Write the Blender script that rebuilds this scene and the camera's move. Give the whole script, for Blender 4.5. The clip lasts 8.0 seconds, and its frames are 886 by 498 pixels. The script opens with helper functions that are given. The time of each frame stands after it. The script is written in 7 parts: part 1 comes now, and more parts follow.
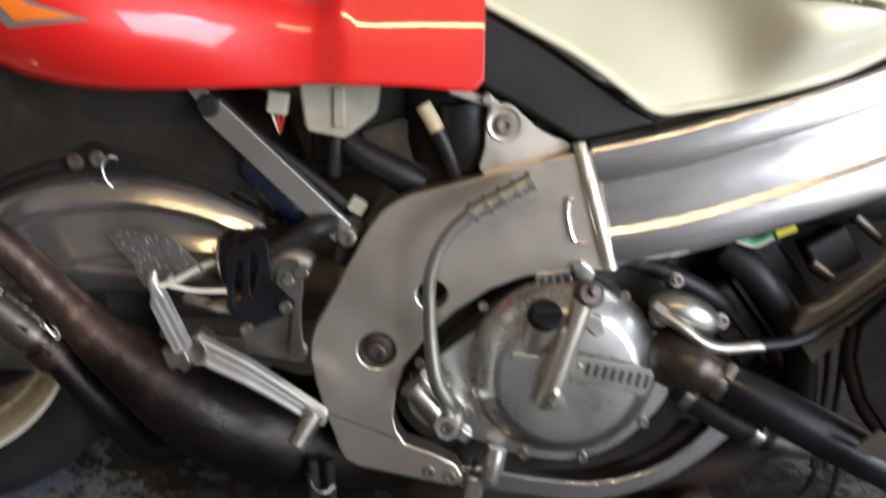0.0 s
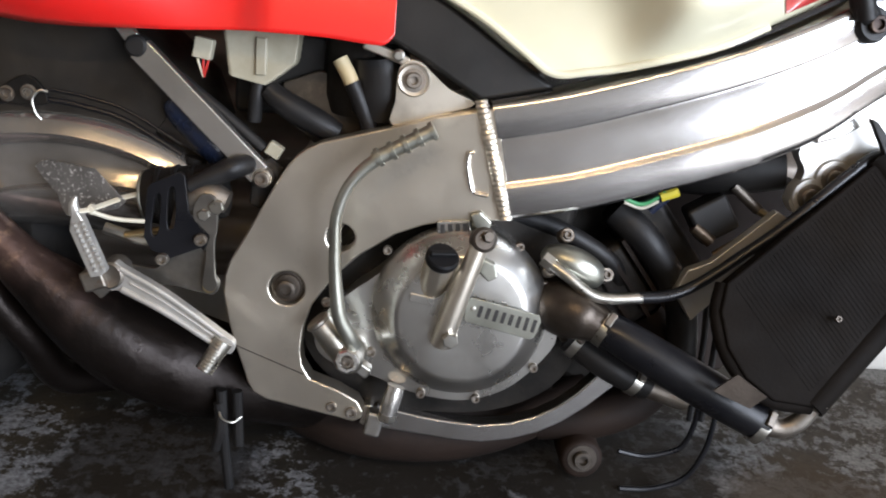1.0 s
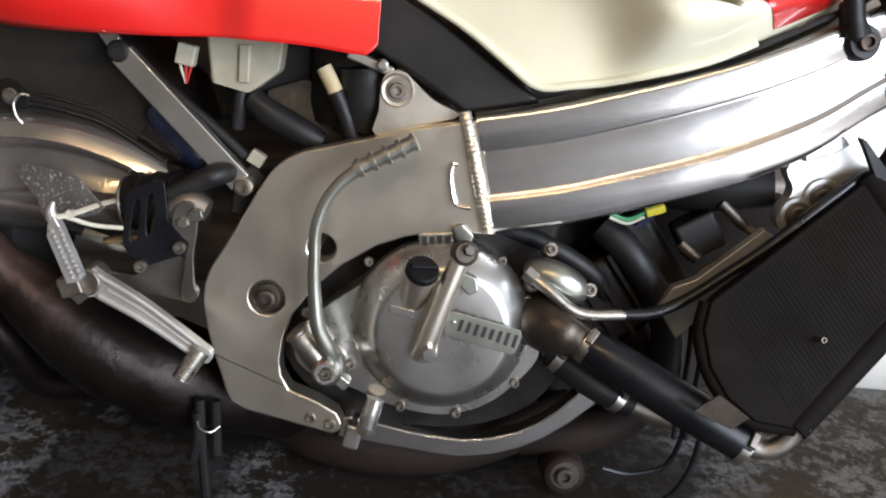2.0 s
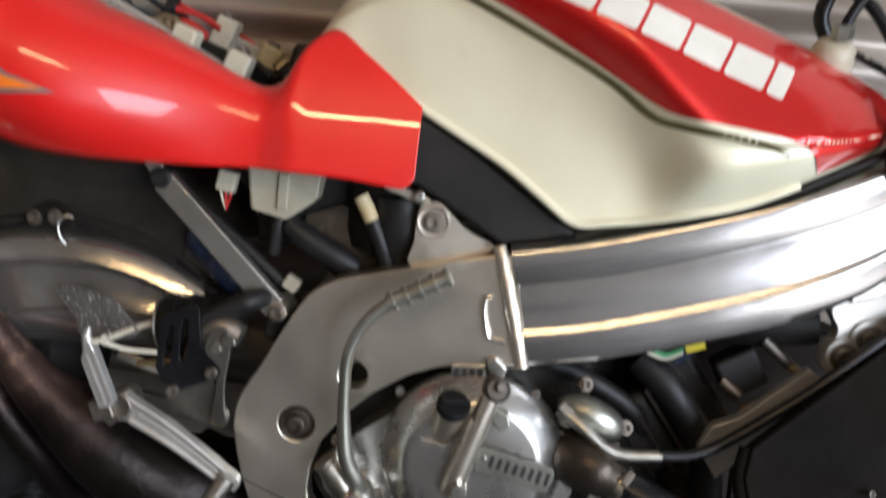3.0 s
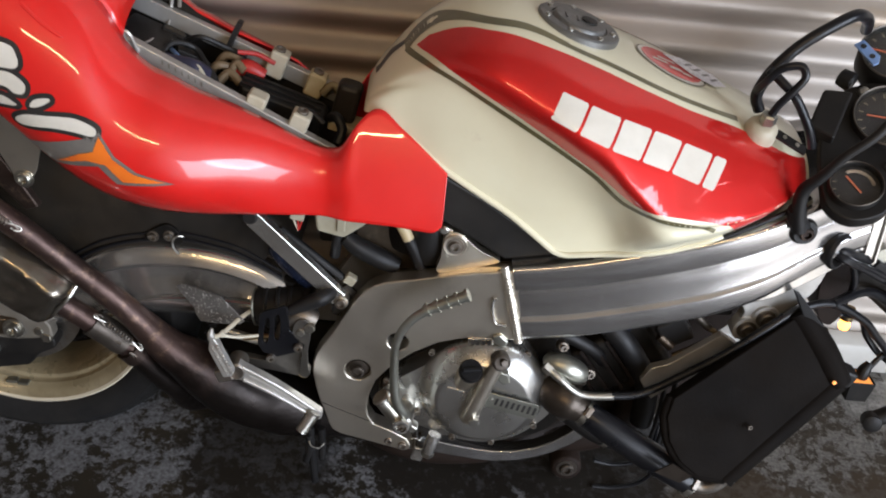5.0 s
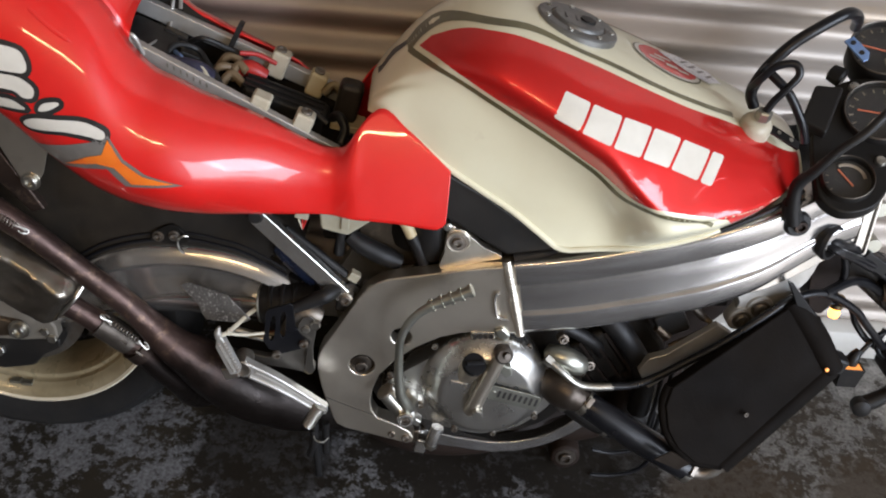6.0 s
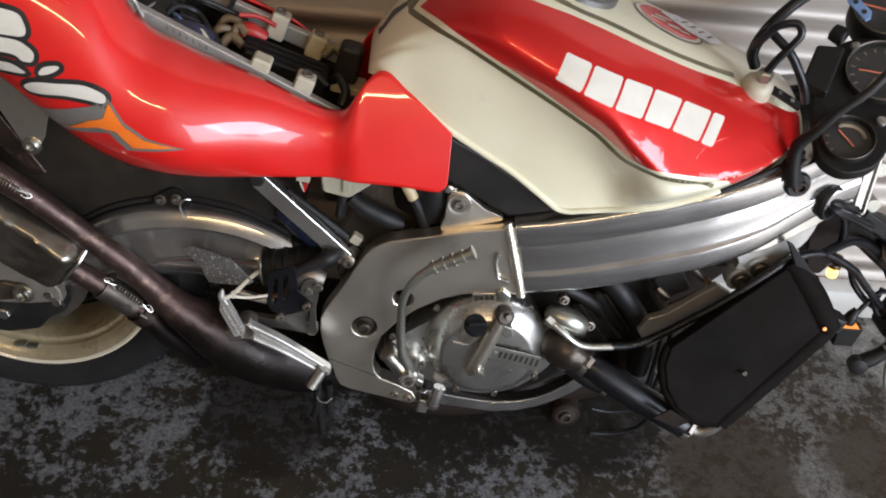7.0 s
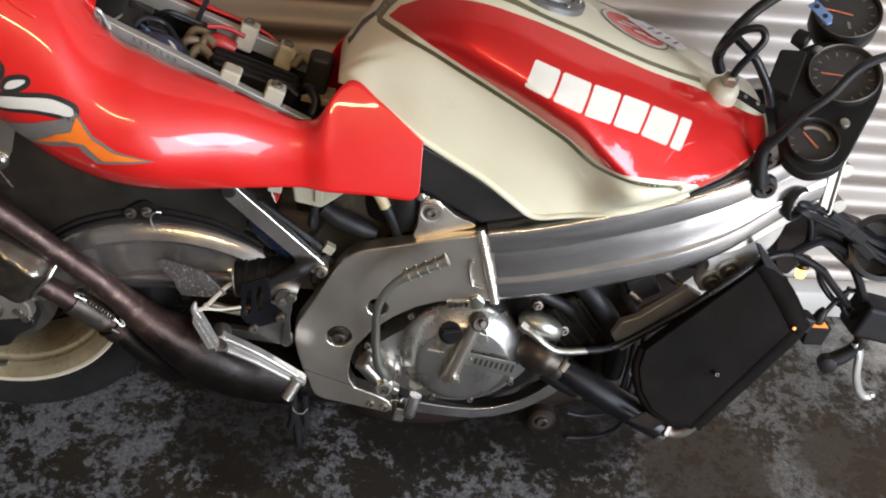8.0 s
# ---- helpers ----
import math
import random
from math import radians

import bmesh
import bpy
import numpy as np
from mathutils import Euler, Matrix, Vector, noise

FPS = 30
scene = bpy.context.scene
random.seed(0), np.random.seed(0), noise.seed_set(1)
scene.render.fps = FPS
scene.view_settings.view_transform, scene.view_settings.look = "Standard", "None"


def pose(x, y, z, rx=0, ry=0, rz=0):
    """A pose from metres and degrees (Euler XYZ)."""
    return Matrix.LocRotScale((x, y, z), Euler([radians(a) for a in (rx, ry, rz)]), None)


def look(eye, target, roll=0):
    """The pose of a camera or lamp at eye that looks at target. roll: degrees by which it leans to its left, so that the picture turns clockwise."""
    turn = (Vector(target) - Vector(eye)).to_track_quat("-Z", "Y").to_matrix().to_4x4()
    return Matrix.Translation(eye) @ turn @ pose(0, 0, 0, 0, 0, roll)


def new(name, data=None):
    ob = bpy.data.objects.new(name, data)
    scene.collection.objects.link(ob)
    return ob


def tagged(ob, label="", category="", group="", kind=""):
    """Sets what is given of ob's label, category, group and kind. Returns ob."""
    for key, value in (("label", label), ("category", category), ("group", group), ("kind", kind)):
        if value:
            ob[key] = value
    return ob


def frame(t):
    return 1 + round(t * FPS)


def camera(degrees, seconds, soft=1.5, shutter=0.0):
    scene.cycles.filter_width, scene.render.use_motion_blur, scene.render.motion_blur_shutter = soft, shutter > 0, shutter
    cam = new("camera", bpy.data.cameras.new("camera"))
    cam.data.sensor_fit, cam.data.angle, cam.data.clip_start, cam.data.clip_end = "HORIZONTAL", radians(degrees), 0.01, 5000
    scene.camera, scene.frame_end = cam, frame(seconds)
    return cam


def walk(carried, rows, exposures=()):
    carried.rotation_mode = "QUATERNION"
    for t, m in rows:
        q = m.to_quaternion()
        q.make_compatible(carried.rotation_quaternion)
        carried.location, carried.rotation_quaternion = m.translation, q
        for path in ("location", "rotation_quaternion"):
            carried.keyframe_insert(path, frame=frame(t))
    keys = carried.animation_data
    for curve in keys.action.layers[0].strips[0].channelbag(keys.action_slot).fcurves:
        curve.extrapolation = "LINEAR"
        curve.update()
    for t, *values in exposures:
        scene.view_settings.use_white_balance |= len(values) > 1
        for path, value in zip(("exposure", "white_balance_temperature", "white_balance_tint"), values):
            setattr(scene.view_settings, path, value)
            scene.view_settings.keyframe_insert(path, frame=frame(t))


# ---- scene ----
cam = camera(53.5, 8.0, soft=1.9, shutter=0.5)
PATH = [
    (0, (0.032, 0.055, 0.73), (0.019, 1.879, -0.09), 0.8),
    (0.2, (0.049, 0.042, 0.719), (0.063, 1.84, -0.157), 1.9),
    (0.5, (0.074, 0.01, 0.714), (0.095, 1.816, -0.144), 3.5),
    (1, (0.09, -0.029, 0.701), (0.169, 1.801, -0.101), 4.9),
    (1.2, (0.103, -0.027, 0.712), (0.151, 1.788, -0.127), 5.3),
    (2.3, (0.117, -0.01, 0.704), (0.181, 1.843, -0.046), 5.8),
    (2.5, (0.115, -0.002, 0.705), (0.135, 1.863, -0.016), 5.5),
    (2.8, (0.121, 0.017, 0.723), (0.083, 1.895, 0.034), 5.9),
    (3, (0.122, 0.018, 0.768), (0.067, 1.903, 0.103), 5.9),
    (3.2, (0.125, -0.001, 0.851), (0.049, 1.88, 0.177), 4.9),
    (3.5, (0.116, -0.017, 0.988), (0.13, 1.803, 0.158), 6.5),
    (3.8, (0.113, -0.046, 1.102), (0.201, 1.704, 0.137), 6.2),
    (4, (0.112, -0.052, 1.144), (0.196, 1.62, 0.05), 5.5),
    (4.2, (0.103, -0.065, 1.188), (0.165, 1.552, 0.013), 4.8),
    (4.5, (0.074, -0.062, 1.218), (0.135, 1.485, -0.048), 6.1),
    (4.7, (0.058, -0.06, 1.244), (0.097, 1.475, -0.037), 6.8),
    (5.8, (-0.002, -0.08, 1.294), (0.111, 1.451, 0.012), 7.0),
    (6, (-0.001, -0.076, 1.292), (0.102, 1.445, -0.003), 7.3),
    (6.5, (-0.002, -0.082, 1.295), (0.104, 1.424, -0.017), 7.7),
    (7, (-0.006, -0.081, 1.296), (0.108, 1.383, -0.063), 7.4),
    (7.5, (-0.007, -0.082, 1.297), (0.154, 1.382, -0.056), 8.1),
    (8, (-0.006, -0.084, 1.297), (0.167, 1.392, -0.041), 7.8),
]
walk(cam, [(t, look(eye, target, roll)) for t, eye, target, roll in PATH], [(0, 0.04, 6400, 17), (0.5, 0.12, 6400, 17), (1, 0.26, 6400, 17), (2.5, 0.0, 6400, 17), (3, -0.18, 6400, 17), (3.5, -0.25, 6400, 17), (4, -0.26, 6400, 17), (4.5, -0.18, 6400, 17), (6, -0.18, 6400, 17), (6.5, -0.16, 6400, 17), (7, -0.14, 6400, 17), (7.5, -0.08, 6400, 17), (8, 0.02, 6400, 17)])

# ---------- daylight, room lamp ----------
world = bpy.data.worlds.new("sky")
scene.world = world
world.use_nodes = True
_wn = world.node_tree.nodes
_sky = _wn.new("ShaderNodeTexSky")
_sky.sky_type, _sky.sun_disc = "NISHITA", False
_sky.sun_elevation, _sky.sun_rotation = radians(50), radians(98)
world.node_tree.links.new(_sky.outputs["Color"], _wn["Background"].inputs["Color"])
_wn["Background"].inputs["Strength"].default_value = 0.12

sun = new("sun", bpy.data.lights.new("sun", "SUN"))
sun.data.energy, sun.data.angle, sun.data.color = 5.0, radians(0.5), (1.0, 0.95, 0.88)
sun.matrix_world = look((5.3, -0.9, 3.37), (2.5, -0.5, 0))

# sky light through the open garage door
door_light = new("door_daylight", bpy.data.lights.new("door_daylight", "AREA"))
door_light.data.shape, door_light.data.size, door_light.data.size_y = "RECTANGLE", 2.5, 1.45
door_light.data.energy, door_light.data.color = 178.0, (0.80, 0.91, 1.0)
door_light.matrix_world = look((2.62, -1.5, 1.42), (0.3, -1.2, 0.75))
# daylight at the side door in the corner
side_light = new("side_door_daylight", bpy.data.lights.new("side_door_daylight", "AREA"))
side_light.data.shape, side_light.data.size, side_light.data.size_y = "RECTANGLE", 1.1, 1.95
side_light.data.energy, side_light.data.color = 66.0, (0.84, 0.93, 1.0)
side_light.matrix_world = look((2.1, -2.76, 1.02), (1.8, 0.0, 0.95))
# warm tube under the ceiling
tube_light = new("tube_glow", bpy.data.lights.new("tube_glow", "AREA"))
tube_light.data.shape, tube_light.data.size, tube_light.data.size_y = "RECTANGLE", 1.5, 0.05
tube_light.data.energy, tube_light.data.color = 19.0, (1.0, 0.71, 0.35)
tube_light.matrix_world = look((-0.2, -1.35, 2.42), (-0.2, 0.1, 0.6))
scene.view_settings.exposure = 0.0

# ---------- materials ----------


def mat(name, col, rough=0.5, metal=0.0, col2=None, scale=9.0, lo=0.35, hi=0.65, rough2=None, bump=0.05, bscale=220.0,
        coat=0.0, stretch=(1, 1, 1), detail=6.0, spec=0.5, col3=None, scale3=60.0, lo3=0.58, hi3=0.72, fleck=1.0):
    """Noise-varied principled material: large mottling col/col2, small flecks col3, fine relief."""
    m = bpy.data.materials.new(name)
    m.use_nodes = True
    nt = m.node_tree
    n, link = nt.nodes, nt.links.new
    bsdf = n["Principled BSDF"]
    tc, mp = n.new("ShaderNodeTexCoord"), n.new("ShaderNodeMapping")
    mp.inputs["Scale"].default_value = stretch
    link(tc.outputs["Object"], mp.inputs["Vector"])

    def noise_tex(sc, det, rg=0.6):
        t = n.new("ShaderNodeTexNoise")
        t.inputs["Scale"].default_value, t.inputs["Detail"].default_value, t.inputs["Roughness"].default_value = sc, det, rg
        link(mp.outputs["Vector"], t.inputs["Vector"])
        return t.outputs["Fac"]

    def ramp(src, a, b, x, y):
        r = n.new("ShaderNodeMapRange")
        r.inputs[1].default_value, r.inputs[2].default_value, r.inputs[3].default_value, r.inputs[4].default_value = a, b, x, y
        link(src, r.inputs[0])
        return r.outputs[0]

    def blend(fac, a, b):
        x = n.new("ShaderNodeMix")
        x.data_type = "RGBA"
        link(fac, x.inputs[0])
        for sock, val in ((x.inputs[6], a), (x.inputs[7], b)):
            if isinstance(val, tuple):
                sock.default_value = (*val, 1)
            else:
                link(val, sock)
        return x.outputs[2]

    big = noise_tex(scale, detail)
    out = blend(ramp(big, lo, hi, 0, 1), col, col2 if col2 else tuple(c * 0.8 for c in col))
    if col3:
        out = blend(ramp(noise_tex(scale3, 8.0, 0.7), lo3, hi3, 0, fleck), out, col3)
    link(out, bsdf.inputs["Base Color"])
    link(ramp(noise_tex(scale * 2.3, 5.0), 0.3, 0.7, rough, rough2 if rough2 is not None else min(1, rough * 1.35)), bsdf.inputs["Roughness"])
    bsdf.inputs["Metallic"].default_value, bsdf.inputs["Specular IOR Level"].default_value = metal, spec
    bsdf.inputs["Coat Weight"].default_value, bsdf.inputs["Coat Roughness"].default_value = coat, 0.04
    if bump:
        b = n.new("ShaderNodeBump")
        b.inputs["Strength"].default_value, b.inputs["Distance"].default_value = bump, 0.002
        link(noise_tex(bscale, 6.0), b.inputs["Height"])
        link(b.outputs["Normal"], bsdf.inputs["Normal"])
    return m


def glow(name, col, strength):
    m = bpy.data.materials.new(name)
    m.use_nodes = True
    b = m.node_tree.nodes["Principled BSDF"]
    b.inputs["Base Color"].default_value = (*col, 1)
    b.inputs["Emission Color"].default_value, b.inputs["Emission Strength"].default_value = (*col, 1), strength
    return m


def clear(name, col, rough=0.03):
    m = bpy.data.materials.new(name)
    m.use_nodes = True
    b = m.node_tree.nodes["Principled BSDF"]
    b.inputs["Base Color"].default_value, b.inputs["Roughness"].default_value = (*col, 1), rough
    b.inputs["Transmission Weight"].default_value, b.inputs["IOR"].default_value = 1.0, 1.12
    return m


RED = mat("red_paint", (0.70, 0.012, 0.008), 0.33, 0, (0.62, 0.010, 0.007), 5, bump=0.015, bscale=60, coat=1.0, rough2=0.45,
          col3=(0.50, 0.012, 0.01), scale3=38, lo3=0.66, hi3=0.8, fleck=0.4)
TANKRED = mat("red_metallic_paint", (0.68, 0.014, 0.010), 0.36, 0.55, (0.60, 0.011, 0.008), 5, bump=0.015, bscale=60, coat=1.0, rough2=0.46,
              col3=(0.46, 0.012, 0.01), scale3=38, lo3=0.66, hi3=0.8, fleck=0.4)
CREAM = mat("cream_paint", (0.73, 0.70, 0.525), 0.3, 0, (0.67, 0.63, 0.45), 4, bump=0.015, bscale=60, coat=0.6, rough2=0.4,
            col3=(0.50, 0.42, 0.29), scale3=22, lo3=0.62, hi3=0.8, fleck=0.5)
OLIVE = mat("olive_stripe", (0.15, 0.135, 0.062), 0.3, 0.2, (0.10, 0.09, 0.045), 20, bump=0.01, coat=0.5)
ORANGE = mat("orange_decal", (0.85, 0.22, 0.02), 0.3, 0, (0.80, 0.14, 0.015), 14, bump=0.01, coat=0.5)
GREYD = mat("grey_decal", (0.22, 0.20, 0.18), 0.35, 0.2, (0.16, 0.15, 0.14), 30, bump=0.01, coat=0.5)
BLACKD = mat("black_decal", (0.015, 0.014, 0.014), 0.35, 0, (0.03, 0.028, 0.026), 30, bump=0.01, coat=0.4)
WHITED = mat("white_decal", (0.70, 0.67, 0.60), 0.3, 0, (0.63, 0.60, 0.53), 25, bump=0.01, coat=0.5)
BEAM = mat("brushed_aluminium", (0.60, 0.592, 0.585), 0.16, 0.97, (0.49, 0.48, 0.47), 6, bump=0.0, rough2=0.25, lo=0.25, hi=0.75, detail=4.0,
           col3=(0.74, 0.735, 0.725), scale3=24, lo3=0.55, hi3=0.75, fleck=0.45)
CAST = mat("cast_aluminium", (0.78, 0.725, 0.63), 0.27, 0.965, (0.60, 0.545, 0.455), 4, lo=0.3, hi=0.72, bump=0.05, bscale=900, rough2=0.40,
           col3=(0.30, 0.27, 0.225), scale3=12, lo3=0.56, hi3=0.80, fleck=0.5)
COVER = mat("machined_cover", (0.57, 0.56, 0.53), 0.21, 0.97, (0.43, 0.415, 0.385), 5, bump=0.012, bscale=500, rough2=0.36,
            col3=(0.34, 0.30, 0.25), scale3=11, lo3=0.60, hi3=0.85, fleck=0.4)
POLISH = mat("polished_aluminium", (0.78, 0.76, 0.72), 0.18, 0.95, (0.62, 0.60, 0.56), 8, bump=0.05, bscale=300, rough2=0.28,
             col3=(0.30, 0.27, 0.23), scale3=40, lo3=0.6, hi3=0.8, fleck=0.6)
ARM = mat("worn_swingarm_metal", (0.66, 0.635, 0.605), 0.15, 0.90, (0.36, 0.34, 0.315), 7, bump=0.02, bscale=60, rough2=0.26, lo=0.3, hi=0.7,
          col3=(0.16, 0.14, 0.12), scale3=9, lo3=0.55, hi3=0.80, fleck=0.7)
CRUMPLE = mat("crumpled_polished_sheet", (0.34, 0.305, 0.255), 0.16, 0.95, (0.15, 0.13, 0.105), 9, bump=0.7, bscale=26, rough2=0.26,
              col3=(0.13, 0.10, 0.07), scale3=22, lo3=0.55, hi3=0.78, fleck=0.6)
ZINC = mat("zinc_plated_steel", (0.55, 0.54, 0.50), 0.26, 1, (0.40, 0.38, 0.33), 30, bump=0.06, bscale=300, rough2=0.42,
           col3=(0.32, 0.22, 0.13), scale3=90, lo3=0.6, hi3=0.78, fleck=0.6)
DUSTALLOY = mat("dusty_grey_alloy", (0.25, 0.228, 0.195), 0.40, 0.35, (0.16, 0.145, 0.12), 8, bump=0.10, bscale=200, rough2=0.55,
                col3=(0.36, 0.33, 0.28), scale3=26, lo3=0.58, hi3=0.78, fleck=0.5)
DULLCAST = mat("dull_grey_casting", (0.20, 0.188, 0.17), 0.32, 0.85, (0.11, 0.102, 0.09), 14, bump=0.10, bscale=300, rough2=0.50,
               col3=(0.13, 0.11, 0.09), scale3=34, lo3=0.56, hi3=0.78, fleck=0.6)
PALECAST = mat("pale_bare_casting", (0.57, 0.56, 0.535), 0.33, 0.68, (0.43, 0.415, 0.385), 14, bump=0.10, bscale=400, rough2=0.46,
               col3=(0.26, 0.23, 0.20), scale3=40, lo3=0.60, hi3=0.80, fleck=0.5)
LEVER = mat("dull_plated_steel", (0.42, 0.42, 0.37), 0.28, 0.92, (0.33, 0.33, 0.28), 14, bump=0.04, bscale=300, rough2=0.42)
# near-black for sooty steel and for shade painted into the engine bay
SOOTSHADE = mat("sooty_shaded_steel", (0.010, 0.0065, 0.005), 0.55, 0, (0.018, 0.011, 0.008), 9, spec=0.2, bump=0.2, bscale=150)
DARKBOLT = mat("blackened_steel", (0.11, 0.095, 0.08), 0.4, 0.8, (0.07, 0.058, 0.048), 40, bump=0.1, bscale=300)
GREASY = mat("greasy_brown_steel", (0.16, 0.125, 0.09), 0.26, 0.8, (0.07, 0.05, 0.035), 18, bump=0.15, bscale=90, rough2=0.5)
RAWSTEEL = mat("dull_steel", (0.30, 0.28, 0.25), 0.42, 1, (0.20, 0.17, 0.14), 30, bump=0.10, bscale=300,
               col3=(0.20, 0.10, 0.05), scale3=80, lo3=0.55, hi3=0.75, fleck=0.7)
RUST = mat("rusty_exhaust_steel", (0.072, 0.048, 0.037), 0.30, 0.70, (0.028, 0.020, 0.017), 6, spec=0.35, bump=0.6, bscale=70, rough2=0.60,
           col3=(0.22, 0.15, 0.105), scale3=48, lo3=0.56, hi3=0.74, fleck=0.55)
CHAMBER = mat("rusty_exhaust_chamber", (0.088, 0.055, 0.046), 0.25, 0.72, (0.036, 0.023, 0.021), 7, spec=0.35, bump=0.6, bscale=70, rough2=0.55,
              col3=(0.26, 0.17, 0.115), scale3=60, lo3=0.54, hi3=0.72, fleck=0.6)


def low_black():
    """Blackens the exhaust towards its low end, with a ragged edge."""
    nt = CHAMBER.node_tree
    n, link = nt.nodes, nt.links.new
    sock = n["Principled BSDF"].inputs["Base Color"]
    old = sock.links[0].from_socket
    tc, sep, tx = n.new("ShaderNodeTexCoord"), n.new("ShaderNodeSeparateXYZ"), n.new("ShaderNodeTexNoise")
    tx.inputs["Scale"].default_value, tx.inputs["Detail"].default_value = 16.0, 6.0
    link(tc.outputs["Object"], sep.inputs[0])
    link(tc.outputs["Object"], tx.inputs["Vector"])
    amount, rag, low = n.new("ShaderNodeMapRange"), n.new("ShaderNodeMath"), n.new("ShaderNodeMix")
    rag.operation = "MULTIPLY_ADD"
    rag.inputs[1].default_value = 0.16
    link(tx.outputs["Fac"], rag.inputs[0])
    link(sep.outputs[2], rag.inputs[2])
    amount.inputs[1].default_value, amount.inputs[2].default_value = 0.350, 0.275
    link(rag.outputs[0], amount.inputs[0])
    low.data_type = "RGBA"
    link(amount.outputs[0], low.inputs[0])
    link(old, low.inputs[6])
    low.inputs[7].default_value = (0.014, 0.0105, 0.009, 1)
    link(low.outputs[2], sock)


low_black()
BRASS = mat("yellow_passivated_steel", (0.36, 0.285, 0.16), 0.32, 1, (0.24, 0.18, 0.10), 40, bump=0.05)
RUBBER = mat("black_rubber", (0.0065, 0.0065, 0.007), 0.40, 0, (0.012, 0.011, 0.0105), 18, spec=0.3, bump=0.10, bscale=260, rough2=0.58)
HOSE = mat("shiny_rubber_hose", (0.0035, 0.0038, 0.0055), 0.25, 0, (0.008, 0.008, 0.0095), 14, spec=0.36, bump=0.04, bscale=200, rough2=0.42)
TYRE = mat("tyre_rubber", (0.009, 0.009, 0.0095), 0.62, 0, (0.015, 0.014, 0.013), 16, spec=0.2, bump=0.2, bscale=320)
DULL = mat("matt_black_plastic", (0.0085, 0.008, 0.0076), 0.34, 0, (0.016, 0.0142, 0.0125), 10, spec=0.32, bump=0.06, bscale=300, rough2=0.50,
           col3=(0.026, 0.022, 0.018), scale3=22, lo3=0.58, hi3=0.8, fleck=0.5)
DUSTY = mat("dusty_brown_black_plastic", (0.026, 0.0195, 0.013), 0.34, 0, (0.0085, 0.007, 0.0055), 7, spec=0.40, bump=0.10, bscale=240, rough2=0.6,
            col3=(0.06, 0.048, 0.034), scale3=18, lo3=0.56, hi3=0.78, fleck=0.5)
BLUEPAINT = mat("dark_blue_paint", (0.008, 0.014, 0.035), 0.22, 0, (0.006, 0.008, 0.016), 14, spec=0.5, bump=0.05, bscale=200)
PLASTIC = mat("black_plastic", (0.0075, 0.0072, 0.0073), 0.42, 0, (0.014, 0.0126, 0.0112), 12, spec=0.25, bump=0.10, bscale=340, rough2=0.58,
              col3=(0.03, 0.026, 0.022), scale3=24, lo3=0.6, hi3=0.8, fleck=0.5)
ENGINE = mat("dirty_engine_alloy", (0.030, 0.027, 0.024), 0.42, 0.6, (0.012, 0.011, 0.010), 14, spec=0.22, bump=0.25, bscale=200,
             col3=(0.09, 0.06, 0.036), scale3=45, lo3=0.58, hi3=0.78, fleck=0.6)
BROWNCAST = mat("stained_pump_casting", (0.082, 0.066, 0.053), 0.30, 0.75, (0.040, 0.031, 0.024), 16, bump=0.18, bscale=260,
                col3=(0.24, 0.19, 0.14), scale3=40, lo3=0.58, hi3=0.78, fleck=0.5)
RADBLACK = mat("radiator_core_black", (0.0056, 0.0046, 0.0041), 0.6, 0.0, (0.0085, 0.0066, 0.0053), 9, spec=0.06, bump=0.25, bscale=260)
NYLON = mat("aged_white_plastic", (0.50, 0.47, 0.38), 0.4, 0, (0.42, 0.37, 0.27), 25, bump=0.04)
YELLOWED = mat("yellowed_plastic", (0.50, 0.42, 0.26), 0.4, 0, (0.42, 0.33, 0.18), 25, bump=0.04)
RIM = mat("cream_rim_paint", (0.62, 0.58, 0.47), 0.32, 0, (0.48, 0.42, 0.31), 9, bump=0.04, coat=0.3,
          col3=(0.22, 0.17, 0.11), scale3=22, lo3=0.58, hi3=0.78, fleck=0.7)
GOLDRIM = mat("grimy_golden_rim", (0.34, 0.285, 0.18), 0.25, 0.3, (0.20, 0.16, 0.09), 7, bump=0.05, coat=0.3,
              col3=(0.10, 0.075, 0.045), scale3=16, lo3=0.52, hi3=0.75, fleck=0.7)
REDWIRE = mat("red_plastic", (0.36, 0.018, 0.014), 0.35, 0, (0.40, 0.015, 0.012), 30)
YELLOWW = mat("yellow_wire", (0.42, 0.36, 0.02), 0.4, 0, (0.5, 0.4, 0.03), 30)
GREENW = mat("green_wire", (0.05, 0.28, 0.10), 0.4, 0, (0.04, 0.2, 0.08), 30)
BLUETAB = mat("blue_anodised_tab", (0.22, 0.36, 0.66), 0.3, 0.4, (0.16, 0.28, 0.55), 30)
DIAL = mat("dial_face", (0.016, 0.015, 0.014), 0.5, 0, (0.022, 0.02, 0.018), 30, bump=0)
MARK = mat("dial_marking", (0.20, 0.165, 0.125), 0.5, 0, (0.15, 0.12, 0.09), 30, bump=0)
NEEDLE = mat("orange_needle", (0.46, 0.12, 0.055), 0.5, 0, (0.40, 0.10, 0.045), 30, bump=0)
BLUEBLK = mat("blue_black_cap", (0.006, 0.006, 0.0065), 0.42, 0, (0.010, 0.010, 0.011), 30, spec=0.15)
PINKPAPER = mat("clear_label_film", (0.72, 0.70, 0.70), 0.25, 0, (0.55, 0.52, 0.55), 60, bump=0.02)
LENS = clear("gauge_glass", (0.9, 0.9, 0.9))
BULB = glow("lit_bulb", (1.0, 0.38, 0.07), 7.0)
# emission stands in for bulb light caught by reflector and lens
AMBER = glow("amber_glow", (0.9, 0.35, 0.08), 1.1)

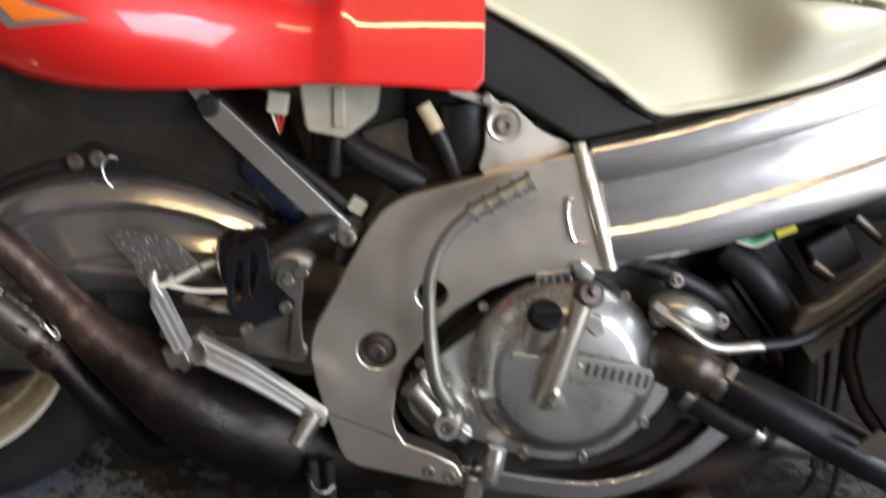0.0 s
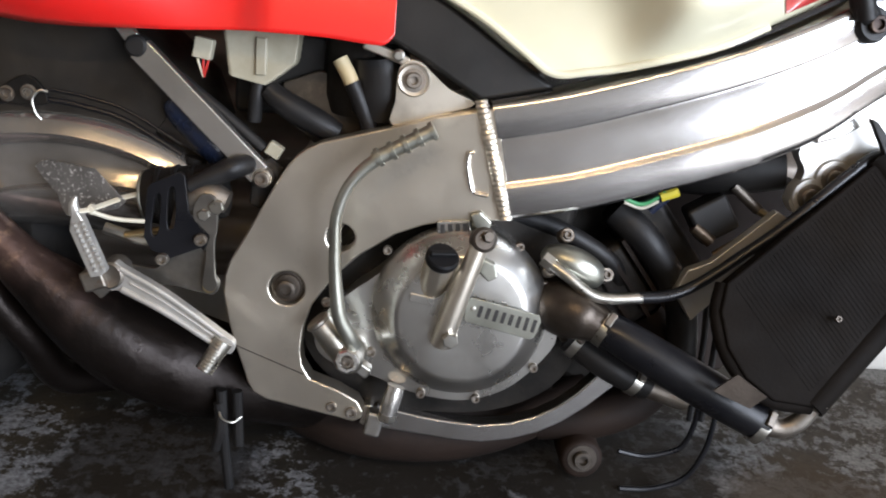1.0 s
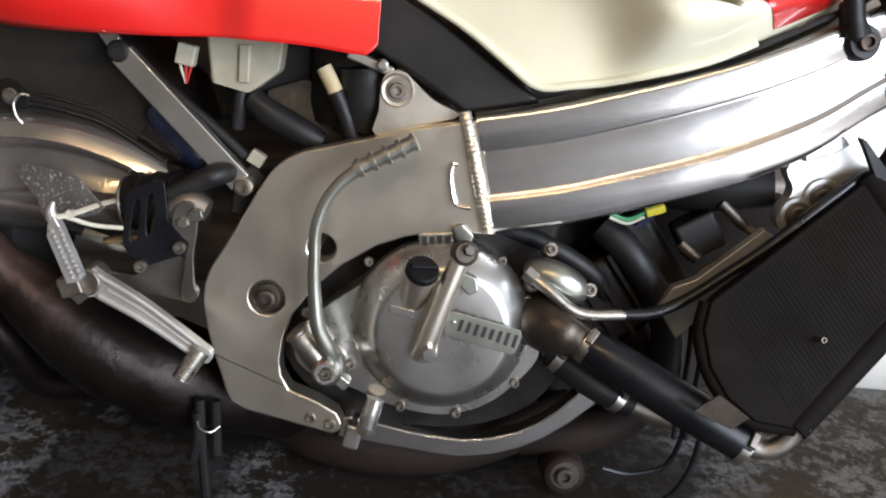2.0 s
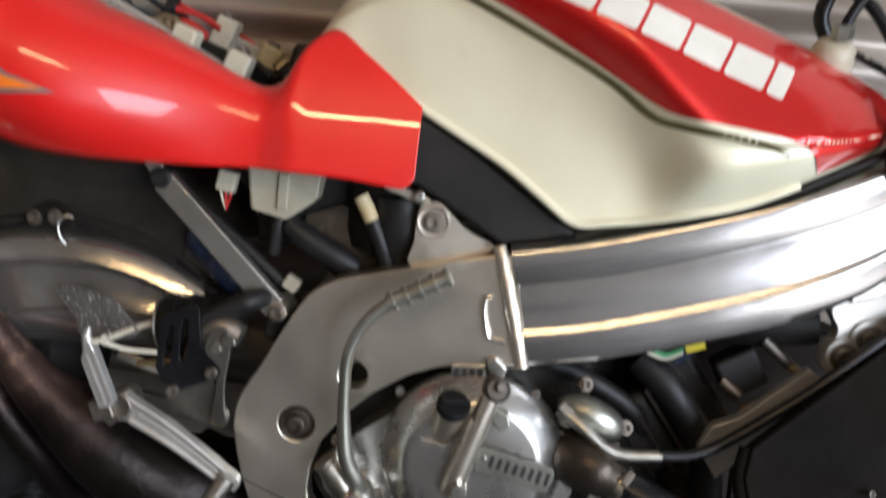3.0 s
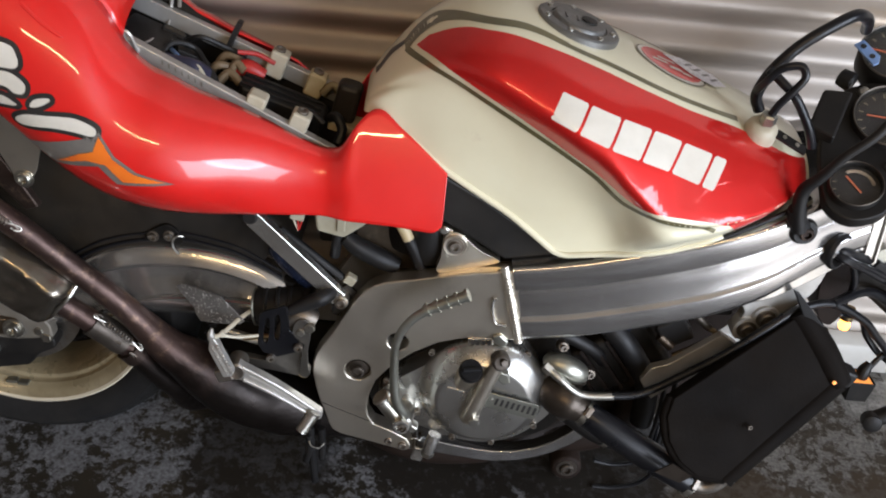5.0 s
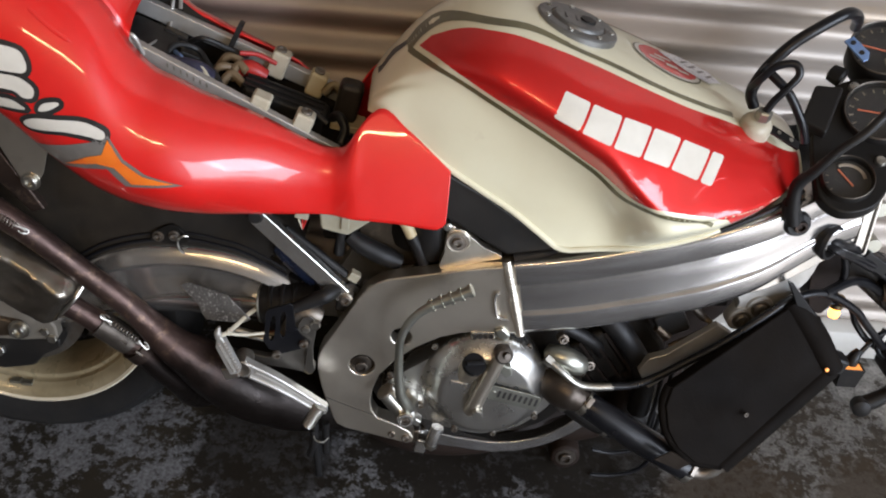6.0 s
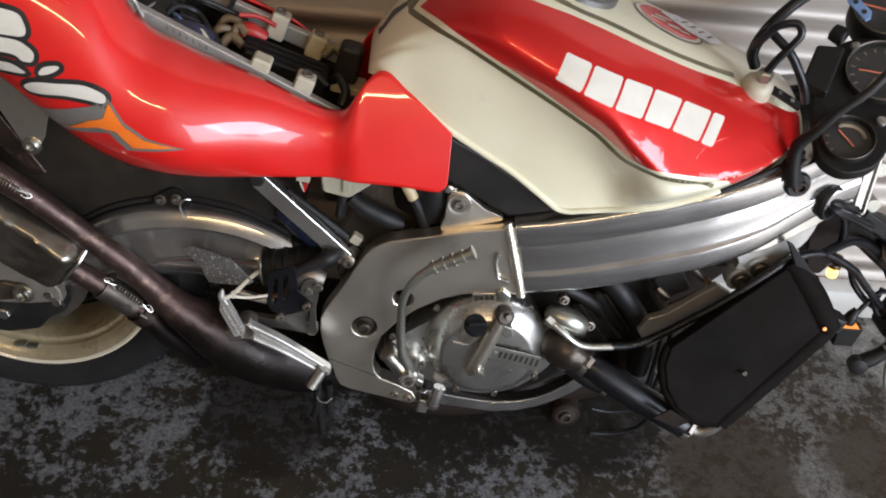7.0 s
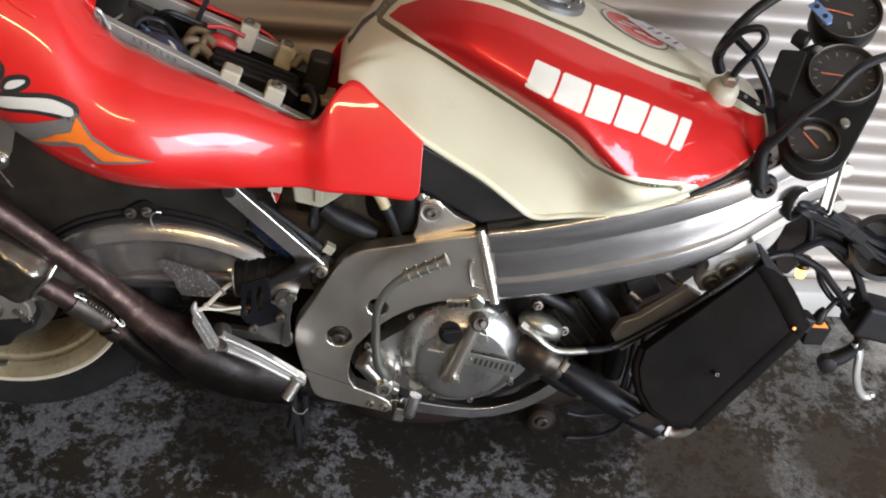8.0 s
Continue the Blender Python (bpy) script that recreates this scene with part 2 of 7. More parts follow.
# ---------- mesh helpers ----------
from mathutils import noise
from mathutils.bvhtree import BVHTree


def spline(pts, per=8):
    """Catmull-Rom points through pts."""
    p = [Vector(q) for q in pts]
    if len(p) < 3:
        return [p[0].lerp(p[-1], k / per) for k in range(per + 1)]
    p = [p[0] * 2 - p[1]] + p + [p[-1] * 2 - p[-2]]
    out = []
    for i in range(1, len(p) - 2):
        for k in range(per):
            t = k / per
            a, b, c, d = p[i - 1 : i + 3]
            out.append(0.5 * ((2 * b) + (c - a) * t + (2 * a - 5 * b + 4 * c - d) * t * t + (3 * b - a - 3 * c + d) * t**3))
    return out + [p[-2]]


def table(xs, ys, x):
    """Smooth interpolation of ys over xs."""
    xs, ys = np.asarray(xs, float), np.asarray(ys, float)
    d = np.gradient(ys, xs)
    i = int(np.clip(np.searchsorted(xs, x) - 1, 0, len(xs) - 2))
    h = xs[i + 1] - xs[i]
    t = min(max((x - xs[i]) / h, 0.0), 1.0)
    return float((2 * t**3 - 3 * t**2 + 1) * ys[i] + (t**3 - 2 * t**2 + t) * h * d[i] + (3 * t**2 - 2 * t**3) * ys[i + 1] + (t**3 - t**2) * h * d[i + 1])


def basis(axis):
    z = Vector(axis).normalized()
    x = z.orthogonal().normalized()
    return x, z.cross(x), z


def loft(rows, closed=False, caps=False, bm=None):
    """Quads between rows of points."""
    bm = bm or bmesh.new()
    vs = [[bm.verts.new(p) for p in r] for r in rows]
    for a, b in zip(vs, vs[1:]):
        for k in range(len(a) if closed else len(a) - 1):
            j = (k + 1) % len(a)
            bm.faces.new((a[k], a[j], b[j], b[k]))
    if caps:
        bm.faces.new(vs[0][::-1])
        bm.faces.new(vs[-1])
    return bm


def tube(pts, rad, seg=12, per=8, bm=None, flat=1.0, up=None):
    """A swept round (or flattened) tube; rad a number or one per point."""
    line = spline(pts, per)
    rads = [rad] * len(line) if isinstance(rad, (int, float)) else [q.x for q in spline([(r, 0, 0) for r in rad], per)]
    x = Vector(up) if up else (line[1] - line[0]).orthogonal().normalized()
    rows = []
    for i, p in enumerate(line):
        d = (line[min(i + 1, len(line) - 1)] - line[max(i - 1, 0)]).normalized()
        x = (x - d * x.dot(d)).normalized()
        y = d.cross(x)
        rows.append([p + (x * math.cos(a) + y * math.sin(a) * flat) * rads[i] for a in (2 * math.pi * k / seg for k in range(seg))])
    return loft(rows, True, True, bm)


def lathe(profile, origin, axis=(0, -1, 0), seg=40, bm=None):
    """Turned body: profile of (radius, height along axis)."""
    x, y, z = basis(axis)
    o = Vector(origin)
    rows = [[o + z * h + (x * math.cos(a) + y * math.sin(a)) * max(r, 1e-4) for a in (2 * math.pi * k / seg for k in range(seg))] for r, h in profile]
    ring = tuple(profile[0]) == tuple(profile[-1])
    return loft(rows, True, not ring, bm)


def plate(outline, v0, v1, holes=(), warp=None, bm=None):
    """A plate in the side plane: outline of (u, w), outer face at v0, inner at v1."""
    bm = bm or bmesh.new()
    warp = warp or (lambda u, w: 0.0)
    loops = []
    edges = []
    for ring in (outline, *holes):
        vs = [bm.verts.new((u, v0 + warp(u, w), w)) for u, w in ring]
        es = [bm.edges.new((vs[k], vs[(k + 1) % len(vs)])) for k in range(len(vs))]
        loops.append(vs)
        edges += es
    made = bmesh.ops.triangle_fill(bm, use_beauty=True, use_dissolve=False, edges=edges)["geom"]
    faces = [g for g in made if isinstance(g, bmesh.types.BMFace)]
    back = {}
    for vs in loops:
        for v in vs:
            back[v] = bm.verts.new((v.co.x, v1 + warp(v.co.x, v.co.z), v.co.z))
    for f in faces:
        bm.faces.new([back[v] for v in reversed(f.verts)])
    for vs in loops:
        for k in range(len(vs)):
            a, b = vs[k], vs[(k + 1) % len(vs)]
            bm.faces.new((b, a, back[a], back[b]))
    return bm


def circle(u, w, r, n=24):
    return [(u + r * math.cos(2 * math.pi * k / n), w + r * math.sin(2 * math.pi * k / n)) for k in range(n)]


def rounded(pts, per=5):
    """A closed smooth outline through (u, w) points."""
    p = [Vector((*q, 0)) for q in pts]
    out, n = [], len(p)
    for i in range(n):
        a, b, c, d = p[i - 1], p[i], p[(i + 1) % n], p[(i + 2) % n]
        for k in range(per):
            t = k / per
            q = 0.5 * ((2 * b) + (c - a) * t + (2 * a - 5 * b + 4 * c - d) * t * t + (3 * b - a - 3 * c + d) * t**3)
            out.append((q.x, q.y))
    return out


def box(c, size, rot=(0, 0, 0), bm=None):
    bm = bm or bmesh.new()
    bmesh.ops.create_cube(bm, size=1, matrix=pose(*c, *rot) @ Matrix.Diagonal((*size, 1)))
    return bm


def bar(p, q, wide, thick, side=(0, -1, 0), bm=None):
    """A rectangular bar from p to q; thick along side."""
    p, q = Vector(p), Vector(q)
    d = (q - p).normalized()
    s = (Vector(side) - d * d.dot(Vector(side))).normalized()
    t = d.cross(s)
    rows = [[o + t * a * wide / 2 + s * b * thick / 2 for a, b in ((-1, -1), (1, -1), (1, 1), (-1, 1))] for o in (p, q)]
    return loft(rows, True, True, bm)


def part(name, bm, material, parent, label="", bevel=0.0, smooth=True, sharp=35, solid=0.0, sub=0, seg=2):
    """Links a bmesh as one mesh object under a thing or a part."""
    bmesh.ops.recalc_face_normals(bm, faces=bm.faces)
    for f in bm.faces:
        f.smooth = smooth
    if smooth and not bevel:
        for e in bm.edges:
            if len(e.link_faces) == 2 and e.calc_face_angle(0) > radians(sharp):
                e.smooth = False
    me = bpy.data.meshes.new(name)
    bm.to_mesh(me)
    bm.free()
    me.materials.append(material)
    ob = new(name, me)
    ob.parent = parent
    if solid:
        md = ob.modifiers.new("thickness", "SOLIDIFY")
        md.thickness, md.offset = solid, 0
    if sub:
        md = ob.modifiers.new("smoothing", "SUBSURF")
        md.levels = md.render_levels = sub
    if bevel:
        md = ob.modifiers.new("worn_edges", "BEVEL")
        md.width, md.segments, md.limit_method, md.angle_limit, md.harden_normals = bevel, seg, "ANGLE", radians(32), True
    if label:
        tagged(ob, label)
    return ob


def bolt(parent, c, r=0.006, h=0.006, axis=(0, -1, 0), material=None, hexhead=False, name="bolt", washer=0.0):
    """A socket-head or hexagon bolt standing on its seat at c."""
    x, y, z = basis(axis)
    o = Vector(c)
    bm = bmesh.new()
    if washer:
        lathe([(washer, -0.001), (washer, 0.0012), (washer * 0.5, 0.0016)], c, axis, 20, bm)
    if hexhead:
        prof = [(r, 0), (r, h * 0.85), (r * 0.86, h)]
        rows = [[o + z * hh + (x * math.cos(a) + y * math.sin(a)) * rr for a in (math.pi / 3 * k for k in range(6))] for rr, hh in prof]
        loft(rows, True, True, bm)
    else:
        lathe([(r, -0.001), (r, h * 0.8), (r * 0.88, h), (r * 0.56, h), (r * 0.50, h * 0.35), (0.0005, h * 0.3)], c, axis, 12, bm)
    return part(name, bm, material or RAWSTEEL, parent, smooth=not hexhead)


def decal(name, outline, bvh, material, parent, axis=(0, 1, 0), lift=0.0008, cell=0.008, label="", start=1.0):
    """A thin film laid on a body: a flat outline pushed along axis until it meets the surface."""
    bm = bmesh.new()
    ax = Vector(axis).normalized()
    if abs(ax.y) > 0.6:
        vs = [bm.verts.new((u, 0, w)) for u, w in outline]
    else:
        vs = [bm.verts.new((u, w, 0)) for u, w in outline]
    es = [bm.edges.new((vs[k], vs[(k + 1) % len(vs)])) for k in range(len(vs))]
    bmesh.ops.triangle_fill(bm, use_beauty=True, edges=es)
    for _ in range(7):
        long = [e for e in bm.edges if e.calc_length() > cell]
        if not long:
            break
        bmesh.ops.subdivide_edges(bm, edges=long, cuts=1)
        bmesh.ops.triangulate(bm, faces=bm.faces)
    lost = []
    for v in bm.verts:
        src = v.co - ax * start
        hit, nor, _, _ = bvh.ray_cast(src, ax)
        if hit is None:
            lost.append(v)
            continue
        if nor.dot(ax) > 0:
            nor = -nor
        v.co = hit + nor * lift
    bmesh.ops.delete(bm, geom=lost, context="VERTS")
    return part(name, bm, material, parent, label, sharp=80)


def ribbon(pts, wide, per=6):
    """Outline of a band of that width along (u, w) points."""
    line = spline([(u, 0, w) for u, w in pts], per)
    a, b = [], []
    for i, p in enumerate(line):
        d = (line[min(i + 1, len(line) - 1)] - line[max(i - 1, 0)]).normalized()
        k = wide[0] + (wide[1] - wide[0]) * i / (len(line) - 1) if isinstance(wide, tuple) else wide
        a.append((p.x - d.z * k / 2, p.z + d.x * k / 2))
        b.append((p.x + d.z * k / 2, p.z - d.x * k / 2))
    return a + b[::-1]

# ---------- the garage ----------
WALL_Y, PITCH = 1.25, 0.0752


def structure(name, bm, material, label="", category="", **kw):
    return tagged(part(name, bm, material, None, **kw), label, category, kind="structure")


CONCRETE = mat("stained_concrete", (0.0135, 0.0112, 0.0078), 0.5, 0, (0.022, 0.0185, 0.0135), 3.2, spec=0.3, bump=0.35, bscale=120, rough2=0.75)


def floor_material():
    """Dark oily concrete with flaking remains of grey-white floor paint."""
    nt = CONCRETE.node_tree
    n, link = nt.nodes, nt.links.new
    bsdf = n["Principled BSDF"]
    old = bsdf.inputs["Base Color"].links[0].from_socket
    tc = n.new("ShaderNodeTexCoord")

    def tex(sc, det, rg, off):
        mp = n.new("ShaderNodeMapping")
        mp.inputs["Location"].default_value = off
        link(tc.outputs["Object"], mp.inputs["Vector"])
        t = n.new("ShaderNodeTexNoise")
        t.inputs["Scale"].default_value, t.inputs["Detail"].default_value, t.inputs["Roughness"].default_value = sc, det, rg
        link(mp.outputs["Vector"], t.inputs["Vector"])
        return t.outputs["Fac"]

    def math_node(op, a, b):
        m = n.new("ShaderNodeMath")
        m.operation = op
        for s, v in ((m.inputs[0], a), (m.inputs[1], b)):
            if isinstance(v, (int, float)):
                s.default_value = v
            else:
                link(v, s)
        return m.outputs[0]

    def mapr(src, a, b):
        r = n.new("ShaderNodeMapRange")
        r.inputs[1].default_value, r.inputs[2].default_value = a, b
        link(src, r.inputs[0])
        return r.outputs[0]

    def mix(f, a, b):
        x = n.new("ShaderNodeMix")
        x.data_type = "RGBA"
        link(f, x.inputs[0])
        for s, v in ((x.inputs[6], a), (x.inputs[7], b)):
            if isinstance(v, tuple):
                s.default_value = (*v, 1)
            else:
                link(v, s)
        return x.outputs[2]

    large, mid, fine = tex(3.4, 2.0, 0.5, (2.2, 6.1, 0)), tex(15.0, 6.0, 0.68, (4.1, 0.7, 0)), tex(58.0, 9.0, 0.76, (0.4, 5.0, 0))
    sep = n.new("ShaderNodeSeparateXYZ")
    link(tc.outputs["Object"], sep.inputs[0])
    east = mapr(math_node("ADD", sep.outputs[0], math_node("MULTIPLY", mid, 0.5)), 0.45, 1.0)
    worn = math_node("ADD", math_node("MULTIPLY", large, 0.38), math_node("ADD", math_node("MULTIPLY", mid, 0.42), math_node("MULTIPLY", fine, 0.60)))
    west = mapr(sep.outputs[0], -0.05, -0.55)
    paint = mapr(math_node("ADD", worn, math_node("ADD", math_node("MULTIPLY", east, 0.045), math_node("MULTIPLY", west, 0.045))), 0.718, 0.764)
    brown = mapr(tex(2.6, 4.0, 0.55, (7.0, 2.2, 0)), 0.44, 0.60)
    grit = mapr(tex(90.0, 6.0, 0.7, (1.0, 2.0, 0)), 0.35, 0.65)
    dark = mix(brown, old, (0.026, 0.0205, 0.0125))
    base = mix(east, dark, mix(grit, (0.024, 0.0185, 0.012), (0.048, 0.038, 0.027)))
    speck = mapr(tex(150.0, 4.0, 0.6, (0, 0, 0)), 0.35, 0.7)
    white = mix(east, mix(speck, (0.070, 0.072, 0.077), (0.180, 0.185, 0.198)), mix(speck, (0.085, 0.080, 0.072), (0.190, 0.180, 0.165)))
    # unseen pale floor by the door, standing in for stronger sunlight there
    yard = mapr(math_node("ADD", sep.outputs[0], math_node("ADD", math_node("MULTIPLY", mid, 0.7), math_node("MULTIPLY", large, 0.6))), 1.66, 2.00)
    colour = mix(yard, mix(paint, base, white), mix(speck, (0.50, 0.475, 0.43), (0.68, 0.65, 0.60)))
    # spilt oil beside the radiator; the darker three patches paint shade under the bike
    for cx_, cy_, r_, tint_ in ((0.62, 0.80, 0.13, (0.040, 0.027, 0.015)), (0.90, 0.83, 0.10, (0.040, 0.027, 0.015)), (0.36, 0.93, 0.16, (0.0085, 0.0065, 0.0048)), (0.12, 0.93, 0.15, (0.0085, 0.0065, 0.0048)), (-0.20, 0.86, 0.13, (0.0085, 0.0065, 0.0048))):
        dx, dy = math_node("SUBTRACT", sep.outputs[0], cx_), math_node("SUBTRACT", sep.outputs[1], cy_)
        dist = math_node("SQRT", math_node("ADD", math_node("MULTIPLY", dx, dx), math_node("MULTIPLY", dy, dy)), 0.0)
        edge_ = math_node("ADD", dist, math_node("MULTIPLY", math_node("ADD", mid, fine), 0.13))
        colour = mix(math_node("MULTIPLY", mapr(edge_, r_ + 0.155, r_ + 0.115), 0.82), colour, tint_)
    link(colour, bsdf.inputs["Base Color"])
    b = n.new("ShaderNodeBump")
    b.inputs["Strength"].default_value, b.inputs["Distance"].default_value = 0.5, 0.0015
    link(paint, b.inputs["Height"])
    link(bsdf.inputs["Normal"].links[0].from_socket, b.inputs["Normal"])
    link(b.outputs["Normal"], bsdf.inputs["Normal"])


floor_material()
TIN = mat("weathered_corrugated_iron", (0.39, 0.35, 0.315), 0.40, 0.4, (0.29, 0.245, 0.20), 2.2, bump=0.08, bscale=60, stretch=(0.6, 1, 1.4), rough2=0.55,
          col3=(0.40, 0.26, 0.12), scale3=4.5, lo3=0.60, hi3=0.74, fleck=0.55)
PLASTER = mat("painted_board", (0.26, 0.24, 0.21), 0.7, 0, (0.20, 0.18, 0.16), 3, bump=0.1)
GREYWALL = mat("pale_painted_board", (0.30, 0.275, 0.245), 0.7, 0, (0.24, 0.22, 0.195), 3, bump=0.1)
BOARD = mat("ceiling_board", (0.30, 0.27, 0.23), 0.8, 0, (0.24, 0.21, 0.18), 3, bump=0.1)
SKIRT = mat("cream_skirting_paint", (0.62, 0.60, 0.55), 0.45, 0, (0.50, 0.47, 0.42), 5, bump=0.05)

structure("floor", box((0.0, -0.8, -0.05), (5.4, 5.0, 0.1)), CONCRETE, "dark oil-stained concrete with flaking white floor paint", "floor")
structure("ground", box((20.0, -0.8, -0.16), (34.6, 60.0, 0.1)), mat("yard_concrete", (0.50, 0.475, 0.43), 0.8, 0, (0.42, 0.39, 0.35), 1.5, bump=0.1),
          "pale concrete yard outside the open door", "ground")
rows = []
for k in range(int(2.6 / PITCH * 14)):
    z = 0.02 + k * PITCH / 14
    y = WALL_Y + 0.0125 * math.cos(2 * math.pi * (z - 0.612) / PITCH)
    rows.append([(x, y + 0.0015 * math.sin(x * 5.0 + z * 3.0), z + 0.0022 * math.sin(x * 2.3)) for x in np.linspace(-2.7, 2.7, 40)])
structure("wall_north", loft(rows), TIN, "weathered corrugated iron sheeting, ribs running level", "wall", solid=0.001)
structure("wall_backing", box((0, WALL_Y + 0.06, 1.3), (5.4, 0.06, 2.6)), PLASTER, "plain board behind the iron sheets", "wall")
structure("wall_west", box((-2.72, -0.8, 1.3), (0.1, 4.1, 2.6)), GREYWALL, "plain garage wall", "wall")
structure("wall_south", box((-0.58, -2.82, 1.3), (4.24, 0.1, 2.6)), GREYWALL, "plain garage wall", "wall")
structure("side_door_lintel", box((2.12, -2.82, 2.33), (1.16, 0.1, 0.54)), PLASTER, "wall over the open side door", "wall")
# out of view; widened to keep door light off the iron wall
structure("wall_east", box((2.72, 0.70, 1.3), (0.1, 1.1, 2.6)), PLASTER, "plain unseen wall beside the open garage door", "wall")
structure("door_lintel", box((2.72, -1.36, 2.4), (0.1, 3.02, 0.4)), PLASTER, "lintel over the open garage door", "wall")
structure("ceiling", box((0, -0.8, 2.65), (5.54, 4.3, 0.1)), BOARD, "plain board ceiling", "ceiling")

# rounded cream rail along the foot of the iron wall
prof = [(-0.050, 0.0), (-0.056, 0.012), (-0.056, 0.05), (-0.048, 0.068), (-0.03, 0.076), (-0.012, 0.076), (-0.012, 0.0)]
structure("baseboard", loft([[(x, WALL_Y + dy, z) for dy, z in prof] for x in (-2.66, 2.66)], True, True), SKIRT,
          "cream painted rounded rail along the wall foot", "skirting", bevel=0.003)

fixture = new("ceiling_light")
fixture.location = (-0.2, -1.35, 2.5)
tagged(fixture, "plain batten tube lamp with a warm tube", "lamp")
part("batten", box((0, 0, 0.035), (1.3, 0.09, 0.06)), SKIRT, fixture, bevel=0.006)
part("end_cap", box((-0.635, 0, -0.03), (0.02, 0.05, 0.07)), SKIRT, fixture)
part("end_cap", box((0.635, 0, -0.03), (0.02, 0.05, 0.07)), SKIRT, fixture)

# ---------- the motorcycle: right side towards the aisle, leaning away ----------
# in its own frame u runs forward, v to the far side, w up
bike = new("motorcycle")
bike.matrix_world = pose(0, 0.927, 0, -8.7, 0, 0)
tagged(bike, "red and cream sport motorcycle with its front end stripped", "motorcycle")


def spread(u):
    return -0.018 * min(max((u + 0.02) / 0.2, 0.0), 1.0)


# frame: cast pivot plates and extruded beams
upper = [(0.172, 0.459), (0.12, 0.447), (0.068, 0.431), (0.009, 0.413), (-0.010, 0.407), (-0.025, 0.399), (-0.036, 0.390), (-0.046, 0.377), (-0.062, 0.349),
         (-0.085, 0.304), (-0.104, 0.270), (-0.110, 0.252), (-0.111, 0.231), (-0.105, 0.2), (-0.0975, 0.172),
         (-0.0125, 0.139), (-0.0205, 0.152), (-0.0235, 0.170), (-0.022, 0.192), (-0.013, 0.224), (0.010, 0.259), (0.039, 0.288), (0.075, 0.314), (0.105, 0.327), (0.135, 0.335), (0.166, 0.338), (0.200, 0.340)]
lower = [(-0.0970, 0.1695), (-0.088, 0.145), (-0.083, 0.128), (-0.076, 0.115), (-0.061, 0.107), (0.024, 0.091), (0.040, 0.088), (0.049, 0.093), (0.051, 0.103), (0.044, 0.114),
         (0.02, 0.126), (-0.0115, 0.1365)]
xs = [0.16, 0.24, 0.32, 0.40, 0.46, 0.52, 0.56, 0.60, 0.64, 0.68]


def beam_side(u):
    return table(xs, [-0.137, -0.142, -0.146, -0.149, -0.150, -0.146, -0.137, -0.125, -0.111, -0.097], u)


frame_parts = {}
for side, tag in ((1, "near"), (-1, "far")):
    pp = part("pivot_plate", plate(upper[:15] + lower[1:] + upper[15:], -0.120 * side, -0.092 * side, [circle(0.016, 0.305, 0.0155), circle(-0.041, 0.242, 0.0195)], lambda u, w, k=side: k * spread(u)), CAST, bike,
              "cast aluminium frame plate with grey sheen and light staining", bevel=0.0055, seg=3)
    part("seam_line", bar((-0.0955, -0.1200 * side, 0.1712), (-0.0150, -0.1200 * side, 0.1395), 0.0014, 0.0008), DARKBOLT, pp)
    frame_parts[tag] = pp
    rows = []
    for u in np.linspace(0.166, 0.648, 46):
        t = table(xs, [0.463, 0.482, 0.507, 0.535, 0.560, 0.588, 0.609, 0.626, 0.638, 0.644], u)
        b = table(xs, [0.338, 0.354, 0.377, 0.402, 0.424, 0.457, 0.486, 0.511, 0.528, 0.535], u)
        vo = beam_side(u)
        vi = min(vo + 0.05, -0.02)
        sec = [(vi, 0.0), (vo + 0.012, 0.0), (vo + 0.006, 0.009), (vo + 0.001, 0.024), (vo - 0.0015, 0.046), (vo - 0.002, 0.08), (vo - 0.002, 0.285), (vo - 0.0012, 0.298), (vo + 0.0006, 0.306), (vo + 0.0008, 0.316),
               (vo + 0.0002, 0.33), (vo, 0.5), (vo, 0.652), (vo - 0.0001, 0.656), (vo - 0.0014, 0.682), (vo - 0.0038, 0.708), (vo - 0.0040, 0.713), (vo - 0.0042, 0.74), (vo - 0.004, 0.90), (vo - 0.001, 0.96),
               (vo + 0.006, 0.99), (vo + 0.013, 1.0), (vi, 1.0)]
        rows.append([(u + 0.032 * f * (1 - min(max((u - 0.166) / 0.3, 0), 1)), v * side, t + (b - t) * f) for v, f in sec])
    bmb = loft(rows, True, True)
    if side == 1:
        beam_bvh = BVHTree.FromBMesh(bmb)
    beam = part("frame_beam", bmb, BEAM, bike, "bare brushed aluminium frame beam with two pressed lines", sharp=40)
    if side == 1:
        near_beam = beam
    # weld seam across the beam
    line = [Vector((0.1545 + 0.0365 * k / 70, (-0.1375 - 0.007 * k / 70) * side, 0.4655 - 0.1225 * k / 70)) for k in range(71)]
    bmw = bmesh.new()
    ws = [[p + Vector((math.cos(a) * r, math.sin(a) * r * 0.8, 0.25 * math.cos(a) * r)) for a in (2 * math.pi * j / 12 for j in range(12))]
          for p, r in ((p, 0.0062 + 0.0006 * math.sin(i * 2.1) + 0.0004 * math.sin(i * 0.37)) for i, p in enumerate(line))]
    part("weld_seam", loft(ws, True, True, bmw), CAST, bike, "bright ribbed weld bead")
# faint round marks on the beam
DULLSPOT = mat("dull_round_mark", (0.56, 0.545, 0.52), 0.28, 0.94, (0.46, 0.44, 0.41), 60, bump=0.02)
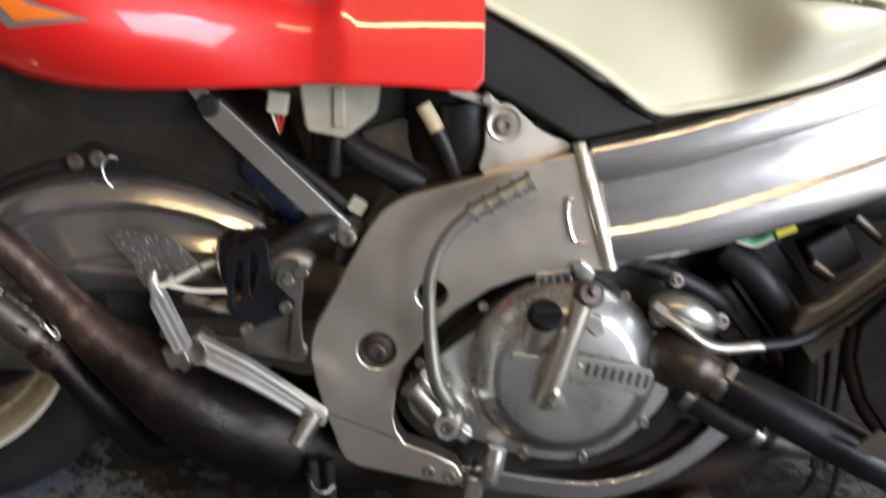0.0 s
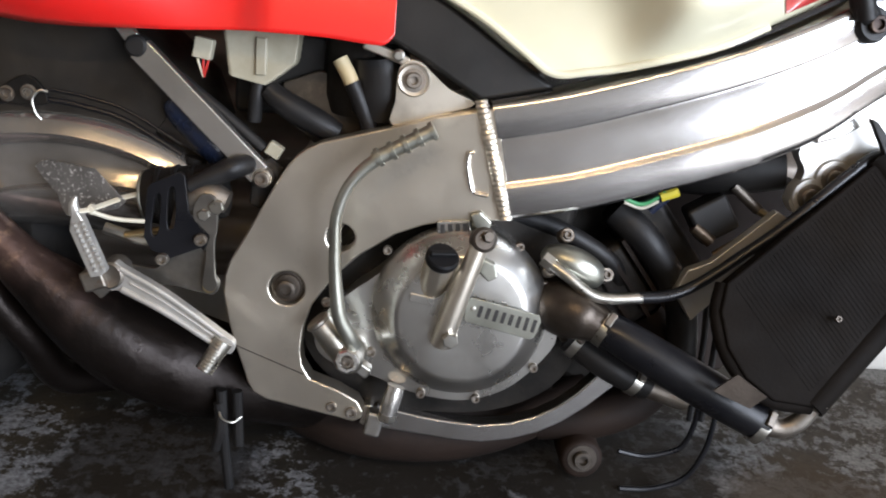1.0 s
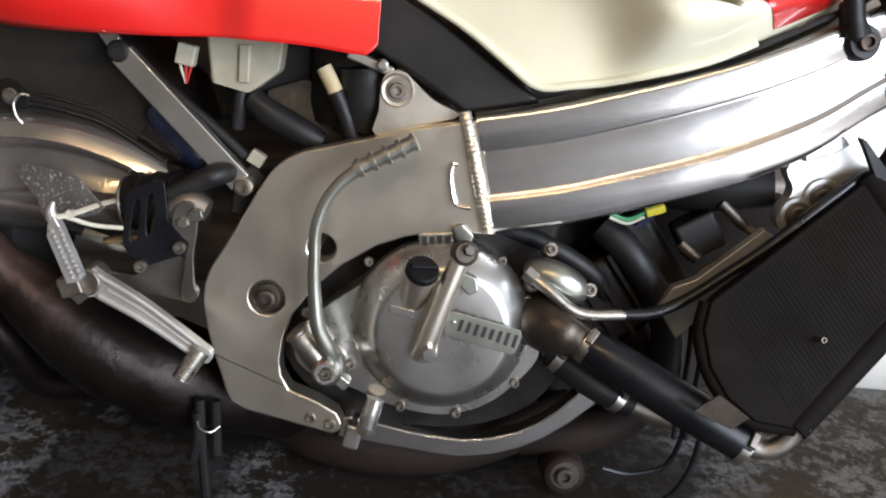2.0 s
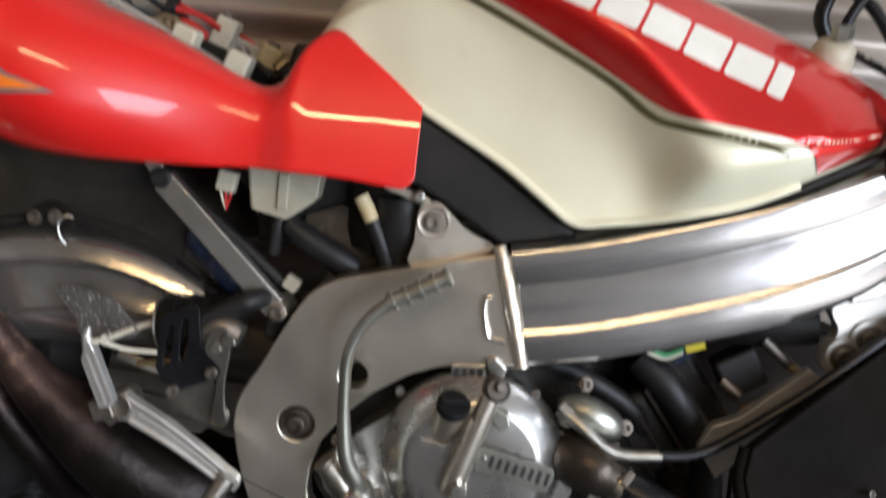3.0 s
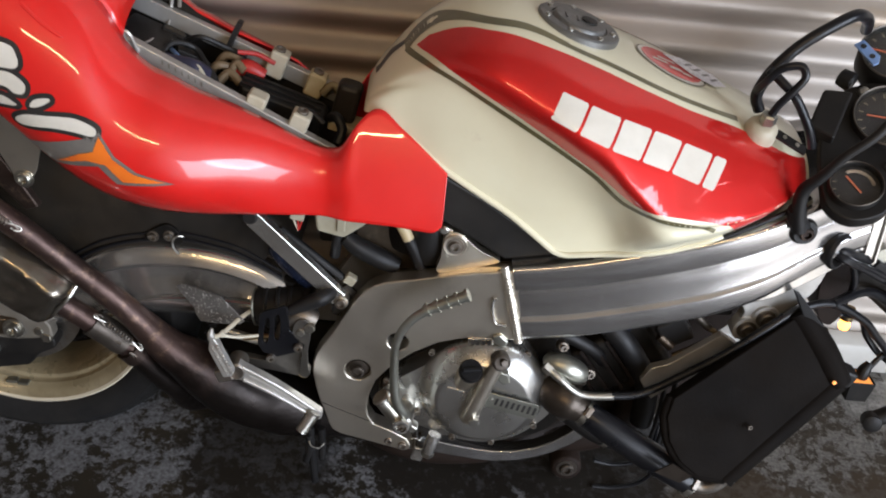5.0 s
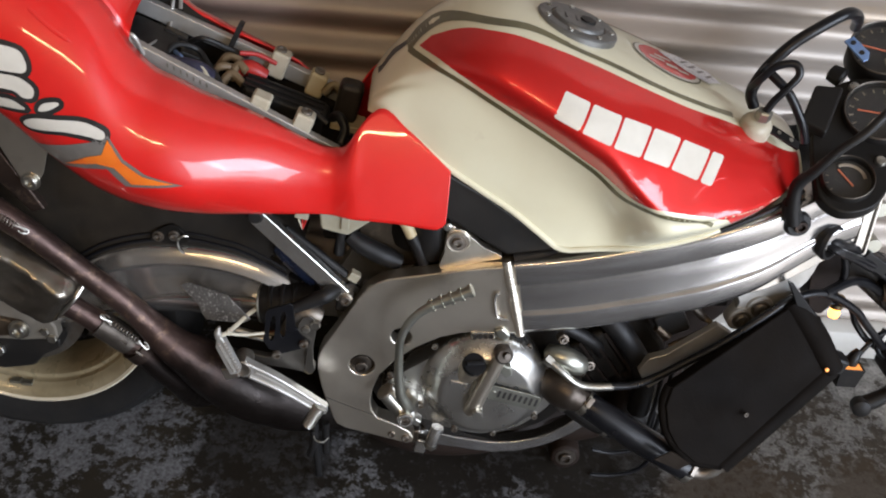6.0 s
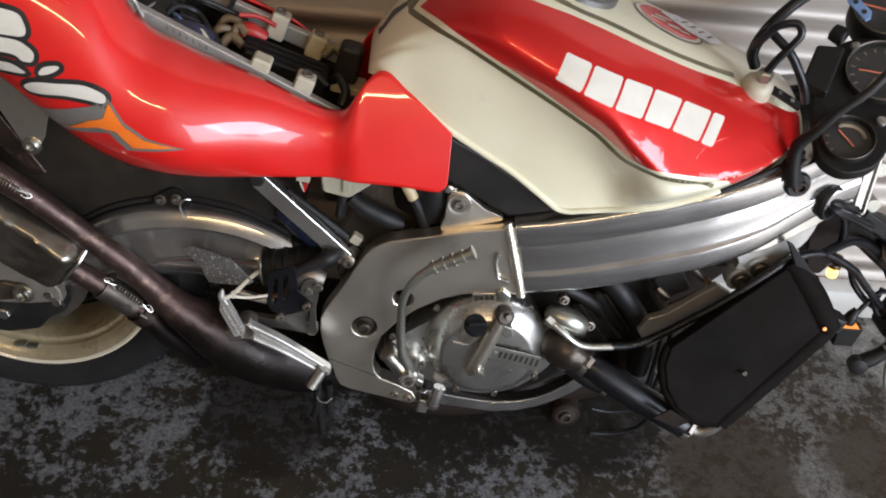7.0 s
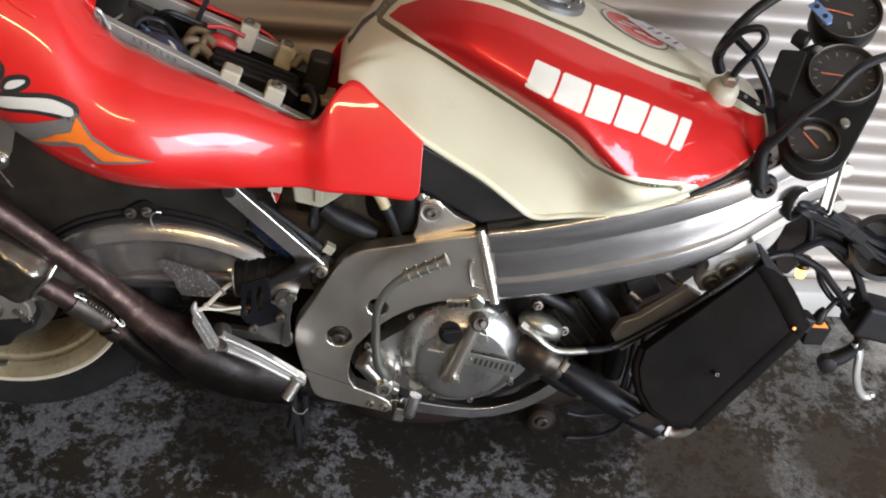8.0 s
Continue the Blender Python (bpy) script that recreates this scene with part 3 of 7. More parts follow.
for (u, w), r in zip([(0.435, 0.526), (0.338, 0.479), (0.404, 0.4935), (0.372, 0.4925)], [0.0075, 0.0080, 0.0070, 0.0072]):
    hit, face = beam_bvh.ray_cast(Vector((u, -1, w)), Vector((0, 1, 0)))[:2]
    face = face if face.y < 0 else -face
    part("weld_mark", lathe([(r, -0.0005), (r * 0.9, 0.0004), (0.0002, 0.0005)], hit, face, 20), DULLSPOT, near_beam)
# recess rib beside the weld
part("weld_tab", tube([(0.152, -0.1395, 0.411), (0.1475, -0.1395, 0.409), (0.147, -0.1395, 0.395), (0.153, -0.140, 0.372), (0.160, -0.1405, 0.3675), (0.170, -0.141, 0.3665)], 0.0022, 8), POLISH,
     frame_parts["near"])
near_plate = frame_parts["near"]
bmr = lathe([(0.0193, -0.012), (0.0193, -0.009), (0.0150, -0.008), (0.0145, -0.0050), (0.0125, -0.0045), (0.0001, -0.0045)], (-0.041, -0.120, 0.242), seg=32)
part("pivot_washer", bmr, DARKBOLT, near_plate)
bolt(near_plate, (-0.041, -0.1240, 0.242), 0.0105, 0.004, material=DARKBOLT, name="pivot_bolt")
bolt(near_plate, (0.0145, -0.1225, 0.1045), 0.0062, 0.004)
bolt(near_plate, (0.0375, -0.1250, 0.1000), 0.0066, 0.004)
gus = part("gusset_plate", plate(rounded([(0.0665, 0.4817), (0.0700, 0.4930), (0.0800, 0.4990), (0.0910, 0.4975), (0.1015, 0.4885), (0.1220, 0.4720), (0.1500, 0.4590), (0.1217, 0.4475), (0.0645, 0.4305), (0.0660, 0.4560)], 3), -0.117, -0.100), CAST, bike,
           "cast aluminium tank mount bracket", bevel=0.003)
bolt(gus, (0.084, -0.1195, 0.479), 0.0085, 0.0065, washer=0.0125)
part("lug_ring", lathe([(0.0175, -0.002), (0.0175, 0.002), (0.0160, 0.0035), (0.0135, 0.0030), (0.0001, 0.0028)], (0.084, -0.117, 0.479), seg=32), CAST, gus)
part("pinch_lug", lathe([(0.0065, 0), (0.0065, 0.006), (0.004, 0.008)], (0.0665, -0.115, 0.503)), ZINC, gus)
part("lug_stay", bar((0.030, -0.108, 0.512), (0.078, -0.108, 0.496), 0.010, 0.012), CAST, gus, bevel=0.002)
# cradle rail sweeping under the engine
cr_out = [(0.056, 0.074), (0.09, 0.0685), (0.124, 0.065), (0.158, 0.061), (0.192, 0.060), (0.226, 0.066), (0.258, 0.077), (0.285, 0.092), (0.308, 0.110), (0.344, 0.145)]
cr_in = [(0.323, 0.158), (0.299, 0.131), (0.278, 0.113), (0.255, 0.099), (0.224, 0.088), (0.190, 0.083), (0.156, 0.085), (0.122, 0.089), (0.095, 0.094), (0.068, 0.101)]
for side in (1, -1):
    part("cradle_rail", plate(cr_out + cr_in, -0.103 * side, -0.078 * side), BEAM, bike, "curved bare aluminium cradle rail", bevel=0.003)
    part("cradle_clamp", plate([(0.046, 0.079), (0.060, 0.072), (0.066, 0.088), (0.060, 0.104), (0.050, 0.102)], -0.110 * side, -0.08 * side), POLISH, bike, bevel=0.002)
# down bracket and steering head
part("down_bracket", plate(rounded([(0.505, 0.440), (0.560, 0.480), (0.605, 0.515), (0.602, 0.462), (0.570, 0.418), (0.550, 0.394), (0.532, 0.370), (0.513, 0.365), (0.502, 0.380), (0.509, 0.398), (0.513, 0.414)], 4), -0.116, -0.096), PALECAST, bike,
     "shiny cast engine bracket", bevel=0.004)
for c in ((0.545, 0.408), (0.5225, 0.386)):
    part("mount_boss", lathe([(0.0205, -0.016), (0.0205, 0.0), (0.0190, 0.003), (0.0120, 0.0035), (0.0001, 0.0035)], (c[0], -0.117, c[1]), seg=32), PALECAST, bike, "bright cast boss")
    bolt(bike, (c[0], -0.1202, c[1]), 0.0098, 0.006, material=RAWSTEEL, washer=0.0145, name="mount_bolt")
part("down_strut", plate([(0.392, 0.266), (0.404, 0.292), (0.430, 0.304), (0.494, 0.366), (0.522, 0.350), (0.470, 0.292), (0.416, 0.232)], -0.112, -0.098), PALECAST, bike, "bare aluminium down strut", bevel=0.002)
head_axis = Vector((-0.40, 0, 0.92)).normalized()
hb = Vector((0.690, 0, 0.500))
part("steering_head", lathe([(0.034, 0), (0.036, 0.004), (0.036, 0.018), (0.031, 0.022), (0.031, 0.125), (0.036, 0.129), (0.036, 0.146), (0.024, 0.148), (0.024, 0.02)], hb, head_axis), POLISH, bike,
     "bare aluminium steering head tube")
for u, w in ((0.684, 0.574), (0.694, 0.514)):
    part("head_lug", lathe([(0.011, 0), (0.011, 0.05), (0.006, 0.05), (0.006, 0.002)], (u, -0.09, w), (0, 1, 0), 20), LEVER, bike, "cast lug with a bolt hole")
part("head_web", plate([(0.622, 0.612), (0.690, 0.60), (0.702, 0.512), (0.640, 0.515)], -0.062, -0.03), POLISH, bike, bevel=0.004)
part("beam_flange", plate([(0.508, 0.446), (0.535, 0.454), (0.5622, 0.468), (0.590, 0.482), (0.618, 0.497), (0.640, 0.507), (0.644, 0.530), (0.60, 0.512), (0.56, 0.488), (0.51, 0.454)], 0.006, 0.022, warp=lambda u, w: beam_side(u)), POLISH, bike,
     "bright machined flange under the beam", bevel=0.0025)
hc = part("head_casting", plate([(0.636, 0.642), (0.670, 0.630), (0.682, 0.506), (0.655, 0.490), (0.630, 0.505)], -0.100, -0.03), POLISH, bike, "bare cast steering head flange", bevel=0.005, seg=3)
for u0 in (0.650, 0.666):
    part("casting_rib", bar((u0, -0.101, 0.628), (u0 + 0.010, -0.101, 0.508), 0.0045, 0.007), POLISH, hc, bevel=0.0015)
part("cable_gland", lathe([(0.0225, -0.008), (0.0262, 0.000), (0.0270, 0.004), (0.0250, 0.0085), (0.0215, 0.0085), (0.0185, 0.0040), (0.0165, -0.012), (0.0001, -0.012)], (0.606, -0.1235, 0.5345), (0.60, -0.80, 0.05), 36), RUBBER, bike, "black rubber grommet")

# ---------- fuel tank ----------
TU = [-0.057, -0.045, -0.03, 0, 0.05, 0.1, 0.15, 0.2, 0.218, 0.235, 0.25, 0.29, 0.33, 0.38, 0.44, 0.5, 0.545]
SPINE = [0.672, 0.694, 0.714, 0.752, 0.787, 0.799, 0.795, 0.783, 0.7773, 0.7713, 0.766, 0.752, 0.738, 0.721, 0.7, 0.679, 0.66]
SHV = [-0.02, -0.028, -0.035, -0.048, -0.075, -0.098, -0.112, -0.121, -0.1232, -0.1248, -0.126, -0.128, -0.128, -0.126, -0.119, -0.1, -0.07]
SHW = [0.668, 0.69, 0.708, 0.741, 0.772, 0.782, 0.776, 0.763, 0.7575, 0.7519, 0.747, 0.734, 0.72, 0.703, 0.683, 0.664, 0.648]
BUV = [-0.05, -0.06, -0.068, -0.082, -0.119, -0.151, -0.172, -0.191, -0.197, -0.201, -0.205, -0.212, -0.214, -0.21, -0.192, -0.152, -0.1]
BUW = [0.662, 0.678, 0.692, 0.716, 0.742, 0.742, 0.724, 0.703, 0.694, 0.686, 0.678, 0.648, 0.622, 0.614, 0.613, 0.62, 0.63]
UNV = [-0.059, -0.069, -0.077, -0.09, -0.114, -0.133, -0.149, -0.163, -0.168, -0.172, -0.176, -0.196, -0.212, -0.209, -0.191, -0.151, -0.0995]
UNW = [0.659, 0.672, 0.684, 0.7, 0.712, 0.698, 0.679, 0.657, 0.648, 0.64, 0.632, 0.61, 0.592, 0.592, 0.602, 0.614, 0.625]
KNV = [-0.068, -0.078, -0.086, -0.097, -0.116, -0.13, -0.14, -0.148, -0.1493, -0.1505, -0.151, -0.16, -0.205, -0.205, -0.189, -0.149, -0.099]
KNW = [0.656, 0.666, 0.675, 0.684, 0.68, 0.66, 0.632, 0.6, 0.5895, 0.5803, 0.574, 0.562, 0.566, 0.575, 0.592, 0.608, 0.62]
BOV = [-0.074, -0.083, -0.09, -0.099, -0.116, -0.127, -0.135, -0.142, -0.1435, -0.1446, -0.146, -0.149, -0.161, -0.163, -0.16, -0.13, -0.09]
BOW = [0.648, 0.648, 0.645, 0.632, 0.600, 0.574, 0.548, 0.514, 0.5015, 0.4985, 0.5015, 0.509, 0.521, 0.537, 0.566, 0.592, 0.608]


def tank_section(u):
    p = [(0.0, table(TU, SPINE, u))] + [(table(TU, a, u), table(TU, b, u)) for a, b in ((SHV, SHW), (BUV, BUW), (UNV, UNW), (KNV, KNW), (BOV, BOW))]
    q = [(-p[1][0], 0, p[1][1])] + [(v, 0, w) for v, w in p]
    half = [(s.x, s.z) for s in spline(q, 7)][7:]
    return half + [(p[5][0] + 0.012, p[5][1] - 0.004)]


bmt = bmesh.new()
rows = []
for u in np.linspace(-0.057, 0.545, 86):
    h = tank_section(u)
    rows.append([(u, -v, w) for v, w in reversed(h[1:])] + [(u, v, w) for v, w in h])
loft(rows, False, False, bmt)
bmt.faces.new([v for v in bmt.verts if abs(v.co.x + 0.057) < 1e-4])
bmt.faces.new([v for v in bmt.verts if abs(v.co.x - 0.545) < 1e-4][::-1])
bmesh.ops.recalc_face_normals(bmt, faces=bmt.faces)
tank_bvh = BVHTree.FromBMesh(bmt)
tank = part("fuel_tank", bmt, CREAM, bike, "cream fuel tank with red side panels and olive pinstripes", sharp=50)
edge = [(u, tank_section(u)[-2]) for u in np.linspace(-0.03, 0.43, 40)]
part("tank_lip", tube([(u, v - 0.001, w - 0.001) for u, (v, w) in edge], 0.0042, 10, 2), CREAM, tank, "rolled cream tank edge")

# ---------- tail fairing ----------
FU = [-0.8, -0.7, -0.6, -0.5, -0.441, -0.41, -0.39, -0.378, -0.368, -0.3415, -0.3, -0.28, -0.25, -0.214, -0.18, -0.15, -0.128, -0.108, -0.083, -0.06, -0.043, 0, 0.035, 0.062]
F_TOPW = [0.93, 0.905, 0.875, 0.832, 0.802, 0.784, 0.765, 0.746, 0.726, 0.695, 0.675, 0.665, 0.654, 0.641, 0.6265, 0.612, 0.603, 0.597, 0.606, 0.644, 0.66, 0.64, 0.615, 0.594]
F_TOPV = [-0.075, -0.085, -0.09, -0.094, -0.094, -0.093, -0.092, -0.092, -0.092, -0.092, -0.092, -0.092, -0.092, -0.092, -0.092, -0.092, -0.092, -0.092, -0.096, -0.103, -0.1, -0.11, -0.119, -0.127]
F_CRW = [0.835, 0.795, 0.75, 0.69, 0.655, 0.634, 0.621, 0.613, 0.606, 0.591, 0.58, 0.575, 0.572, 0.569, 0.563, 0.557, 0.553, 0.55, 0.552, 0.565, 0.567, 0.564, 0.56, 0.556]
F_CRV = [-0.12, -0.145, -0.165, -0.182, -0.191, -0.194, -0.196, -0.197, -0.198, -0.199, -0.197, -0.192, -0.18, -0.163, -0.148, -0.1385, -0.134, -0.132, -0.133, -0.137, -0.139, -0.137, -0.136, -0.136]
F_BOW = [0.835, 0.78, 0.708, 0.628, 0.572, 0.548, 0.536, 0.53, 0.525, 0.517, 0.511, 0.51, 0.51, 0.511, 0.512, 0.513, 0.5145, 0.516, 0.517, 0.517, 0.517, 0.516, 0.513, 0.512]
F_BOV = [-0.1, -0.13, -0.15, -0.16, -0.16, -0.16, -0.159, -0.158, -0.157, -0.155, -0.153, -0.151, -0.148, -0.143, -0.139, -0.136, -0.135, -0.135, -0.138, -0.143, -0.143, -0.142, -0.141, -0.141]


def panel_v(w):
    """Side of the flat front panel at height w: it leans in more towards the top."""
    return -0.1350 + sum(math.tan(radians(16 + 180 * (0.572 + (w - 0.572) * (k + 0.5) / 12 - 0.572))) for k in range(12)) * (w - 0.572) / 12


def fairing_half(u, far=False):
    tw, tv, cw, cv, bw, bv = (table(FU, q, u) for q in (F_TOPW, F_TOPV, F_CRW, F_CRV, F_BOW, F_BOV))
    if far:
        tw += 0.022 * max(0.0, min(1.0, (u + 0.43) / 0.05, (-0.12 - u) / 0.05))
    if u > 0.048:
        bw += 0.012 * ((u - 0.048) / 0.014) ** 2
    flat = min(max((u + 0.100) / 0.045, 0.0), 1.0)
    flat = flat * flat * (3 - 2 * flat)
    out = []
    for k in range(13):
        a = k / 12 * math.pi / 2
        soft = (tv + (cv - tv) * math.sin(a) ** 0.95, cw + (tw - cw) * math.cos(a))
        w = tw + (cw - tw) * k / 12
        out.append((soft[0] + (panel_v(w) - soft[0]) * flat, soft[1] + (w - soft[1]) * flat))
    for k in range(1, 11):
        t = k / 10
        w = cw + (bw - cw) * t
        v = cv + (bv - cv) * t**2.0
        out.append((v + (panel_v(w) - v) * flat, w))
    for _ in range(3):
        out = out[:1] + [tuple((a + 2 * b + c) / 4 for a, b, c in zip(p, q, r)) for p, q, r in zip(out, out[1:], out[2:])] + out[-1:]
    return out


bmf = bmesh.new()
stations = list(np.linspace(-0.80, -0.14, 60)) + list(np.linspace(-0.134, -0.04, 30)) + list(np.linspace(-0.034, 0.046, 14)) + [0.050, 0.054, 0.057, 0.0595, 0.0612, 0.062]
for side in (1, -1):
    loft([[(u, v * side, w) for v, w in fairing_half(u, side < 0)] for u in stations], bm=bmf)
# steep cowl over the tail, open in front for the seat
hump = []
for u in np.linspace(-0.80, -0.366, 34):
    spine = table([-0.80, -0.70, -0.60, -0.50, -0.441, -0.41, -0.385, -0.366], [0.950, 0.932, 0.908, 0.872, 0.838, 0.816, 0.790, 0.757], u)
    near, far = fairing_half(u)[0], fairing_half(u, True)[0]
    row = []
    for q in np.linspace(1, -1, 19):
        edge_w = near[1] + (far[1] - near[1]) * (1 - q) / 2
        row.append((u, near[0] * q, edge_w + (spine - edge_w) * max(0.0, math.cos(q * math.pi / 2)) ** 0.75))
    hump.append(row)
loft(hump, bm=bmf)
bmesh.ops.remove_doubles(bmf, verts=bmf.verts, dist=0.0008)
bmesh.ops.recalc_face_normals(bmf, faces=bmf.faces)
fair_bvh = BVHTree.FromBMesh(bmf)


def ridge(name, pts, bvh, r, material, parent, per=5):
    """A fine raised line pressed into a body, half sunk in its side."""
    line = []
    for q in spline([(u, 0, w) for u, w in pts], per):
        hit = bvh.ray_cast(Vector((q.x, -1, q.z)), Vector((0, 1, 0)))[0]
        if hit:
            line.append(hit + Vector((0, r * 0.45, 0)))
    n = len(line)
    return part(name, tube(line, [r * min(1.0, 0.25 + 4.0 * min(i, n - 1 - i) / n) for i in range(n)], 10, 2), material, parent)


fairing = part("tail_fairing", bmf, RED, bike, "glossy red tail fairing with white, grey and orange graphics", sharp=42, solid=0.0028)

# raised line standing in for the tube lamp's reflection on the cowl
ridge("glint_ridge", [(-0.470, 0.782), (-0.434, 0.7535), (-0.402, 0.7335)], fair_bvh, 0.0040, RED, fairing)

# ---------- rear wheel, swingarm ----------
AX = Vector((-0.582, 0.0, 0.272))
wheel = part("rear_wheel", lathe([(0.184, 0.050), (0.1985, 0.0610), (0.2035, 0.0655), (0.2085, 0.064), (0.2085, 0.060), (0.203, 0.055), (0.198, 0.045), (0.192, 0.03), (0.187, -0.04), (0.203, -0.06),
                                     (0.2085, -0.064), (0.203, -0.0655), (0.184, -0.052), (0.184, 0.050)], AX, seg=96), RIM, bike,
             "cream painted cast wheel with brown road grime")
part("rim_barrel", lathe([(0.1990, 0.0640), (0.1940, 0.0605), (0.1885, 0.0570), (0.1850, 0.0520), (0.180, 0.046), (0.1795, 0.040), (0.1775, 0.0375), (0.1715, 0.036), (0.1690, 0.031), (0.1680, 0.010), (0.1640, -0.01), (0.1640, -0.045), (0.183, -0.0515), (0.1835, 0.0), (0.1845, 0.0490), (0.1990, 0.0640)], AX, seg=96),
     GOLDRIM, wheel, "yellow-brown grimy inside of the rim")
for ang in (258, 264):
    d = Vector((math.cos(radians(ang)), 0, math.sin(radians(ang))))
    part("balance_weight", bar(AX + d * 0.1805 + Vector((-0.009, -0.050, 0)), AX + d * 0.1805 + Vector((0.009, -0.050, 0)), 0.012, 0.005, d), LEVER, wheel, "grey balance weight", bevel=0.001)
tyre_prof = [(0.200, 0.058), (0.208, 0.067), (0.225, 0.0745), (0.245, 0.0735), (0.262, 0.060), (0.272, 0.036), (0.2755, 0.0), (0.272, -0.036), (0.262, -0.060), (0.245, -0.0735), (0.225, -0.0745), (0.208, -0.067),
             (0.200, -0.058), (0.197, 0.0), (0.200, 0.058)]
part("tyre", lathe(tyre_prof, AX, seg=96), TYRE, wheel, "worn black tyre")
for k in range(3):
    a = radians(100 + 120 * k)
    d = Vector((math.cos(a), 0, math.sin(a)))
    part("spoke", bar(AX + d * 0.03, AX + d * 0.168, 0.045, 0.03), RIM, wheel, bevel=0.008)
part("hub", lathe([(0.045, -0.06), (0.045, 0.06), (0.03, 0.065), (0.012, 0.066)], AX), RIM, wheel)
part("brake_disc", lathe([(0.105, 0.070), (0.105, 0.075), (0.065, 0.075), (0.065, 0.070), (0.105, 0.070)], AX, seg=64), RAWSTEEL, wheel, "worn steel brake disc")
SX = [-0.60, -0.54, -0.49, -0.442, -0.40, -0.345, -0.292, -0.227, -0.177, -0.135, -0.095]
PX = [-0.60, -0.47, -0.428, -0.385, -0.333, -0.282, -0.235, -0.202, -0.183, -0.170]
rows = []
for u in np.linspace(-0.60, -0.150, 64):
    t = table(SX, [0.292, 0.318, 0.352, 0.387, 0.404, 0.415, 0.417, 0.406, 0.387, 0.362, 0.330], u)
    b = table(SX, [0.250, 0.245, 0.250, 0.262, 0.275, 0.283, 0.284, 0.278, 0.268, 0.255, 0.235], u)
    hi = min(table(PX, [0.274, 0.340, 0.3594, 0.372, 0.381, 0.382, 0.374, 0.363, 0.352, 0.340], u), t - 0.018)
    lo = min(max(table(PX, [0.262, 0.285, 0.301, 0.316, 0.330, 0.334, 0.335, 0.334, 0.332, 0.328], u), b + 0.012), hi - 0.006)
    d = 0.0105 * min(1.0, max(0.0, (-0.172 - u) / 0.022))
    sec = [(-0.060, t), (-0.081, t), (-0.0875, t - 0.0018), (-0.0925, t - 0.0055), (-0.0962, t - 0.0105), (-0.0995, t - 0.0165), (-0.1032, hi + 0.55 * (t - 0.0165 - hi)), (-0.1005, hi + 0.0040), (-0.0958, hi),
           (-0.0950 + d * 0.35, hi - 0.0012), (-0.0955 + d * 0.80, hi - 0.0030), (-0.0980 + d, lo + 0.72 * (hi - lo)), (-0.1010 + d, lo + 0.45 * (hi - lo)), (-0.1045 + d, lo + 0.25 * (hi - lo)), (-0.1045 + d * 0.8, lo + 0.004),
           (-0.1035 + d * 0.2, lo + 0.0020), (-0.1045, lo), (-0.1048, lo - 0.003), (-0.1010, lo - 0.3 * (lo - b)), (-0.0955, lo - 0.55 * (lo - b)), (-0.0865, lo - 0.80 * (lo - b)), (-0.074, b), (-0.060, b)]
    rows.append([(u, v, w) for v, w in sec])
part("swingarm", loft(rows, True, True), ARM, bike, "arched bare aluminium swingarm with worn polish", sharp=40)
part("axle_bracket", plate([(-0.70, 0.235), (-0.70, 0.345), (-0.60, 0.350), (-0.560, 0.308), (-0.525, 0.296), (-0.507, 0.268), (-0.505, 0.246), (-0.560, 0.238)], -0.118, -0.096), DUSTALLOY, bike, "dull grey axle plate", bevel=0.004)
cal = part("brake_caliper", plate([(-0.66, 0.245), (-0.575, 0.237), (-0.53, 0.250), (-0.506, 0.238), (-0.507, 0.222), (-0.535, 0.205), (-0.552, 0.183), (-0.60, 0.172), (-0.66, 0.175)], -0.112, -0.078), PLASTIC, bike,
           "black brake caliper", bevel=0.006)
for c, r in (((-0.515, 0.246), 0.008), ((-0.60, 0.215), 0.010), ((-0.525, 0.258), 0.007)):
    bolt(cal, (c[0], -0.113, c[1]), r, 0.008, material=ZINC, hexhead=True)
part("caliper_stay", plate([(-0.625, 0.262), (-0.588, 0.283), (-0.555, 0.277), (-0.548, 0.262), (-0.560, 0.253), (-0.60, 0.247)], -0.126, -0.114), GREASY, bike, bevel=0.003)
bolt(bike, (-0.558, -0.127, 0.266), 0.012, 0.01, material=ZINC, name="stay_bolt", washer=0.016)

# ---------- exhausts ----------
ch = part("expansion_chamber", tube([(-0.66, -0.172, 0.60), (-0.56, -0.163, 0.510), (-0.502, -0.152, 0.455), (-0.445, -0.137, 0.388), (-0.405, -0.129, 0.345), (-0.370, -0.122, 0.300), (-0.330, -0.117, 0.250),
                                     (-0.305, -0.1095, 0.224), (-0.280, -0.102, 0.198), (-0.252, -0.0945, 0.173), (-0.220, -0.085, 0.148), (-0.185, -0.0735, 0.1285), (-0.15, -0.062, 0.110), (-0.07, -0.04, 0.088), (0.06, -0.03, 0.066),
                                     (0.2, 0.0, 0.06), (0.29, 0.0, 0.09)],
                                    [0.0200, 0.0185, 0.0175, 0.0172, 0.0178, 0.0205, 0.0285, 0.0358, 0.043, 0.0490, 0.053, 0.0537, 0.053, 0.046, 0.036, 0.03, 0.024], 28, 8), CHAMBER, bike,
          "brown rusty steel expansion chamber, blackened towards the belly")
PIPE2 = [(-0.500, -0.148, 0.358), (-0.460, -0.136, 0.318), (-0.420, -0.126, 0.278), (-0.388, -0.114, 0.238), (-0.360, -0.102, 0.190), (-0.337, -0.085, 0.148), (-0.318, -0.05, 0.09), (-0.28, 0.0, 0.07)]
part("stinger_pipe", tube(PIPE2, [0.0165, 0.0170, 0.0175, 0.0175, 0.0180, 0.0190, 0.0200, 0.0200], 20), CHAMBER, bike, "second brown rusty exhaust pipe")
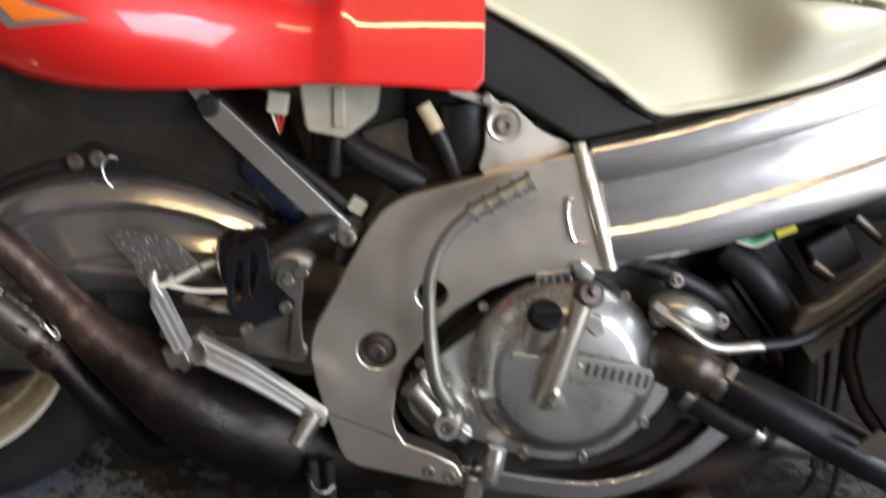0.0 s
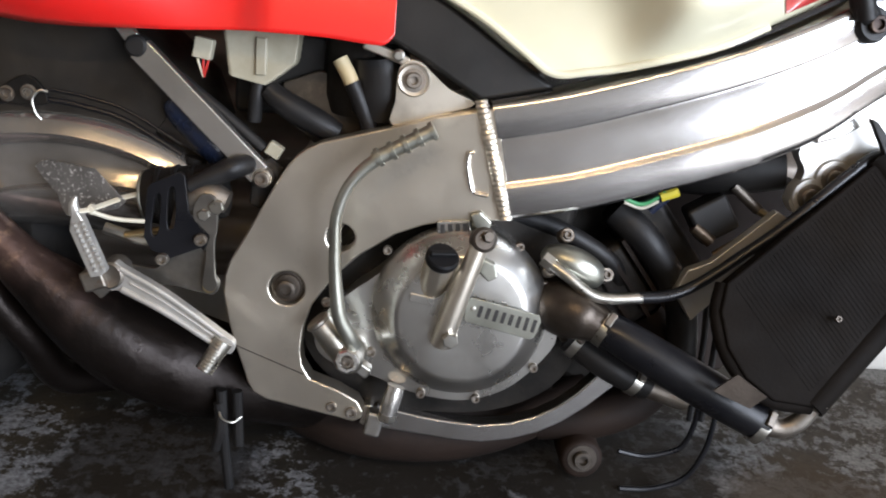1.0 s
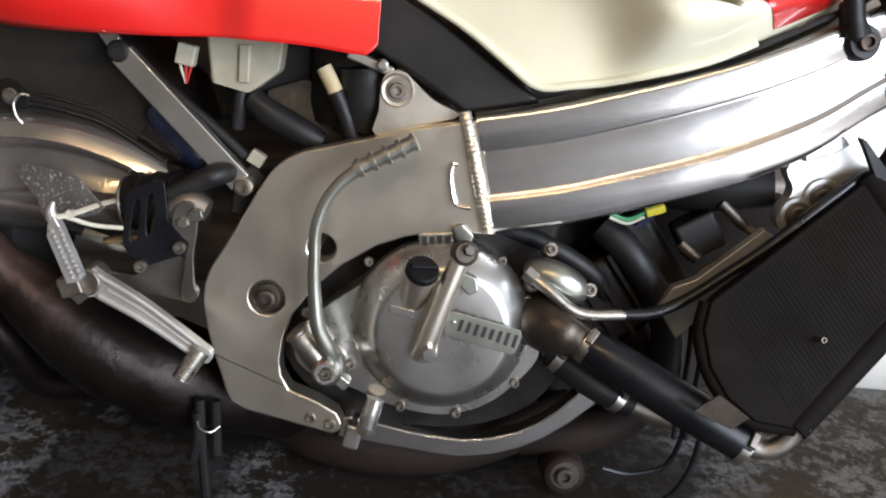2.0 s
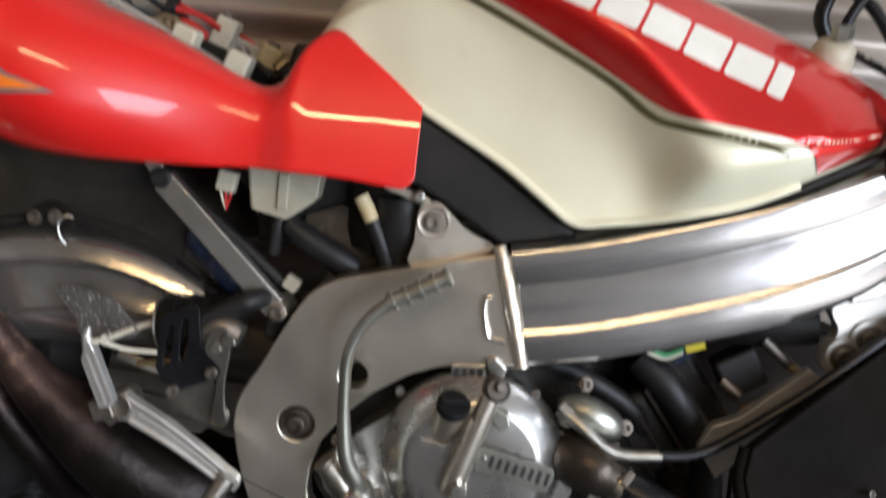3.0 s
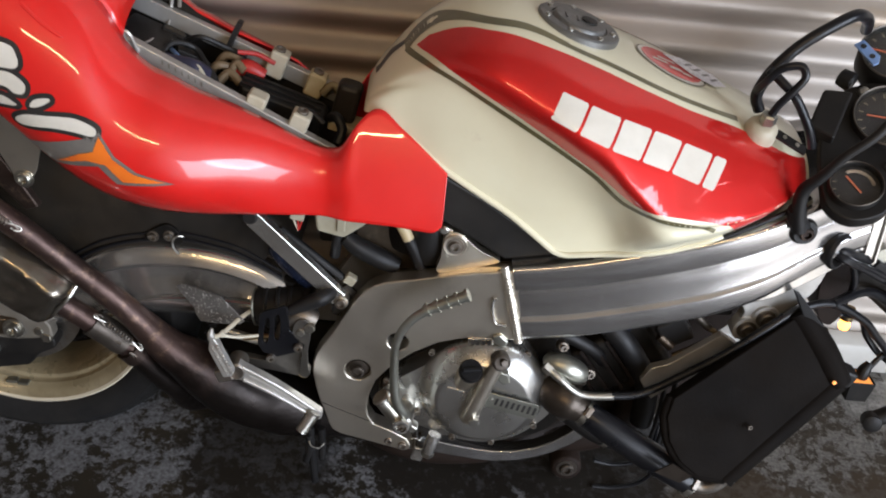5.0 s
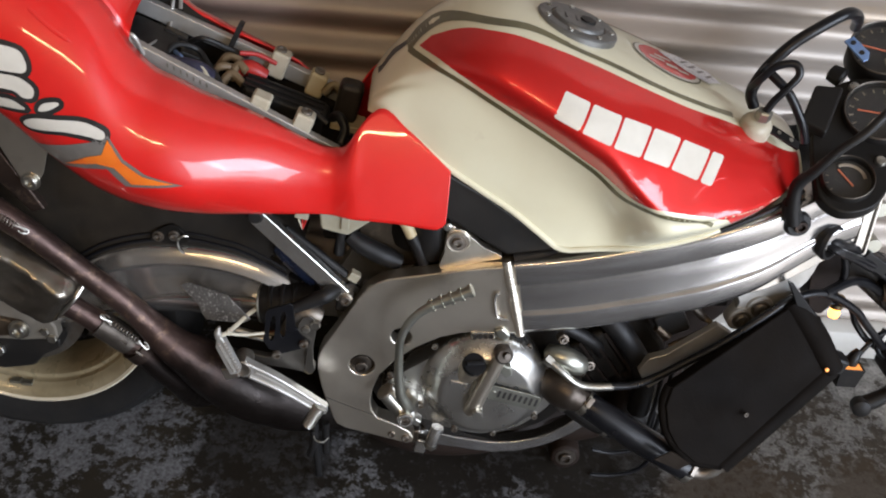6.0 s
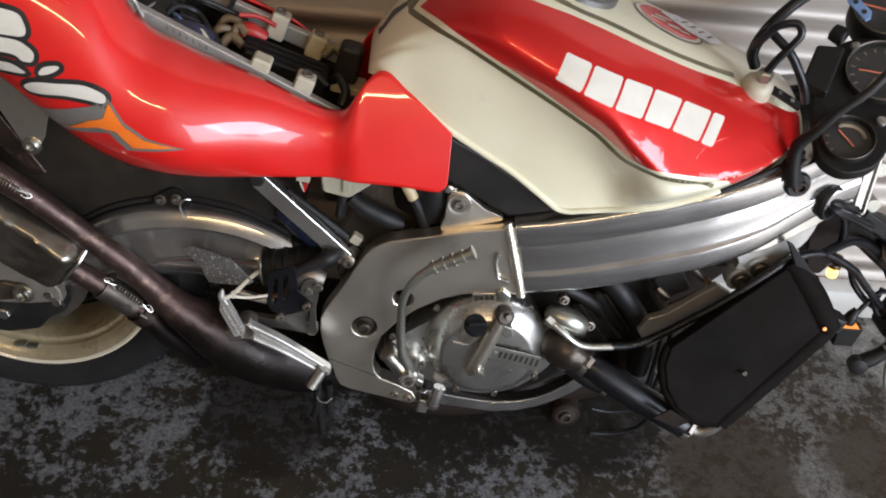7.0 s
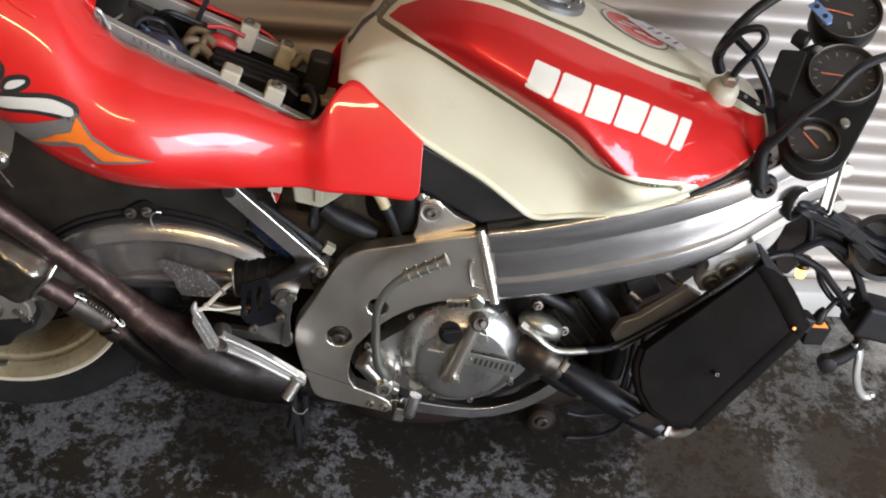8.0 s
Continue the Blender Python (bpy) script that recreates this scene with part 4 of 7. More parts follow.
part("pipe_collar", tube([(-0.437, -0.131, 0.295), (-0.418, -0.1255, 0.276), (-0.398, -0.118, 0.251)], [0.0205, 0.0208, 0.0205], 24), DARKBOLT, bike, "greasy steel pipe sleeve")
part("pipe_collar", tube([(-0.392, -0.1155, 0.243), (-0.386, -0.1125, 0.234), (-0.380, -0.110, 0.225)], 0.0225, 24), RUST, bike)
for p, q in (((-0.402, -0.136, 0.262), (-0.398, -0.141, 0.270)), ((-0.384, -0.130, 0.236), (-0.377, -0.138, 0.246))):
    part("collar_tab", bar(p, q, 0.012, 0.003), RAWSTEEL, bike)
rows = []
for k in range(40):
    t = k / 39
    a = Vector((-0.66, 0, 0.545)).lerp(Vector((-0.441, 0, 0.374)), t)
    b = Vector((-0.66, 0, 0.425)).lerp(Vector((-0.492, 0, 0.306)), t)
    row = []
    for m in range(26):
        f = m / 25
        p = a.lerp(b, f)
        dent = noise.noise(Vector((p.x * 20, 3.0, p.z * 24))) * 0.006 + abs(noise.noise(Vector((p.x * 52, 7.0, p.z * 40)))) * 0.004
        end = max(0.0, (t - 0.93) / 0.07) ** 2 * 0.020
        top = max(0.0, 0.24 - f) / 0.24
        low = max(0.0, f - 0.9) / 0.1
        row.append((p.x, -0.174 + dent + end + 0.034 * top**1.3 + 0.014 * low**2, p.z))
    rows.append(row)
shell = part("silencer_shell", loft(rows), CRUMPLE, bike, "dented polished silencer shell", sharp=50, solid=0.003)
part("end_seam", tube([(-0.443, -0.138, 0.3725), (-0.455, -0.156, 0.352), (-0.474, -0.158, 0.329), (-0.490, -0.150, 0.309)], 0.0028, 8), ZINC, shell, "bright folded end seam")


def spring(parent, p, q, r=0.0045, turns=9, wire=0.0010):
    p, q = Vector(p), Vector(q)
    x, y, z = basis(q - p)
    n = turns * 10
    pts = [p] + [p.lerp(q, 0.22 + 0.56 * k / n) + (x * math.cos(k * 0.628) + y * math.sin(k * 0.628)) * r for k in range(n + 1)] + [q]
    part("spring", tube(pts, wire, 6, 1), RAWSTEEL, parent, "small steel retaining spring")
    for e, d in ((p, 1), (q, -1)):
        part("spring_hook", tube([e + z * 0.016 * d, e + x * 0.0035, e - z * 0.003 * d, e - x * 0.0035 + z * 0.003 * d, e - x * 0.0035 + z * 0.009 * d], 0.0011, 6, 5), ZINC, parent)


spring(ch, (-0.420, -0.150, 0.322), (-0.364, -0.140, 0.262), 0.0042)
spring(ch, (-0.552, -0.182, 0.515), (-0.500, -0.172, 0.470), 0.0042)

# its near-black colour also holds the shade under the engine
part("lower_chamber", tube([(0.33, 0.0, 0.10), (0.26, -0.02, 0.062), (0.16, -0.035, 0.050), (0.04, -0.035, 0.055), (-0.08, 0.02, 0.075), (-0.2, 0.05, 0.12)], [0.022, 0.030, 0.046, 0.050, 0.045, 0.03], 24), SOOTSHADE, bike, "dark rusty exhaust under the engine")
part("header_pipe", tube([(0.385, -0.030, 0.215), (0.412, -0.030, 0.175), (0.415, -0.030, 0.130), (0.385, -0.030, 0.090), (0.33, -0.028, 0.066), (0.27, -0.02, 0.058)], [0.024, 0.025, 0.026, 0.027, 0.028, 0.028], 20), SOOTSHADE, bike, "sooty exhaust header")
# ---------- dark inner bodywork ----------
rows = []
for k in range(30):
    a = radians(150 - 128 * k / 29)
    r = 0.300
    rows.append([(AX.x + math.cos(a) * (r + dr), v, AX.z + math.sin(a) * (r + dr)) for v, dr in ((-0.080, -0.035), (-0.086, -0.01), (-0.082, 0.008), (-0.05, 0.018), (0, 0.02), (0.05, 0.018), (0.09, 0.0), (0.095, -0.03))])
part("wheel_hugger", loft(rows), DULL, bike, "dusty black plastic wheel hugger", solid=0.003)
part("inner_fender", loft([[(u, v, w + 0.012 * math.cos(v * 14)) for v in np.linspace(-0.098, 0.098, 9)] for u, w in
                           ((-0.70, 0.70), (-0.60, 0.645), (-0.50, 0.60), (-0.40, 0.565), (-0.30, 0.535), (-0.22, 0.505), (-0.165, 0.455), (-0.145, 0.40))]), DUSTY, bike,
     "black plastic inner mudguard", solid=0.003)
part("fender_side", plate([(-0.72, 0.72), (-0.42, 0.575), (-0.30, 0.540), (-0.22, 0.50), (-0.165, 0.44), (-0.20, 0.39), (-0.29, 0.40), (-0.40, 0.39), (-0.45, 0.37), (-0.52, 0.33), (-0.72, 0.40)], -0.088, -0.083), DUSTY, bike,
     "dusty black plastic splash panel")
part("airbox", plate([(-0.02, 0.585), (0.03, 0.605), (0.062, 0.585), (0.118, 0.556), (0.205, 0.500), (0.235, 0.482), (0.225, 0.478), (0.155, 0.462), (0.09, 0.50), (0.06, 0.515), (0.0, 0.53)], -0.118, 0.10),
     DULL, bike, "matt black plastic airbox", bevel=0.006)
part("carburettor_body", lathe([(0.05, 0), (0.052, 0.02), (0.045, 0.09), (0.03, 0.1)], (0.03, -0.03, 0.44), (0, -0.2, 0.98)), ENGINE, bike)
part("battery_tray", box((-0.02, 0.02, 0.47), (0.19, 0.15, 0.09)), PLASTIC, bike, bevel=0.006)

# ---------- engine ----------
part("crankcase", plate(rounded([(-0.02, 0.22), (0.02, 0.29), (0.08, 0.335), (0.16, 0.345), (0.235, 0.33), (0.29, 0.27), (0.30, 0.19), (0.27, 0.13), (0.20, 0.095), (0.10, 0.09), (0.03, 0.11), (-0.02, 0.16)], 4), -0.088, 0.09),
            ENGINE, bike, "dark dirty engine crankcase", bevel=0.008)
cover_line = rounded([(0.0, 0.216), (0.028, 0.243), (0.056, 0.265), (0.085, 0.292), (0.124, 0.318), (0.168, 0.326), (0.205, 0.312), (0.236, 0.272), (0.256, 0.232), (0.262, 0.200), (0.235, 0.162), (0.205, 0.137), (0.165, 0.124),
                      (0.125, 0.126), (0.092, 0.134), (0.060, 0.147), (0.024, 0.155), (-0.002, 0.172), (-0.008, 0.195)], 4)
cov = part("clutch_cover", plate(cover_line, -0.126, -0.085), COVER, bike, "satin grey cast clutch cover", bevel=0.006, seg=3)
CC = (0.152, -0.126, 0.232)
part("clutch_dome", lathe([(0.0985, -0.002), (0.0980, 0.003), (0.0962, 0.0075), (0.0930, 0.0125), (0.0885, 0.0180), (0.0835, 0.0232), (0.0785, 0.0280), (0.0745, 0.0315), (0.0720, 0.0335), (0.0695, 0.0346), (0.0665, 0.0350), (0.03, 0.0351), (0.0001, 0.0352)], CC, seg=72), COVER, cov,
     "round satin clutch lid with a bright bevel", sharp=28)
FV = CC[1] - 0.0352

# clutch cover fittings
arm = part("clutch_arm", tube([(0.1300, FV - 0.006, 0.206), (0.1365, FV - 0.009, 0.226), (0.150, FV - 0.011, 0.275), (0.163, FV - 0.011, 0.318)], [0.0105, 0.0118, 0.0112, 0.0100], 18), CAST, bike, "cast clutch release arm")
bolt(arm, (0.1405, FV - 0.0195, 0.2185), 0.0085, 0.009, material=ZINC, hexhead=True)
part("arm_boss", lathe([(0.011, 0), (0.011, 0.012), (0.008, 0.014)], (0.138, FV + 0.001, 0.214), (0, -1, 0), 20), CAST, arm)
part("arm_knuckle", lathe([(0.0125, 0), (0.0135, 0.003), (0.0135, 0.020), (0.010, 0.023)], (0.1655, FV + 0.002, 0.322), (0.1, -1, 0.3), 20), DARKBOLT, arm)
bolt(arm, (0.1705, FV - 0.020, 0.331), 0.006, 0.006, axis=(0.2, -1, 0.4), material=DARKBOLT, hexhead=True)
part("cable_anchor", plate([(0.152, 0.345), (0.164, 0.350), (0.178, 0.338), (0.174, 0.326), (0.158, 0.331)], -0.142, -0.128), LEVER, bike, bevel=0.003)
part("arm_lug", plate([(0.168, 0.305), (0.182, 0.300), (0.186, 0.286), (0.176, 0.280), (0.166, 0.290)], FV - 0.010, FV + 0.004), LEVER, arm, bevel=0.002)
neck_axis = Vector((0.15, -0.55, 0.82)).normalized()
nk = part("oil_filler_neck", lathe([(0.0170, -0.03), (0.0165, 0.016), (0.0155, 0.018)], (0.1225, -0.162, 0.2865), neck_axis, 28), CAST, bike, "cast oil filler neck")
part("filler_cap", lathe([(0.0165, 0.016), (0.0175, 0.018), (0.0175, 0.024), (0.016, 0.026), (0.0001, 0.0262)], (0.1225, -0.162, 0.2865), neck_axis, 28), BLUEBLK, nk, "black screw cap")
capc = Vector((0.1225, -0.162, 0.2865)) + neck_axis * 0.028
sx = (Vector((0.9, 0.1, 0.15)) - neck_axis * Vector((0.9, 0.1, 0.15)).dot(neck_axis)).normalized()
part("cap_grip", bar(capc - sx * 0.014, capc + sx * 0.014, 0.006, 0.006, neck_axis), BLUEBLK, nk, bevel=0.0015)
vent = part("breather_block", box((0.138, -0.129, 0.322), (0.037, 0.014, 0.028), (0, -6, 0)), COVER, bike, bevel=0.002)
for k in range(4):
    part("vent_rib", box((0.126 + 0.0080 * k, -0.1362, 0.3205 + 0.001 * k), (0.0050, 0.002, 0.0210), (0, -6, 0)), BLACKD, vent)
part("raised_mark", box((0.108, FV - 0.0006, 0.2535), (0.026, 0.0025, 0.009), (0, 10, 0)), COVER, cov, bevel=0.0008)
tagm = part("metal_tag", plate([(0.1565, 0.2600), (0.162, 0.2615), (0.234, 0.2465), (0.2365, 0.240), (0.231, 0.2205), (0.226, 0.2185), (0.1565, 0.2340), (0.1545, 0.238)], FV - 0.0075, FV - 0.0055), LEVER, bike,
            "bent aluminium strip with black pen marks", bevel=0.0006)
part("tag_rivet", lathe([(0.003, 0), (0.0025, 0.0012), (0.0008, 0.0016)], (0.163, FV - 0.0075, 0.2495), seg=12), ZINC, tagm)
rng = random.Random(4)
for k in range(8):
    t = k / 7
    o = Vector((0.1705 + 0.0585 * t, FV - 0.0078, 0.2466 - 0.0124 * t))
    h = rng.uniform(0.0058, 0.0074)
    part("pen_bar", bar(o + Vector((0.0016, 0, h)), o - Vector((0.0012, 0, h)), 0.0040, 0.0004), BLACKD, tagm, smooth=False)
for u, w in ((0.068, 0.296), (0.004, 0.232), (0.056, 0.176), (0.178, 0.128), (0.243, 0.268), (0.240, 0.170), (0.115, 0.130), (0.211, 0.310)):
    bolt(cov, (u, -0.1262, w), 0.0052, 0.005, name="cover_screw")

# kick starter
kb = part("kick_boss", lathe([(0.0185, -0.01), (0.0185, 0.012), (0.0165, 0.015), (0.0165, 0.036), (0.013, 0.040), (0.009, 0.040), (0.0085, 0.034), (0.0001, 0.034)], (0.0335, -0.126, 0.1795), seg=28), ZINC, bike, "plated kick starter boss")
part("clamp_nut", lathe([(0.0135, 0), (0.0135, 0.010), (0.0118, 0.012), (0.0085, 0.012), (0.0080, 0.006), (0.0001, 0.006)], (0.0325, -0.162, 0.1805), (0.05, -1, 0.1), 8), POLISH, kb)
bolt(kb, (0.0325, -0.167, 0.1805), 0.0062, 0.006, material=RAWSTEEL)
part("kick_knuckle", tube([(0.031, -0.150, 0.178), (0.019, -0.149, 0.192), (0.005, -0.147, 0.208), (-0.001, -0.146, 0.215)], [0.0145, 0.0150, 0.0140, 0.0130], 20), ZINC, kb)
part("knuckle_ring", lathe([(0.0135, 0), (0.0150, 0.002), (0.0150, 0.004), (0.0125, 0.006), (0.009, 0.0045), (0.0001, 0.004)], (0.000, -0.1465, 0.2135), (-0.66, -0.05, 0.74), 24), RAWSTEEL, kb)
part("clamp_bolt", box((0.048, -0.148, 0.166), (0.02, 0.018, 0.014), (0, 35, 0)), ZINC, kb, bevel=0.003)
kl = part("kick_lever", tube([(0.0385, -0.158, 0.194), (0.0325, -0.164, 0.208), (0.022, -0.169, 0.232), (0.0165, -0.170, 0.270), (0.0145, -0.171, 0.305), (0.0145, -0.172, 0.338), (0.0225, -0.173, 0.366), (0.036, -0.173, 0.387), (0.052, -0.173, 0.402)],
                             [0.0085, 0.0085, 0.0080, 0.0070, 0.0064, 0.0062, 0.0062, 0.0064, 0.0068], 16), LEVER, bike, "curved plated steel kick lever")
for k in range(5):
    c = Vector((0.0545, -0.173, 0.4045)).lerp(Vector((0.1065, -0.173, 0.4345)), k / 4)
    part("peg_collar", lathe([(0.0062, -0.0028), (0.0098, -0.0022), (0.0100, 0.0022), (0.0062, 0.0028)], c, (0.866, 0, 0.5), 20), LEVER, kl)
part("kick_peg", tube([(0.050, -0.173, 0.402), (0.078, -0.173, 0.418), (0.109, -0.173, 0.436)], 0.0078, 16), LEVER, kl, "ribbed kick peg")
# footpeg end stop in front of the lower bracket
fp = part("stub_peg", tube([(0.087, -0.138, 0.142), (0.083, -0.141, 0.126), (0.0795, -0.143, 0.110)], [0.0105, 0.0108, 0.0100], 20), POLISH, bike, "short polished stub peg")
bolt(fp, (0.0795, -0.143, 0.110), 0.0105, 0.009, axis=(-0.2, -0.1, -0.95), material=ZINC, hexhead=True)
part("stub_bracket", box((0.064, -0.122, 0.088), (0.02, 0.02, 0.03), (0, 12, 0)), POLISH, bike, bevel=0.004)

# cylinders and dark parts between frame and engine
for c, s, r in (((0.315, 0.0, 0.235), (0.13, 0.15, 0.10), (0, -38, 0)), ((0.235, 0.0, 0.375), (0.11, 0.14, 0.12), (0, 14, 0)), ((0.385, 0.01, 0.30), (0.07, 0.15, 0.13), (0, -38, 0))):
    part("cylinder_block", box(c, s, r), ENGINE, bike, "dark dirty cylinder", bevel=0.012)
for k in range(6):
    part("cylinder_rib", box((0.275 + 0.018 * k, -0.078, 0.215 + 0.012 * k), (0.005, 0.012, 0.10), (0, -38, 0)), SOOTSHADE, bike)
part("engine_bulk", plate([(0.26, 0.33), (0.34, 0.36), (0.42, 0.325), (0.434, 0.24), (0.444, 0.20), (0.45, 0.11), (0.34, 0.085), (0.26, 0.13)], -0.01, 0.08), ENGINE, bike, "dark dirty cylinder mass", bevel=0.012)
# added dark sheet paints the bay's shade and hides the wall behind
part("bay_shade", plate([(0.341, 0.359), (0.588, 0.377), (0.597, 0.329), (0.547, 0.268), (0.530, 0.200), (0.520, 0.118), (0.364, 0.105)], 0.03, 0.09), SOOTSHADE, bike, "dark sheet standing in for the shaded depth of the engine bay", bevel=0.008)
part("intake_box", box((0.16, 0.0, 0.40), (0.10, 0.16, 0.08)), PLASTIC, bike, bevel=0.01)
part("ignition_coil", box((0.432, -0.075, 0.347), (0.048, 0.035, 0.045), (0, -32, 0)), PLASTIC, bike, "black ignition coil", bevel=0.005)
part("coil_terminal", tube([(0.449, -0.088, 0.387), (0.48, -0.090, 0.362)], 0.0062, 12), DARKBOLT, bike)
part("terminal_tip", tube([(0.48, -0.090, 0.362), (0.491, -0.091, 0.356)], 0.0045, 10), BRASS, bike)
part("coil_terminal", tube([(0.411, -0.088, 0.337), (0.432, -0.092, 0.322)], 0.0075, 12), GREASY, bike)
part("steel_pipe", tube([(0.436, -0.095, 0.307), (0.458, -0.096, 0.324), (0.478, -0.097, 0.341)], 0.0045, 10), GREASY, bike)
part("wire_loop", tube([(0.447, -0.1, 0.296), (0.437, -0.1, 0.305), (0.433, -0.1, 0.29), (0.438, -0.1, 0.276)], 0.0014, 6), NYLON, bike)
part("intake_drum", tube([(0.37, -0.02, 0.395), (0.43, -0.06, 0.400), (0.505, -0.075, 0.412)], [0.03, 0.03, 0.028], 24), PLASTIC, bike, "black rubber intake duct")
for pts, r, m in (([(0.325, -0.1, 0.366), (0.345, -0.1, 0.361), (0.363, -0.1, 0.37), (0.37, -0.1, 0.377)], 0.0024, GREENW), ([(0.325, -0.102, 0.362), (0.345, -0.102, 0.357), (0.363, -0.102, 0.366)], 0.0018, NYLON), ([(0.365, -0.1, 0.37), (0.375, -0.1, 0.374), (0.384, -0.1, 0.378)], 0.0055, YELLOWW), ([(0.356, -0.1, 0.353), (0.372, -0.1, 0.369), (0.376, -0.1, 0.375)], 0.004, BLUEPAINT)):
    part("wire", tube(pts, r, 8), m, bike)

# water pump and cooling hoses
pump = part("water_pump", lathe([(0.040, 0.0), (0.040, 0.012), (0.036, 0.016), (0.034, 0.030), (0.028, 0.044), (0.018, 0.052), (0.0001, 0.054)], (0.266, -0.102, 0.244), (0.10, -0.98, 0.05), 36), BROWNCAST, bike,
            "brown stained water pump housing")
part("pump_outlet", tube([(0.258, -0.120, 0.246), (0.268, -0.138, 0.246), (0.280, -0.149, 0.244), (0.293, -0.154, 0.240), (0.308, -0.159, 0.234)], [0.030, 0.0315, 0.0290, 0.0235, 0.0190], 28), BROWNCAST, pump)
for a in (20, 100, 190, 280):
    bolt(pump, (0.266 + 0.040 * math.cos(radians(a)), -0.114, 0.244 + 0.040 * math.sin(radians(a))), 0.0055, 0.006)
th = part("thermostat_cover", tube([(0.243, -0.120, 0.302), (0.251, -0.130, 0.301), (0.270, -0.135, 0.297), (0.289, -0.133, 0.287), (0.299, -0.124, 0.279)], [0.010, 0.0165, 0.0185, 0.0175, 0.011], 28), LEVER, bike, "plated thermostat cover")
for c in ((0.246, -0.136, 0.289), (0.308, -0.132, 0.286), (0.262, -0.122, 0.325)):
    part("cover_ear", lathe([(0.0085, -0.012), (0.0085, 0.002), (0.007, 0.004)], c, (0.1, -0.9, 0.35), 18), RAWSTEEL, th)
    bolt(th, (c[0], c[1] - 0.004, c[2] + 0.001), 0.005, 0.005, axis=(0.1, -0.9, 0.35), material=DARKBOLT)
part("drain_nipple", tube([(0.290, -0.158, 0.252), (0.306, -0.165, 0.250)], 0.0045, 10), ZINC, pump)
part("bypass_pipe", tube([(0.240, -0.145, 0.301), (0.262, -0.155, 0.288), (0.284, -0.160, 0.273), (0.305, -0.161, 0.268), (0.343, -0.160, 0.271)], 0.0062, 12), ZINC, bike, "plated bypass pipe")
part("pipe_union", lathe([(0.009, 0), (0.009, 0.012), (0.007, 0.014)], (0.236, -0.142, 0.303), (0.8, -0.3, -0.5), 6), ZINC, bike)
part("clutch_cable", tube([(0.340, -0.160, 0.271), (0.372, -0.158, 0.275), (0.404, -0.155, 0.290), (0.450, -0.152, 0.326), (0.490, -0.150, 0.360), (0.545, -0.142, 0.412), (0.582, -0.13, 0.437), (0.637, -0.11, 0.438), (0.70, -0.095, 0.405),
                           (0.735, -0.085, 0.372), (0.795, -0.06, 0.313)], 0.0062, 12), HOSE, bike, "black sheathed cable")


def hose_clamp(parent, c, axis, r):
    c = Vector(c)
    cl = part("hose_clamp", lathe([(r, -0.005), (r + 0.0012, -0.005), (r + 0.0012, 0.005), (r, 0.005), (r, -0.005)], c, axis, 28), ZINC, parent, "worm-drive hose clamp")
    x, y, z = basis(axis)
    d = (Vector((0.1, -0.6, 0.5)) - z * z.dot(Vector((0.1, -0.6, 0.5)))).normalized()
    part("clamp_screw", bar(c + d * (r + 0.003) - z.cross(d) * 0.009, c + d * (r + 0.003) + z.cross(d) * 0.009, 0.008, 0.006, d), RAWSTEEL, cl, bevel=0.0015)


ha = part("radiator_hose", tube([(0.302, -0.156, 0.236), (0.322, -0.167, 0.229), (0.36, -0.178, 0.211), (0.42, -0.192, 0.182), (0.482, -0.205, 0.153)], [0.0200, 0.0205, 0.0222, 0.0228, 0.0205], 28), HOSE, bike, "thick black rubber coolant hose")
hose_clamp(ha, (0.308, -0.160, 0.2335), (0.8, -0.35, -0.42), 0.0198)
hose_clamp(ha, (0.476, -0.2035, 0.153), (0.86, -0.18, -0.43), 0.0202)
short_hose = part("lower_hose", tube([(0.280, -0.115, 0.206), (0.305, -0.124, 0.190), (0.335, -0.13, 0.174), (0.372, -0.128, 0.158)], 0.0175, 20), RUBBER, bike, "short black coolant hose")
hose_clamp(short_hose, (0.288, -0.118, 0.200), (0.8, -0.25, -0.5), 0.018)
hose_clamp(short_hose, (0.356, -0.129, 0.165), (0.85, -0.0, -0.42), 0.0178)
part("grey_elbow", tube([(0.37, -0.128, 0.158), (0.395, -0.124, 0.148), (0.42, -0.115, 0.138)], 0.0135, 16), RAWSTEEL, bike)
part("upper_hose", tube([(0.325, -0.07, 0.345), (0.355, -0.082, 0.322), (0.385, -0.085, 0.286), (0.410, -0.082, 0.245), (0.422, -0.075, 0.195), (0.425, -0.07, 0.15)], 0.0182, 20), RUBBER, bike, "black coolant hose")
part("wire_loom", tube([(0.175, -0.075, 0.338), (0.22, -0.08, 0.333), (0.275, -0.08, 0.315), (0.325, -0.075, 0.285), (0.345, -0.06, 0.25)], 0.011, 14), RUBBER, bike, "taped black wiring loom")
part("thin_pipe", tube([(0.440, -0.09, 0.250), (0.443, -0.09, 0.190), (0.441, -0.09, 0.10)], 0.004, 8), RUBBER, bike)
part("thin_pipe", tube([(0.455, -0.09, 0.260), (0.457, -0.09, 0.190), (0.455, -0.09, 0.10)], 0.004, 8), RUBBER, bike)
part("drain_tube", tube([(0.462, -0.05, 0.13), (0.464, -0.05, 0.085), (0.455, -0.05, 0.050), (0.440, -0.05, 0.037), (0.406, -0.05, 0.028), (0.372, -0.05, 0.033)], 0.0035, 8), HOSE, bike, "thin black drain tube")
part("drain_tube", tube([(0.478, -0.07, 0.13), (0.479, -0.07, 0.085), (0.472, -0.07, 0.045), (0.452, -0.07, 0.010), (0.413, -0.07, -0.006), (0.374, -0.07, -0.008)], 0.0035, 8), HOSE, bike)
